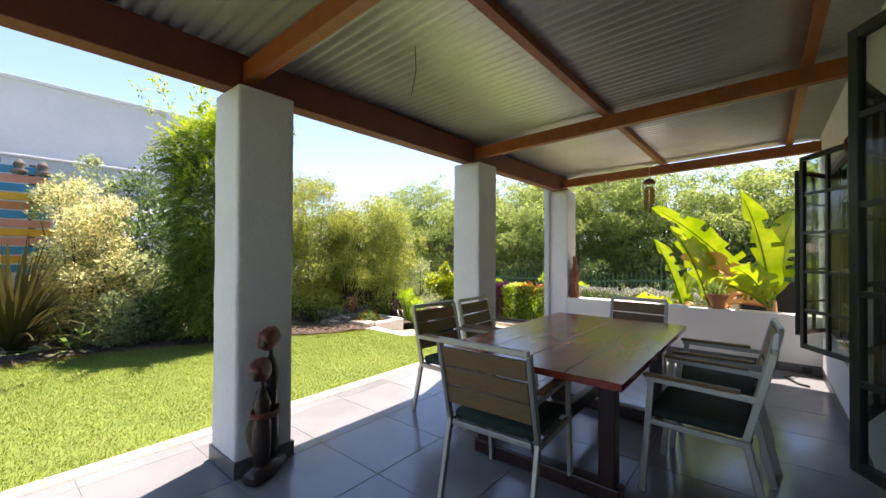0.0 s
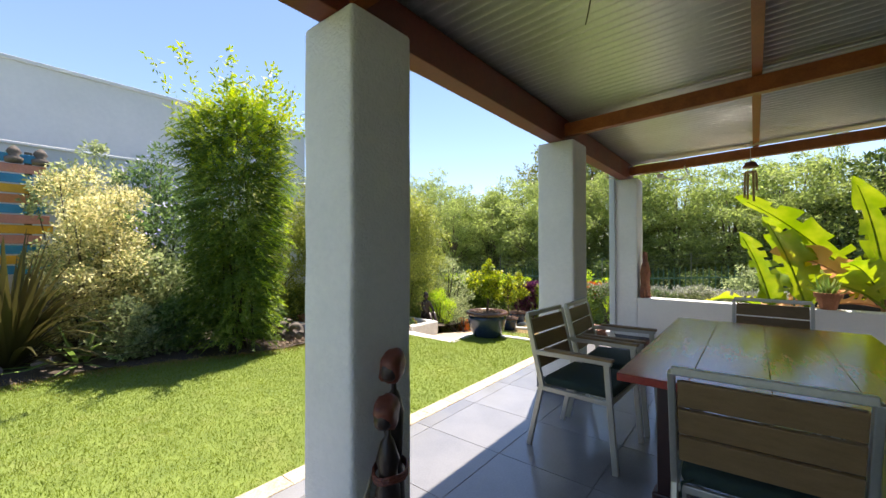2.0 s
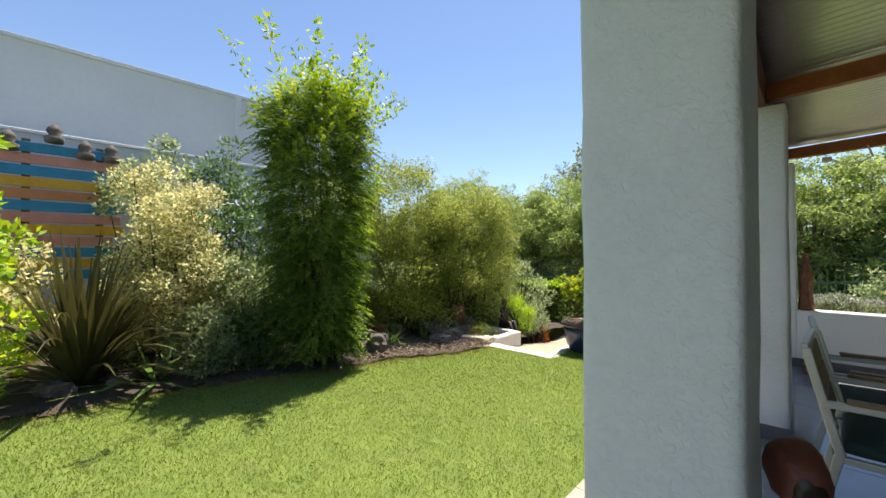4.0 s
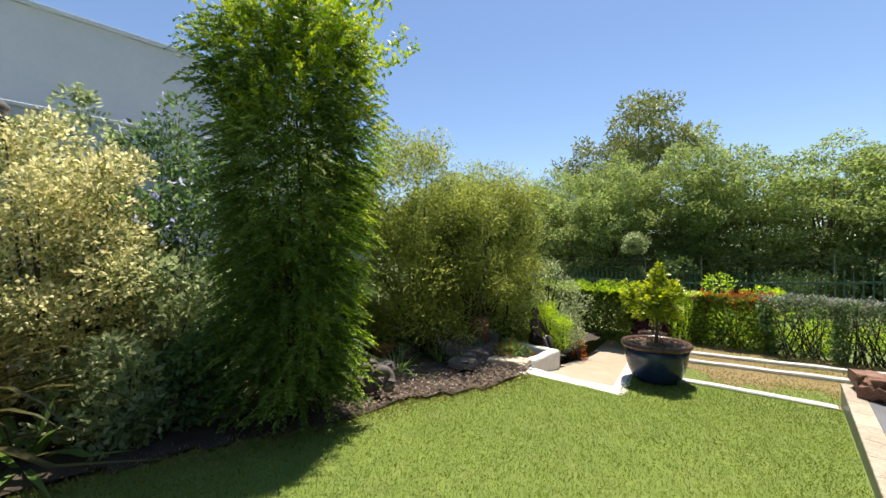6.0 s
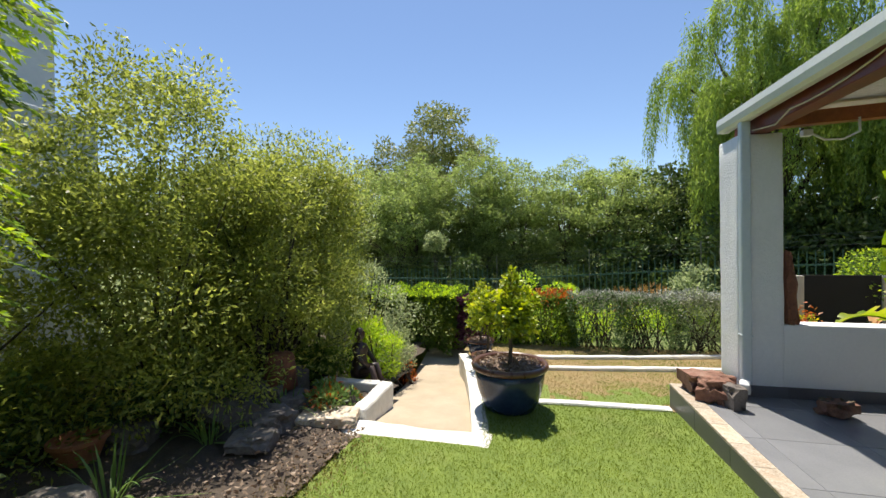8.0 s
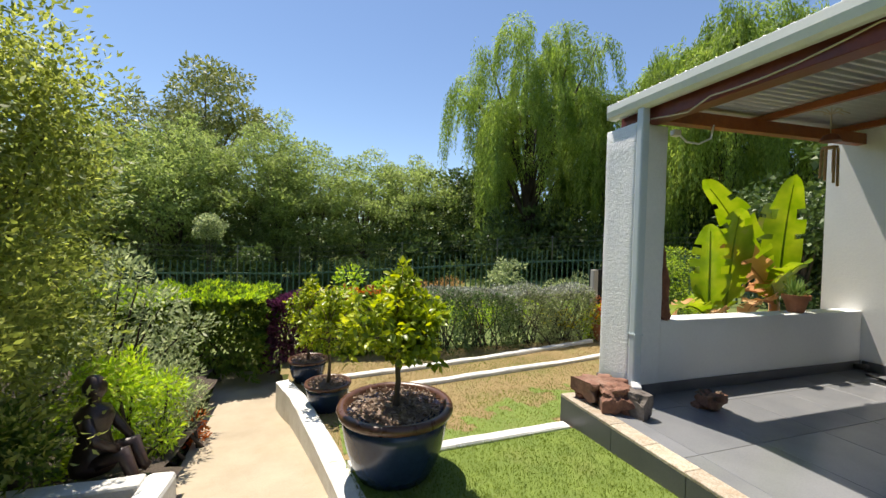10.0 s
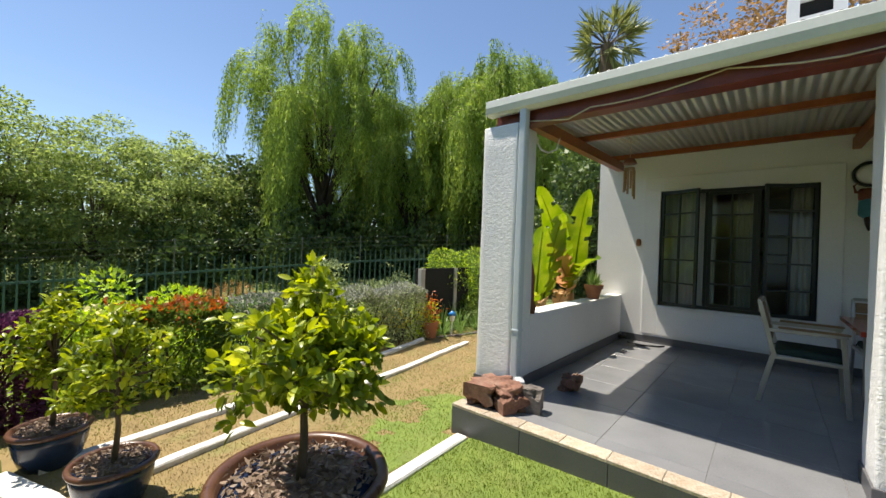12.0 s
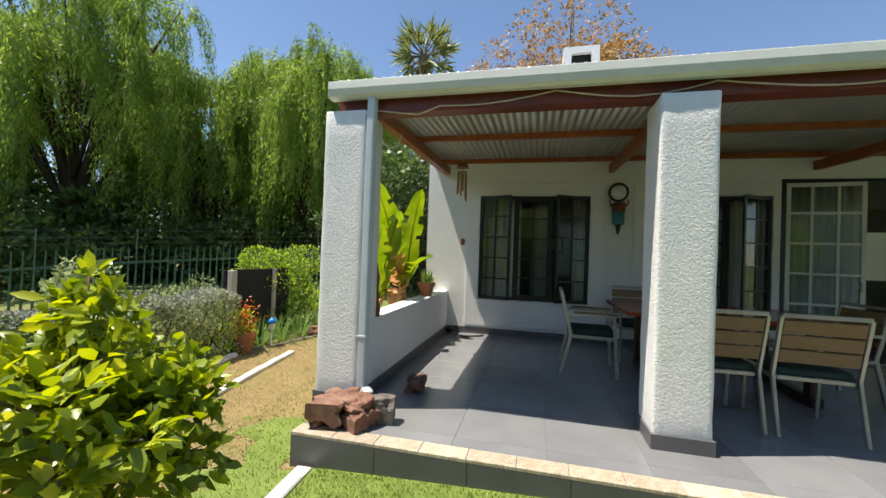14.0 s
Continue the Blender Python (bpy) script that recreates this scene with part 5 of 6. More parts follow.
shrub("shrub", (-8.9, -0.5, 0), 1.3, 1.3, 1.9, "pale variegated shrub beside the flax", "shrub", "cream", 40, 5500, (0.075, 0.045), 0.24, shell=0.3)
shrub("shrub", (-7.75, -0.62, 0), 1.0, 0.95, 3.0, "bright yellow-green climbing shrub", "shrub", "lime", 40, 5000, (0.09, 0.05), 0.24, shell=0.3)
shrub("shrub", (-8.7, 3.6, 0), 1.8, 1.6, 2.6, "tall olive bamboo-like shrub with fine leaves", "shrub", "olive", 80, 24000, (0.06, 0.02), 0.33, shell=0.1, n_stems=18, low=0.05, shoots=90)
shrub("shrub", (-8.1, 4.9, 0), 2.1, 1.9, 3.05, "tall olive bamboo-like shrub with fine leaves", "shrub", "olive", 130, 58000, (0.05, 0.021), 0.36, shell=0.1, n_stems=20, up=-0.1, low=0.1, shoots=150)
shrub("shrub", (-7.75, 6.3, 0), 1.9, 1.7, 2.75, "arching olive shrub with fine leaves and grey seed heads", "shrub", "olive", 110, 44000, (0.05, 0.021), 0.36, shell=0.1, n_stems=18, low=0.1, shoots=120, extra=("greygreen", 0.12, "grey seed heads"))
shrub("shrub", (-7.35, 5.4, 0.1), 1.2, 1.2, 2.15, "glossy green shrub among the bamboo-like ones", "shrub", "olive", 60, 15000, (0.048, 0.02), 0.24, shell=0.1, n_stems=14, low=0.6)
shrub("shrub", (-8.6, 7.6, -0.1), 2.2, 2.0, 2.7, "tall olive shrub at the end of the bed", "shrub", "olive", 60, 9000, (0.1, 0.025), 0.35, shell=0.2, n_stems=18, shoots=80)
shrub("shrub", (-7.3, 7.7, -0.3), 1.3, 1.3, 1.5, "grey-green weedy shrub beside the path", "shrub", "greygreen", 40, 5000, (0.07, 0.025), 0.22, shell=0.2, n_stems=14)
shrub("shrub", (-6.75, 6.6, -0.3), 0.55, 0.6, 0.75, "bright lime-green bushy plant in the planter", "shrub", "lime", 26, 4200, (0.06, 0.018), 0.14, shell=0.2)
shrub("shrub", (-6.62, 7.1, -0.55), 0.4, 0.9, 0.95, "upright grey-green herb beside the path", "shrub", "greygreen", 24, 2600, (0.06, 0.012), 0.14, shell=0.1, up=0.8)
shrub("shrub", (-6.68, 5.4, -0.2), 0.42, 0.5, 0.24, "low green and reddish succulents in the planter corner", "plant", "strap", 16, 900, (0.07, 0.03), 0.09, up=0.6, extra=("orange", 0.25, "reddish leaf tips"))
shrub("shrub", (-6.6, 7.35, -0.6), 0.3, 0.5, 0.35, "small red-tipped plant beside the path", "plant", "orange", 12, 400, (0.05, 0.02), 0.1, up=0.4)
for x, y, s in ((-7.15, 3.75, 0.4), (-6.95, 5.1, 0.4), (-7.2, 4.5, 0.35), (-7.35, 3.0, 0.3)):
    strap_clump("strap_plant", (x, y, gz(x, y) + 0.05), 26, s, 0.018, "tuft of thin green strap leaves between rocks", "strap", spread=0.8, group="strap plants")

for x, y, w, hh, mt in ((-7.7, 4.6, 0.8, 0.4, "dark"), (-8.2, 3.9, 0.9, 0.5, "dark"), (-7.75, 5.7, 0.8, 0.45, "feather"), (-8.7, 4.5, 1.1, 0.6, "dark"), (-8.9, 5.8, 1.1, 0.7, "olive"), (-7.5, 3.0, 0.7, 0.45, "dark"), (-8.0, 6.6, 1.0, 0.6, "olive"), (-7.25, 6.1, 0.6, 0.4, "feather")):
    shrub("ground_cover", (x, y, gz(x, y) + 0.05), w, w, hh, "low leafy ground cover under the tall shrubs", "ground cover", mt, 22, 2400, (0.06, 0.028), 0.16, shell=0.1, group="ground cover", n_stems=4)
# rocks and ornaments in the bed
rocks = ((-7.15, 3.45, 0.34, 0.28, 0.24), (-7.35, 3.3, 0.3, 0.26, 0.2), (-7.0, 3.25, 0.26, 0.2, 0.18), (-7.5, 5.0, 1.0, 0.5, 0.34), (-7.0, 4.85, 0.5, 0.3, 0.2), (-6.9, 4.75, 0.2, 0.18, 0.16), (-7.3, 5.35, 0.9, 0.42, 0.36), (-7.0, 5.25, 0.35, 0.3, 0.2), (-6.85, 4.55, 0.3, 0.24, 0.12), (-7.3, 2.0, 0.3, 0.2, 0.12), (-7.35, 1.5, 0.26, 0.2, 0.12), (-7.45, 0.6, 0.3, 0.22, 0.12), (-7.5, 0.1, 0.32, 0.2, 0.14), (-7.55, -0.4, 0.3, 0.22, 0.1), (-7.7, 4.3, 0.35, 0.3, 0.2))
for k, (x, y, sx, sy, sz) in enumerate(rocks):
    tagged(mesh_ob("rock", rock_bm(sx, sy, sz, 50 + k, 0.3, 3, None, pose(x, y, gz(x, y) + 0.04 + sz * 0.3, 0, 0, k * 47)), M["rock_grey"]), "weathered grey-brown rock edging the garden bed", "rock", "bed rocks")
e = thing("garden_statue", pose(-6.74, 6.2, -0.16) @ Matrix.Scale(1.15, 4), "dark seated bronze-coloured garden figure on a stone", "statue")
bm = lathe([(0.09, 0.05), (0.105, 0.1), (0.08, 0.17), (0.062, 0.24), (0.085, 0.33), (0.07, 0.37), (0.026, 0.395), (0.026, 0.42), (0.05, 0.45), (0.052, 0.49), (0.03, 0.53), (0.0, 0.54)], 16)
for sd in (-1, 1):
    tube([(0.0, sd * 0.05, 0.1), (0.15, sd * 0.06, 0.14), (0.19, sd * 0.06, 0.02), (0.22, sd * 0.06, 0.0)], [0.05, 0.042, 0.03, 0.024], 8, bm)
    tube([(0.0, sd * 0.09, 0.34), (0.05, sd * 0.12, 0.24), (0.13, sd * 0.07, 0.17)], [0.03, 0.025, 0.02], 8, bm)
for v in bm.verts:
    v.co += v.co.normalized() * 0.012 * noise.noise(v.co * 16)
part("figure", bm, M["carved"], e, smooth=True)
e = thing("stone_ornament", pose(-6.83, 3.15, 0.0, 0, 0, 30), "mottled grey stone ornament with two curled loops", "ornament")
for sd, r in ((-1, 0.1), (1, 0.085)):
    bm = tube([(sd * 0.1 + r * math.cos(a), 0.02 * math.sin(2 * a), 0.1 + r * math.sin(a)) for a in np.linspace(-1.2, 4.2, 16)], [0.045 + 0.012 * math.sin(k) for k in range(16)], 8)
    part("loop", bm, M["rock_grey"], e, smooth=True)
part("neck", tube([(-0.02, 0, 0.06), (-0.03, -0.02, 0.2), (0.0, -0.03, 0.28), (0.05, -0.04, 0.27)], [0.04, 0.03, 0.03, 0.012], 8), M["rock_grey"], e, smooth=True)
e = thing("clay_urn", pose(-7.15, 5.3, 0.06), "upturned brown clay pot among the rocks", "pot")
part("pot", lathe([(0.16, 0.0), (0.13, 0.28), (0.11, 0.32), (0.0, 0.33)], 20), M["clay_statue"], e, smooth=True)
e = thing("terracotta_bowl", pose(-7.75, 4.0, -0.02) @ Matrix.Scale(0.5, 4), "wide terracotta bowl in the shade of the shrubs", "pot")
part("pot", lathe([(0.2, 0), (0.3, 0.28), (0.33, 0.28), (0.33, 0.33), (0.28, 0.33), (0.25, 0.25), (0, 0.25)], 24), M["terracotta"], e)

# leaf litter and bark on the bed edge
k = 1000
yy = rng.uniform(2.6, 5.0, k)
xx = np.interp(yy, EDGE_Y, EDGE_X) - np.abs(rng.normal(0, 0.35, k)) + 0.08
P = np.stack([xx, yy, ground_z(xx, yy) + 0.05 + 0.03 * rng.uniform(0, 1, k)], 1)
lit = leaf_object("leaf_litter", P, rng.normal(size=P.shape) * np.array([1, 1, 0.15]), 0.042, 0.022, L["fallen"])
tagged(lit, "dry brown fallen leaves along the bed edge", "leaf litter", kind="stuff")


# ---------------------------------------------------------------- pots and lemon trees
def potted_tree(at, s, label, group, th, cw, ch, leaves, lsize, rng_seed, size=1.0):
    global rng
    rng = np.random.default_rng(rng_seed)
    e = thing("potted_lemon_tree", pose(*at), label, "potted tree", group)
    pot = part("pot", lathe([(0.225 * s, 0), (0.24 * s, 0.012 * s), (0.285 * s, 0.1 * s), (0.32 * s, 0.21 * s), (0.343 * s, 0.33 * s), (0.35 * s, 0.42 * s)], 36), M["glaze"], e, "dark blue glazed pot", smooth=True)
    part("rim", lathe([(0.345 * s, 0.405 * s), (0.375 * s, 0.415 * s), (0.385 * s, 0.44 * s), (0.375 * s, 0.465 * s), (0.345 * s, 0.47 * s), (0.325 * s, 0.45 * s), (0.32 * s, 0.40 * s)], 36), M["glaze_rim"], pot, "brown rolled rim", smooth=True)
    bm = lathe([(0.325 * s, 0.41 * s), (0.2 * s, 0.425 * s), (0.0, 0.43 * s)], 24)
    part("mulch", bm, M["mulch"], e, "bark mulch")
    n = 700
    a, r = rng.uniform(0, 2 * math.pi, n), 0.31 * s * np.sqrt(rng.uniform(0, 1, n))
    P = np.stack([r * np.cos(a), r * np.sin(a), 0.43 * s + rng.uniform(0, 0.03, n)], 1)
    leaf_object("mulch_cover", P, rng.normal(size=P.shape) * np.array([1, 1, 0.25]), 0.05 * s, 0.02 * s, L["fallen"], e)
    base, z1 = 0.42 * s, 0.42 * s + th
    bm = bmesh.new()
    tube([(0, 0, base), (0.015, 0.01, base + th * 0.5), (0, 0, z1), (0.02, 0, z1 + ch * 0.5)], [0.022 * size, 0.018 * size, 0.015 * size, 0.006], 8, bm)
    c, rr = blobs(54, (-cw / 2, -cw / 2, z1 - 0.08), (cw / 2, cw / 2, z1 + ch), 0.105 * cw / 0.8)
    c[:, :2] *= np.interp(c[:, 2], [z1 - 0.1, z1 + ch * 0.4, z1 + ch], [0.95, 1.0, 0.62])[:, None]
    rr = rr * rng.uniform(0.6, 1.15, len(rr))
    a = rng.uniform(0, 2 * math.pi, 9)
    tip = np.stack([np.cos(a) * cw * 0.5, np.sin(a) * cw * 0.5, z1 + ch * rng.uniform(0.0, 0.85, 9)], 1)
    top = np.array([[0.03, 0.02, z1 + ch + 0.09], [0.05, 0.03, z1 + ch + 0.02], [0.0, 0.04, z1 + ch]])
    c, rr = np.vstack([c, top, tip]), np.concatenate([rr, [0.035, 0.05, 0.06], np.full(9, 0.04)])
    for q in c[::2]:
        t = Vector(q)
        b0 = Vector((0, 0, z1 + 0.3 * max(0, t.z - z1)))
        tube([b0, b0.lerp(t, 0.5) + Vector((0, 0, 0.03)), t], [0.008, 0.006, 0.003], 5, bm)
    part("trunk", bm, M["bark"], e, smooth=True)
    P, U = cloud(c, rr, leaves, 0.85, 0.2)
    broad_leaves("crown", P, U * 0.8 + rng.normal(size=P.shape) * 0.5 + np.array([0, 0, 0.1]), lsize[0] * 1.1, lsize[1] * 1.15, L["lemon"], e)
    return e


potted_tree((-5.0, 5.88, gz(-5.0, 5.88) - 0.005), 0.98, "lemon tree in a large dark blue glazed pot with bark mulch", "potted trees", 0.36, 0.62, 0.48, 3000, (0.052, 0.03), 3, 1.0)
potted_tree((-5.38, 7.3, gz(-5.38, 7.3)), 0.58, "small lemon tree in a blue glazed pot beside the kerb", "potted trees", 0.42, 0.5, 0.45, 1300, (0.05, 0.027), 5, 0.8)
potted_tree((-5.58, 8.12, gz(-5.58, 8.12)), 0.58, "small lemon tree in a blue glazed pot near the hedge", "potted trees", 0.42, 0.45, 0.45, 1200, (0.05, 0.027), 6, 0.8)

# ---------------------------------------------------------------- hedge beyond the terraces
rng = np.random.default_rng(21)
def hz(x, y):
    return gz(x, y) - 0.05


YG = "dense yellow-green clipped hedge shrub"
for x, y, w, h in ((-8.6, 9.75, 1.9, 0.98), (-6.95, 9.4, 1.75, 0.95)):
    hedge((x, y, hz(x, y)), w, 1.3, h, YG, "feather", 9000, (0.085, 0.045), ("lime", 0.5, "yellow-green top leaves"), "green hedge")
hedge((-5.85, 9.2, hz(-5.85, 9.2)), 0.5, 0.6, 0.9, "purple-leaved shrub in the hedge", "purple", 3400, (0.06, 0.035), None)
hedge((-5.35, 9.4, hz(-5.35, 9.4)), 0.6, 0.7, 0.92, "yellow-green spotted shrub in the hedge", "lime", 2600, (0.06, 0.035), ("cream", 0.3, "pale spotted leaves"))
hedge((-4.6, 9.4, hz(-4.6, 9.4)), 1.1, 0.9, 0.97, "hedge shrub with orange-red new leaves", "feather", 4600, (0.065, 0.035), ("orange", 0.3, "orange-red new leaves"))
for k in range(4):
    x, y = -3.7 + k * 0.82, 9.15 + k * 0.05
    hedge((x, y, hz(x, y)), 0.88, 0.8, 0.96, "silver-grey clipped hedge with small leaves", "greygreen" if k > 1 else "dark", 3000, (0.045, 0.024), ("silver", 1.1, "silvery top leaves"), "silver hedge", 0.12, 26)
shrub("shrub", (-4.6, 10.5, hz(-4.2, 10.6)), 2.4, 1.0, 1.25, "yellow-green bushes behind the hedge", "shrub", "lime", 40, 3600, (0.09, 0.05), 0.28)
shrub("shrub", (-1.3, 11.3, hz(-1.3, 11.3)), 0.8, 0.8, 1.7, "tall pale weed behind the hedge", "shrub", "greygreen", 24, 1500, (0.09, 0.04), 0.2, shell=0.1)
shrub("shrub", (0.1, 10.9, hz(0.1, 10.9)), 1.1, 0.9, 1.1, "pale clipped shrub at the hedge end", "hedge", "greygreen", 30, 2600, (0.06, 0.03), 0.22)
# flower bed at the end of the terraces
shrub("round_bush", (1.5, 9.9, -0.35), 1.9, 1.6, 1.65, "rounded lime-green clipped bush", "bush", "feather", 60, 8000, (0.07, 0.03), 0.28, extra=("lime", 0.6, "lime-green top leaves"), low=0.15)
for k, (x, y) in enumerate(((-0.35, 9.0), (0.15, 8.95), (0.55, 8.85), (0.9, 8.75), (-0.1, 9.3), (0.4, 9.25), (1.2, 8.6))):
    strap_clump("strap_plant", (x, y, gz(x, y)), 40, 0.55, 0.022, "pale striped strap-leaved plant in the flower bed", "strap", spread=0.7, group="strap plants")
shrub("shrub", (-0.75, 9.15, gz(-0.75, 9.15)), 0.5, 0.5, 0.6, "yellow-flowering plant in the flower bed", "plant", "lime", 16, 900, (0.06, 0.03), 0.13, extra=("yellow_flower", 0.5, "yellow flowers"))
shrub("shrub", (-1.2, 9.5, gz(-1.2, 9.5)), 0.6, 0.6, 0.5, "yellow-orange flowering plant beside the hedge", "plant", "greygreen", 16, 900, (0.06, 0.03), 0.13, extra=("yellow_flower", 0.7, "yellow flowers"))
e = thing("terracotta_pot", pose(-0.75, 8.95, gz(-0.75, 8.95)), "tall terracotta pot with a leafy plant in the bed", "pot")
part("pot", lathe([(0.1, 0), (0.14, 0.26), (0.155, 0.26), (0.155, 0.31), (0.13, 0.31), (0.12, 0.27), (0, 0.27)], 20), M["terracotta"], e)
p = rng.normal(size=(160, 3)) * np.array([0.07, 0.07, 0.15]) + np.array([0, 0, 0.5])
leaf_object("foliage", p, rng.normal(size=(160, 3)), 0.08, 0.03, L["orange"], e)["kind"] = "stuff"
e = thing("garden_lantern", pose(-0.3, 8.82, gz(-0.3, 8.82)), "small bright blue-topped garden lantern on a stake", "lantern")
part("stake", tube([(0, 0, 0), (0, 0, 0.3)], 0.012, 8), M["white_plastic"], e)
part("shade", lathe([(0.04, 0.28), (0.055, 0.38), (0.0, 0.4)], 14), M["white_plastic"], e)
part("cap", lathe([(0.075, 0.38), (0.06, 0.43), (0.02, 0.46), (0.0, 0.47)], 14), M["blue_plastic"], e, "bright blue cap", smooth=True)
for x, y in ((-0.6, 9.35), (0.7, 9.6)):
    e = thing("post", pose(x, y, gz(x, y)), "weathered pale timber post beside a dark screen", "post", "screen posts")
    part("shaft", box((-0.05, -0.05, -0.1), (0.05, 0.05, 1.25), 0.01), M["wood_post"], e)
tagged(mesh_ob("shade_screen", box((-0.5, 9.58, -0.5), (1.2, 9.62, 0.85), 0.005), M["screen_dark"]), "black shade-cloth screen between timber posts", "screen")
tagged(mesh_ob("rock", rock_bm(0.3, 0.24, 0.2, 77, 0.3, 3, None, pose(0.75, 8.62, gz(0.75, 8.62) + 0.06)), M["rock_red"]), "red-brown rock in the flower bed", "rock")

# ---------------------------------------------------------------- banana plants behind the low wall
def banana_leaf(parent, base, az, rise, length, width, mat, tears=5, droop=0.6, roll=0.0):
    """One broad blade with a midrib, curved along its length and torn at the edges."""
    d = Vector((math.cos(az), math.sin(az), 0))
    s0 = Vector((-d.y, d.x, 0))
    bm = bmesh.new()
    n = 26
    prev = None
    ribs = []
    pos = Vector(base)
    ang = rise
    step = length / n
    tear = set(int(v) for v in rng.integers(5, n - 2, tears))
    for i in range(n + 1):
        f = i / n
        ribs.append(pos.copy())
        dirv = d * math.cos(ang) + Vector((0, 0, math.sin(ang)))
        upv = Vector((0, 0, math.cos(ang))) - d * math.sin(ang)
        side = s0 * math.cos(roll) + upv * math.sin(roll)
        blade = max(0, (f - 0.14) / 0.86)
        w = width * 0.82 * (math.sin(math.pi * min(1, blade ** 0.75)) ** 0.55 if 0 < blade < 1 else 0.03)
        lift = upv * w * 0.35
        wob = upv * 0.02 * math.sin(i * 0.8 + az * 5) * (w / width * 2)
        row = [bm.verts.new(pos - side * w + lift + wob), bm.verts.new(pos - side * w * 0.5 + lift * 0.6), bm.verts.new(pos), bm.verts.new(pos + side * w * 0.5 + lift * 0.6), bm.verts.new(pos + side * w + lift - wob)]
        if prev:
            for q in range(4):
                if i in tear and q in (0, 3):
                    continue
                bm.faces.new((prev[q], prev[q + 1], row[q + 1], row[q]))
        prev = row
        pos = pos + dirv * step
        ang -= droop * step / length * (0.4 + 1.6 * f)
    leaf = part("leaf", bm, L[mat], parent, "withered brown leaf" if mat == "banana_dry" else "", smooth=True)
    bm = tube(ribs[:-2], [0.018 * (1 - 0.85 * i / n) for i in range(len(ribs) - 2)], 6)
    part("midrib", bm, L[mat], leaf, smooth=True)


rng = np.random.default_rng(5)
def banana(at, leaves, trunk_h, label):
    e = thing("banana_plant", pose(*at), label, "banana plant", "banana plants")
    bm = tube([(0, 0, -0.1), (0.02, 0, trunk_h * 0.5), (0, 0.02, trunk_h)], [0.085, 0.07, 0.05], 12)
    part("trunk", bm, M["bamboo_tube"], e, "fibrous brown stem", smooth=True)
    for az, rise, ln, wd, mat, droop, roll in leaves:
        banana_leaf(e, (0.02 * math.cos(az), 0.02 * math.sin(az), trunk_h * 0.9), math.radians(az), math.radians(rise), ln, wd, mat, 6 if mat == "banana" else 6, droop, roll)
    return e


banana((-1.08, 6.75, -0.25), ((215, 76, 1.2, 0.25, "banana", 0.3, 0.1), (190, 35, 0.85, 0.18, "banana", 1.2, 0.3), (60, 78, 0.7, 0.2, "banana", 0.6, 0.2), (100, 50, 0.6, 0.13, "banana_dry", 2.4, 0.3)), 0.8, "young banana plant with sunlit yellow-green leaves behind the low wall")
banana((-0.74, 6.85, -0.25), ((225, 72, 1.45, 0.28, "banana", 0.35, 0.2), (35, 70, 0.9, 0.27, "banana", 0.5, 0.0), (250, 84, 1.1, 0.22, "banana", 0.4, -0.4), (200, 40, 0.6, 0.13, "banana_dry", 2.0, 0.2)), 0.8, "banana plant with upright torn yellow-green leaves behind the low wall")
banana((-0.08, 6.68, -0.25), ((184, 54, 2.0, 0.22, "banana", 0.35, 0.9), (180, 50, 1.25, 0.2, "banana_dry", 0.7, 1.1), (225, 82, 1.6, 0.25, "banana", 0.35, 0.0), (50, 84, 1.35, 0.29, "banana", 0.4, 0.2), (205, 42, 0.85, 0.24, "banana", 1.0, 0.6), (190, 15, 0.8, 0.2, "banana_dry", 1.2, 0.3), (235, 60, 0.9, 0.24, "banana", 0.9, 0.3), (150, 40, 0.8, 0.16, "banana_dry", 2.2, 0.3)), 1.0, "tall banana plant with torn and withered leaves behind the low wall")
# ---------------------------------------------------------------- fence and wild ground beyond
rng = np.random.default_rng(33)
def fence_run(a, b, z0, z1, label):
    e = thing("palisade_fence", pose(0, 0, 0), label, "fence", "palisade fence")
    a, b = Vector((*a, 0)), Vector((*b, 0))
    ln = (b - a).length
    d = (b - a).normalized()
    rot = math.degrees(math.atan2(d.y, d.x))
    n = int(ln / 0.17)
    pale = box((-0.03, -0.01, 0.0), (0.03, 0.01, 1.75), 0)
    top = [v for v in pale.verts if v.co.z > 1]
    for v in top:
        v.co.x *= 0.3
        v.co.z += 0.08
    me = bpy.data.meshes.new("pale")
    pale.to_mesh(me)
    me.materials.append(M["fence"])
    for k in range(n):
        f = k / n
        ob = new("pale", me)
        ob.parent = e
        p = a.lerp(b, f)
        ob.matrix_basis = pose(p.x, p.y, z0 + (z1 - z0) * f, 0, 0, rot)
    slope = math.degrees(math.atan2(z1 - z0, ln))
    for zz in (0.35, 1.45):
        m = Matrix.Translation((a + b) / 2 + Vector((0, 0, (z0 + z1) / 2 + zz))) @ pose(0, 0, 0, 0, -slope, rot)
        part("rail", box((-ln / 2, 0.012, -0.025), (ln / 2, 0.04, 0.025), 0, m), M["fence"], e)
    for zz in (1.95, 2.1, 2.25):
        m = Matrix.Translation((a + b) / 2 + Vector((0, 0, (z0 + z1) / 2 + zz))) @ pose(0, 0, 0, 0, -slope, rot)
        part("electric_wire", box((-ln / 2, -0.003, -0.003), (ln / 2, 0.003, 0.003), 0, m), M["wire"], e)
    for k in range(0, n, 18):
        p = a.lerp(b, k / n)
        part("wire_post", tube([(p.x, p.y, z0 + (z1 - z0) * k / n), (p.x, p.y, z0 + (z1 - z0) * k / n + 2.3)], 0.015, 6), M["wire"], e)
    return e


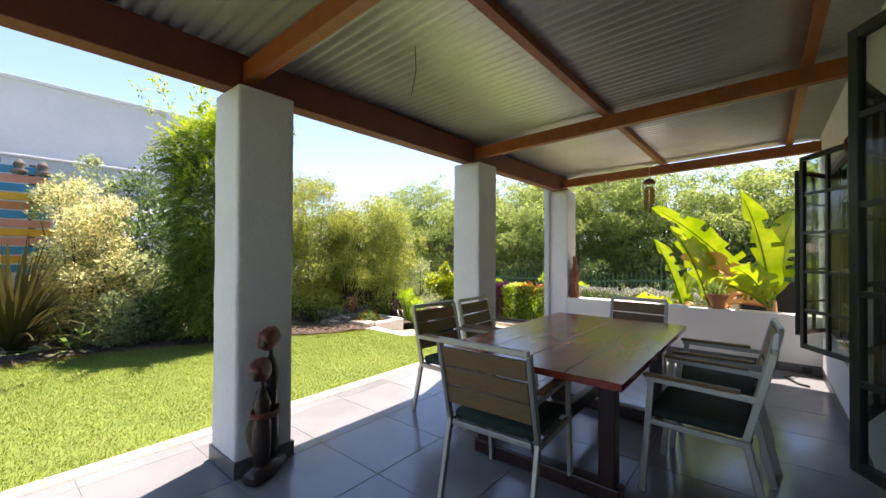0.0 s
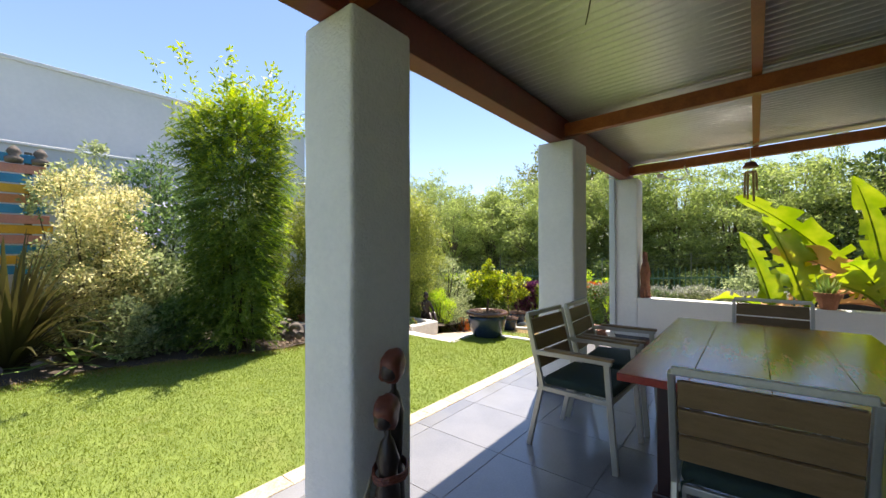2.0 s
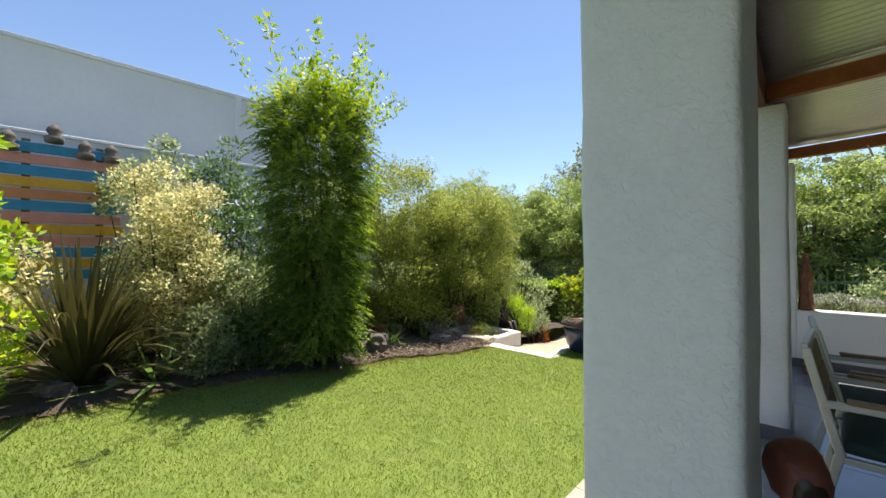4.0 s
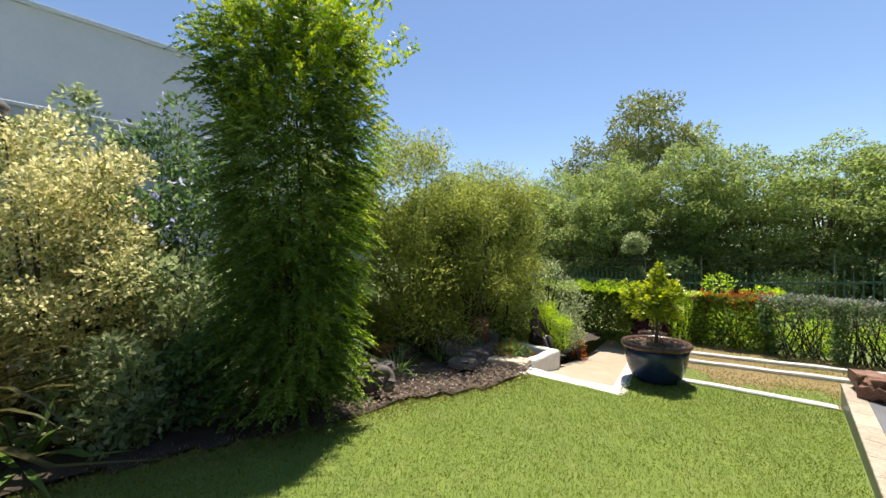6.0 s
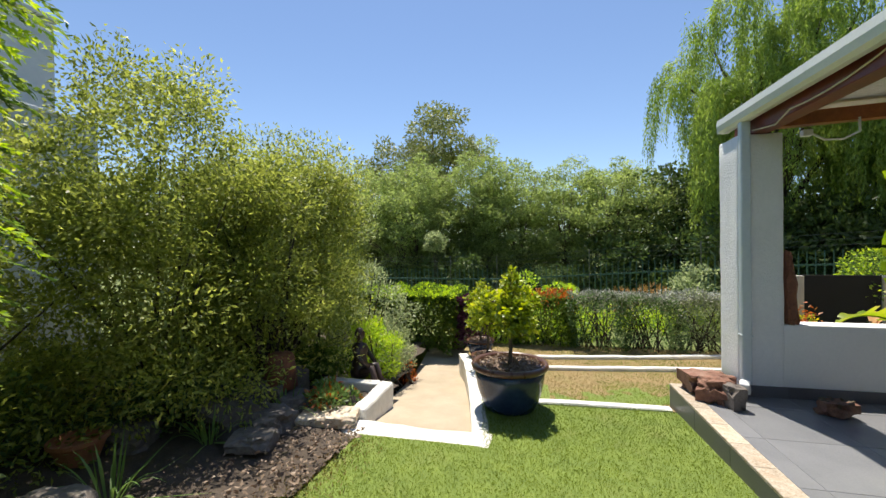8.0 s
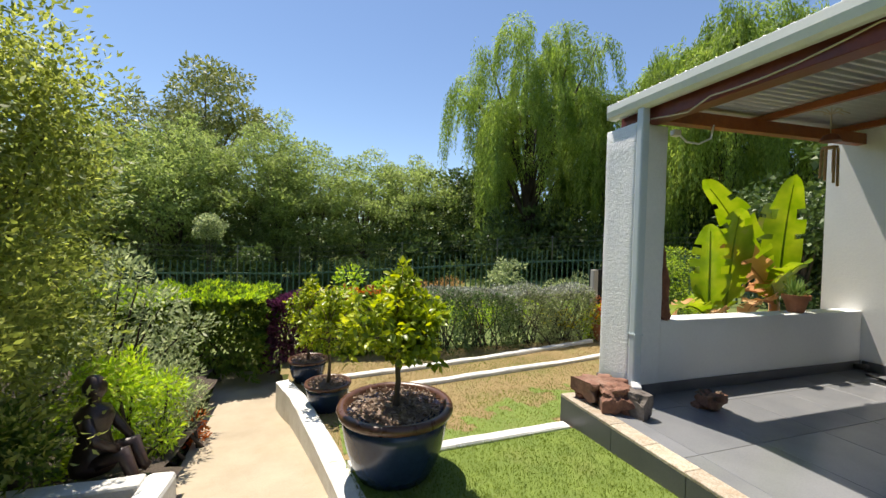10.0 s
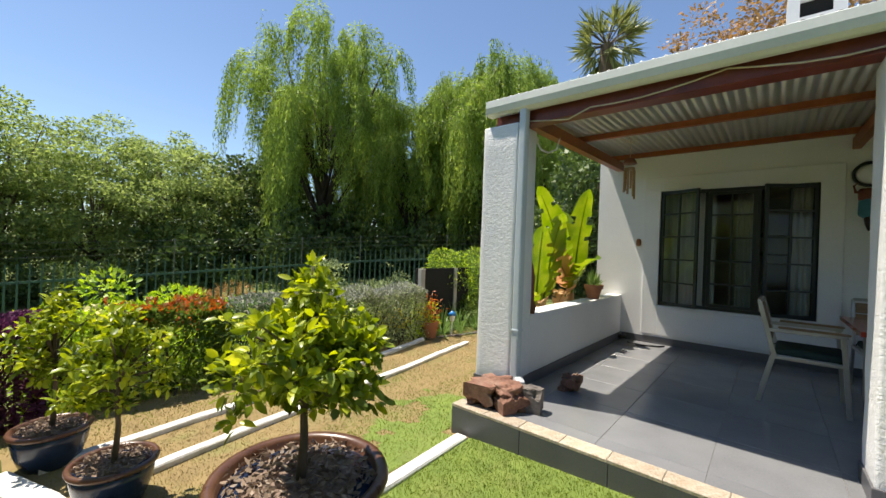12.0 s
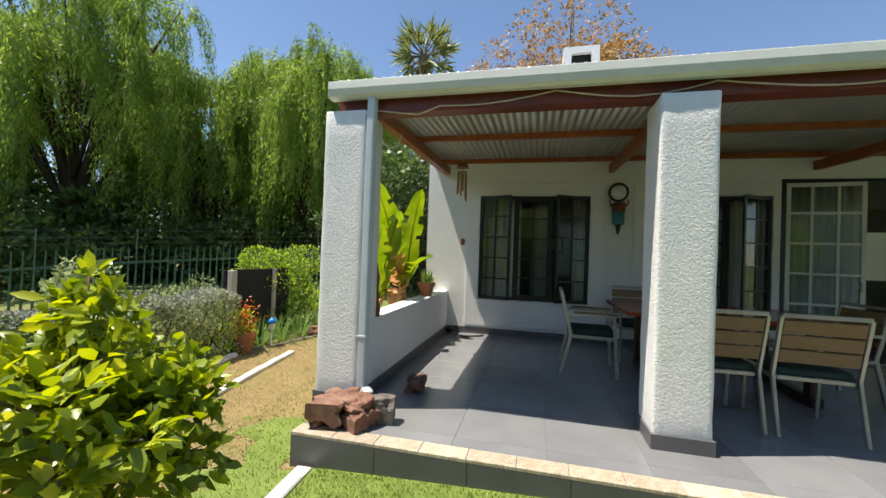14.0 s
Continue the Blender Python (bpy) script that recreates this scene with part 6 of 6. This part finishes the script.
FL = "dark green steel palisade fence with electric wires above"
fence_run((-17, 16.6), (-6.0, 16.0), -1.25, -1.25, FL)
fence_run((-6.0, 16.0), (2.0, 14.6), -1.25, -0.7, FL)
fence_run((2.0, 14.6), (6.5, 12.2), -0.7, -0.4, FL)
fence_run((6.5, 12.2), (14.0, 9.0), -0.4, -0.25, FL)

for k in range(26):
    x, y = rng.uniform(-13, 5), rng.uniform(10.6, 14.2)
    if k == 0:
        weed = shrub("weed_tuft", (x, y, gz(x, y) - 0.05), 0.9, 0.9, 0.55, "yellow-green weed tuft on the rough ground", "weed", "lime", 16, 900, (0.1, 0.03), 0.18, up=0.8, group="weed tufts", n_stems=4)
    else:
        copy_thing(weed, pose(x, y, gz(x, y) - 0.05, 0, 0, k * 77) @ Matrix.Scale(rng.uniform(0.6, 1.3), 4))
# woodland
rng = np.random.default_rng(11)
w1 = tree("woodland_tree", (-13, 29, -2), 3.0, 0.16, 5.0, 10.2, "slender bright green woodland tree beyond the fence", "wood", 115, 14500, (0.19, 0.092), 0.62, low=0.8, group="woodland trees")
w2 = tree("woodland_tree", (-8, 31, -2), 3.0, 0.16, 5.5, 11.4, "slender bright green woodland tree beyond the fence", "wood", 115, 14500, (0.19, 0.092), 0.66, low=0.6, group="woodland trees")
w3 = tree("woodland_tree", (-18, 31, -2), 3.0, 0.18, 6.0, 10, "broad woodland tree beyond the fence", "wood", 100, 13500, (0.2, 0.1), 0.72, low=0.6, group="woodland trees")
spots = []
for k in range(30):
    x = -34 + k * 1.55 + rng.uniform(-0.7, 0.7)
    y = 29.5 + rng.uniform(-1.5, 6.0)
    spots.append((x, y))
for k, (x, y) in enumerate(spots):
    if x > 4.5:
        continue
    src = (w1, w2, w1, w3, w2)[k % 5]
    hs = rng.uniform(0.8, 0.99)
    copy_thing(src, pose(x, y, -2.2, 0, 0, rng.uniform(0, 360)) @ Matrix.Diagonal((rng.uniform(0.85, 1.15), rng.uniform(0.85, 1.15), hs, 1)))
u1 = shrub("undergrowth_bush", (-10, 26.5, -2), 4.5, 3.0, 3.2, "leafy undergrowth at the wood's edge", "bush", "wood_shaded", 60, 4800, (0.22, 0.11), 0.5, group="undergrowth", n_stems=6)
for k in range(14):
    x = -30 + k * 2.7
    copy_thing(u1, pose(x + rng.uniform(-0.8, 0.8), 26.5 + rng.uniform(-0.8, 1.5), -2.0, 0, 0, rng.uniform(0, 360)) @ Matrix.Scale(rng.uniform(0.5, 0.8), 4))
shrub("pale_bush", (-10.45, 24.8, -1.9), 1.0, 1.0, 4.2, "small pale round-headed bush in front of the wood", "bush", "greygreen", 30, 2600, (0.12, 0.07), 0.3, low=3.1)
shrub("dry_bush", (-0.3, 19.6, gz(-0.3, 19.6) - 0.1), 2.6, 1.2, 1.1, "sunlit patch of dry russet grass under the willow", "bush", "russet", 30, 2600, (0.16, 0.03), 0.3, up=0.7, n_stems=6)
# tall gum tree behind
gum = tree("gum_tree", (-16.5, 48, -2), 9.0, 0.4, 12.0, 20.0, "tall gum tree rising above the wood", "gum", 50, 8000, (0.5, 0.22), 1.7, low=9.0, group="gum trees")
copy_thing(gum, pose(-22, 52, -2, 0, 0, 80) @ Matrix.Scale(0.9, 4))
# trees to the left, far
for k, (x, y, s) in enumerate(((-24, 22, 0.75), (-28, 28, 0.9), (-21, 26, 0.85), (-32, 18, 0.8))):
    copy_thing((w3, w2)[k % 2], pose(x, y, -1.5, 0, 0, k * 70) @ Matrix.Scale(s, 4))


# weeping willows: hanging strands of narrow leaves
def willow(at, w, h, label, strands=420, leaves=46, seed=1):
    global rng
    rng = np.random.default_rng(seed)
    e = thing("willow_tree", pose(*at), label, "tree", "willow trees")
    c, r = blobs(44, (-w / 2, -w / 2, h * 0.45), (w / 2, w / 2, h * 0.97), 1.0, "broad")
    bm = bmesh.new()
    tube([(0, 0, -0.5), (0.2, 0, h * 0.2), (0, 0.2, h * 0.45), (0.3, 0, h * 0.6)], [0.45, 0.36, 0.25, 0.08], 10, bm)
    for q in c[::2]:
        s = Vector((0, 0.1, h * rng.uniform(0.2, 0.5)))
        t = Vector(q)
        tube([s, s.lerp(t, 0.5) + Vector((0, 0, 0.6)), t], [0.16, 0.1, 0.03], 6, bm)
    part("trunk", bm, M["bark_dark"], e, smooth=True)
    bunch = rng.integers(0, len(c), strands // 15)
    u = unit(rng.normal(size=(len(bunch), 3)) * np.array([1, 1, 0.6]))
    root = c[bunch] + u * r[bunch][:, None] * np.array([1.1, 1.1, 0.8])
    blen = rng.uniform(0.12, 0.44, len(bunch)) * h
    b = np.repeat(np.arange(len(bunch)), 15)
    ns = len(b)
    start = root[b] + rng.normal(size=(ns, 3)) * np.array([0.17, 0.17, 0.3])
    ln = np.minimum(blen[b] * rng.uniform(0.6, 1.15, ns), start[:, 2] - 0.8)
    t = np.repeat(np.linspace(0, 1, leaves)[None, :], ns, 0)
    out = unit(start * np.array([1, 1, 0]))
    P = start[:, None, :] + out[:, None, :] * (0.7 * np.sqrt(t))[:, :, None] + np.array([0, 0, -1.0]) * (ln[:, None] * t ** 1.3)[:, :, None]
    P = P + rng.normal(size=P.shape) * 0.05
    P = P.reshape(-1, 3)
    leaf_object("strand_curtain", P, rng.normal(size=P.shape) * 0.3 + np.array([0, 0, -1.0]), 0.24, 0.055, L["willow"], e)
    P, U = cloud(c, r * 1.15, 26000, 0.62, 0.35)
    leaf_object("crown", P, U + np.array([0, 0, -1.0]) + rng.normal(size=P.shape) * 0.4, 0.26, 0.065, L["willow"], e)
    return e


willow((7.8, 26.0, -1.5), 9.2, 17.3, "big weeping willow with long hanging strands", 2600, 36, 1)
willow((14.4, 17.6, -0.8), 7.8, 14.0, "weeping willow behind the house corner", 2300, 36, 2)
willow((12.8, 23.0, -1.0), 7.0, 12, "lower weeping willow between two larger ones", 1500, 34, 3)
willow((20.0, 17.0, -0.8), 8.0, 14.5, "weeping willow beside the house", 1200, 36, 4)
rng = np.random.default_rng(55)
# dark-leaved backing: the deep shade behind the willows is in the leaf colour
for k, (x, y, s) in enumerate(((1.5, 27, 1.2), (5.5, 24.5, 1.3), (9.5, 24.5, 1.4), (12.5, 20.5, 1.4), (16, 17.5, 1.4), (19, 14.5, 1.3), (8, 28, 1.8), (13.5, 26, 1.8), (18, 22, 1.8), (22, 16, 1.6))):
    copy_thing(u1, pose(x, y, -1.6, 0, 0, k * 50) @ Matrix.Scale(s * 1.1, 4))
dk = tree("shade_tree", (9, 33, -1.5), 3.0, 0.2, 6.5, 9.5, "tree behind the willows, shade put into its dark leaves", "wood_shaded", 60, 5000, (0.34, 0.2), 1.0, low=0.6, group="shade trees")
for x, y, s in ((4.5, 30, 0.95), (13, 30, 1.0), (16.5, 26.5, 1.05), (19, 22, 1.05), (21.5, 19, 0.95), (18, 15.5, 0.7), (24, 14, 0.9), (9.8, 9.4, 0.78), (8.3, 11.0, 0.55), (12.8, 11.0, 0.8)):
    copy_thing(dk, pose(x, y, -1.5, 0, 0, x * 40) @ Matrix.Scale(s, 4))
# russet trees and palm behind the house
rt = tree("russet_tree", (14.4, 6.8, -1), 6, 0.25, 4.6, 13.2, "thin russet-leaved tree behind the house", "russet", 75, 4600, (0.2, 0.09), 0.5, low=7, group="russet trees")
copy_thing(rt, pose(14.6, 3.4, -1, 0, 0, 60) @ Matrix.Scale(1.22, 4))
copy_thing(rt, pose(14.2, 0.4, -1, 0, 0, 120) @ Matrix.Scale(0.98, 4))
e = thing("palm_tree", pose(11.5, 10.1, -3.2) @ Matrix.Scale(1.15, 4), "palm with a ragged crown above the house roof", "palm")
part("trunk", tube([(0, 0, 0), (0.1, 0, 6), (0, 0, 11.9)], [0.35, 0.28, 0.25], 10), M["bark"], e)
for k in range(34):
    az, rise = rng.uniform(0, 2 * math.pi), rng.uniform(-0.9, 1.25)
    d = np.array([math.cos(az) * math.cos(rise), math.sin(az) * math.cos(rise), math.sin(rise)])
    n = 22
    tip = np.array([0, 0, 12.0]) + d * rng.uniform(0.5, 0.9)
    fr = leaf_object("frond", np.tile(tip, (n, 1)), d[None, :] + rng.normal(size=(n, 3)) * 0.4 + np.array([0, 0, -0.15]), 0.75, 0.075, L["gum"], e)
    part("stalk", tube([(0, 0, 11.9), tuple(tip)], 0.02, 5), M["bark"], fr)
# chimney
e = thing("chimney", pose(3.0, 3.9, 3.1), "white plastered square chimney with a dark flue opening", "chimney")
bm = wall_with_holes(-0.3, 0.3, -0.36, 0.36, 0, 2.62, [(-0.2, 0.2, 2.2, 2.48)])
part("shaft", bm, M["smooth_plaster"], e)
part("flue", box((-0.2, -0.22, 2.19), (0.2, 0.22, 2.49)), M["screen_dark"], e, "dark flue opening")


# ---------------------------------------------------------------- grass blades
rng = np.random.default_rng(77)
def blades(name, keep, lo, hi, n, length, width, mat, label):
    x = rng.uniform(lo[0], hi[0], n)
    y = rng.uniform(lo[1], hi[1], n)
    ok = keep(x, y)
    x, y = x[ok], y[ok]
    P = np.stack([x, y, ground_z(x, y) + 0.003], 1)
    ob = leaf_object(name, P, rng.normal(size=P.shape) * 0.55 + np.array([0, 0, 1.0]), length, width, L[mat])
    return tagged(ob, label, "grass", kind="stuff")


def lawn_keep(x, y):
    edge = np.interp(y, EDGE_Y, EDGE_X)
    return (x > edge + 0.03 * np.sin(y * 9)) & ((y < 4.98) | ((x > -5.15 - 0.14 * (y - 4.96)) & (y < KERB_Y - 0.05)))


blades("lawn_grass", lawn_keep, (-7.6, -3), (-3.46, 6.2), 310000, 0.021, 0.0042, "lawn", "short dense green lawn grass with yellow tips")
def terrace_green(x, y):
    g = np.sin(x * 1.7 + 1) + np.sin(y * 2.9 + x) + 1.5 * ((x > -4.0) & (y < 7.3)) + 0.9 * (x < -4.9) + rng.normal(size=x.shape) * 0.5
    return g > 0.6


blades("terrace_grass", lambda x, y: (y > KERB_Y + 0.06) & (x > -5.25 - 0.68 * (y - 5.1) / 3.5 + 0.12) & ~((x > -3.47) & (y < 6.3)) & (~terrace_green(x, y) | (rng.uniform(size=x.shape) < 0.25)), (-5.8, 5.4), (1.5, 9.2), 80000, 0.018, 0.0055, "dry", "short straw-coloured dry grass")
blades("dry_edge_grass", lambda x, y: np.abs(x - np.interp(y, EDGE_Y, EDGE_X) - 0.08) < 0.3 * rng.uniform(0, 1, x.shape) ** 2, (-7.6, -1.0), (-5.6, 4.9), 34000, 0.038, 0.007, "dry", "dry straw grass along the bed edge")
blades("terrace_green_grass", lambda x, y: (y > KERB_Y + 0.06) & (x > -5.25 - 0.68 * (y - 5.1) / 3.5 + 0.12) & ~((x > -3.47) & (y < 6.3)) & terrace_green(x, y), (-5.8, 5.4), (1.5, 9.2), 100000, 0.022, 0.005, "lawn", "green grass patches on the dry terrace")

# ---------------------------------------------------------------- floor pieces
def shared_box(name, sx, sy, sz, mat, bevel):
    bm = box((-sx / 2, -sy / 2, -sz), (sx / 2, sy / 2, 0), 0)
    bmesh.ops.bevel(bm, geom=[q for q in bm.edges if min(v.co.z for v in q.verts) > -1e-6], offset=bevel, segments=1, affect='EDGES')
    me = bpy.data.meshes.new(name)
    bm.to_mesh(me)
    bm.free()
    me.materials.append(mat)
    return me


tile_me = shared_box("tile", 0.596, 0.596, 0.012, M["tile"], 0.0015)
thin = shared_box("tile", 0.13, 0.596, 0.012, M["tile"], 0.0015)
for j in range(-6, 10):
    cy = 0.1 + 0.6 * j
    for i in range(6):
        ob = new("tile", tile_me)
        ob.parent = platform
        ob.matrix_basis = pose(-2.88 + 0.6 * i, cy, 0.0, 0, 0, 90 * ((i * 7 + j * 3) % 4))
    ob = new("tile", thin)
    ob.parent = platform
    ob.matrix_basis = pose(-3.246, cy, 0.0)
last = shared_box("tile", 0.596, 0.462, 0.012, M["tile"], 0.0015)
for i in range(6):
    ob = new("tile", last)
    ob.parent = platform
    ob.matrix_basis = pose(-2.88 + 0.6 * i, 6.035, 0.0)
last_thin = shared_box("tile", 0.13, 0.462, 0.012, M["tile"], 0.0015)
ob = new("tile", last_thin)
ob.parent = platform
ob.matrix_basis = pose(-3.246, 6.035, 0.0)
stone = shared_box("kerb_tile", 0.135, 0.297, 0.022, M["kerb_stone"], 0.004)
for j in range(-10, 21):
    ob = new("kerb_tile", stone)
    ob.parent = platform
    ob.matrix_basis = pose(KERB_X + 0.067, 0.13 + 0.3 * j, 0.004, 0, 0, 180 * (j % 2))
riser = shared_box("riser_tile", 0.3, 0.596, 0.012, M["skirting"], 0.0015)
for j in range(-5, 11):
    ob = new("riser_tile", riser)
    ob.parent = platform
    ob.matrix_basis = pose(KERB_X, 5.97 - 0.6 * (10 - j) + 0.0, -0.17, 0, -90, 0)
for j in range(3):
    ob = new("riser_tile", riser)
    ob.parent = platform
    ob.matrix_basis = pose(-3.15 + 0.6 * j, END_Y, -0.17, -90, 0, 0) @ pose(0, 0, 0, 0, 0, 90)
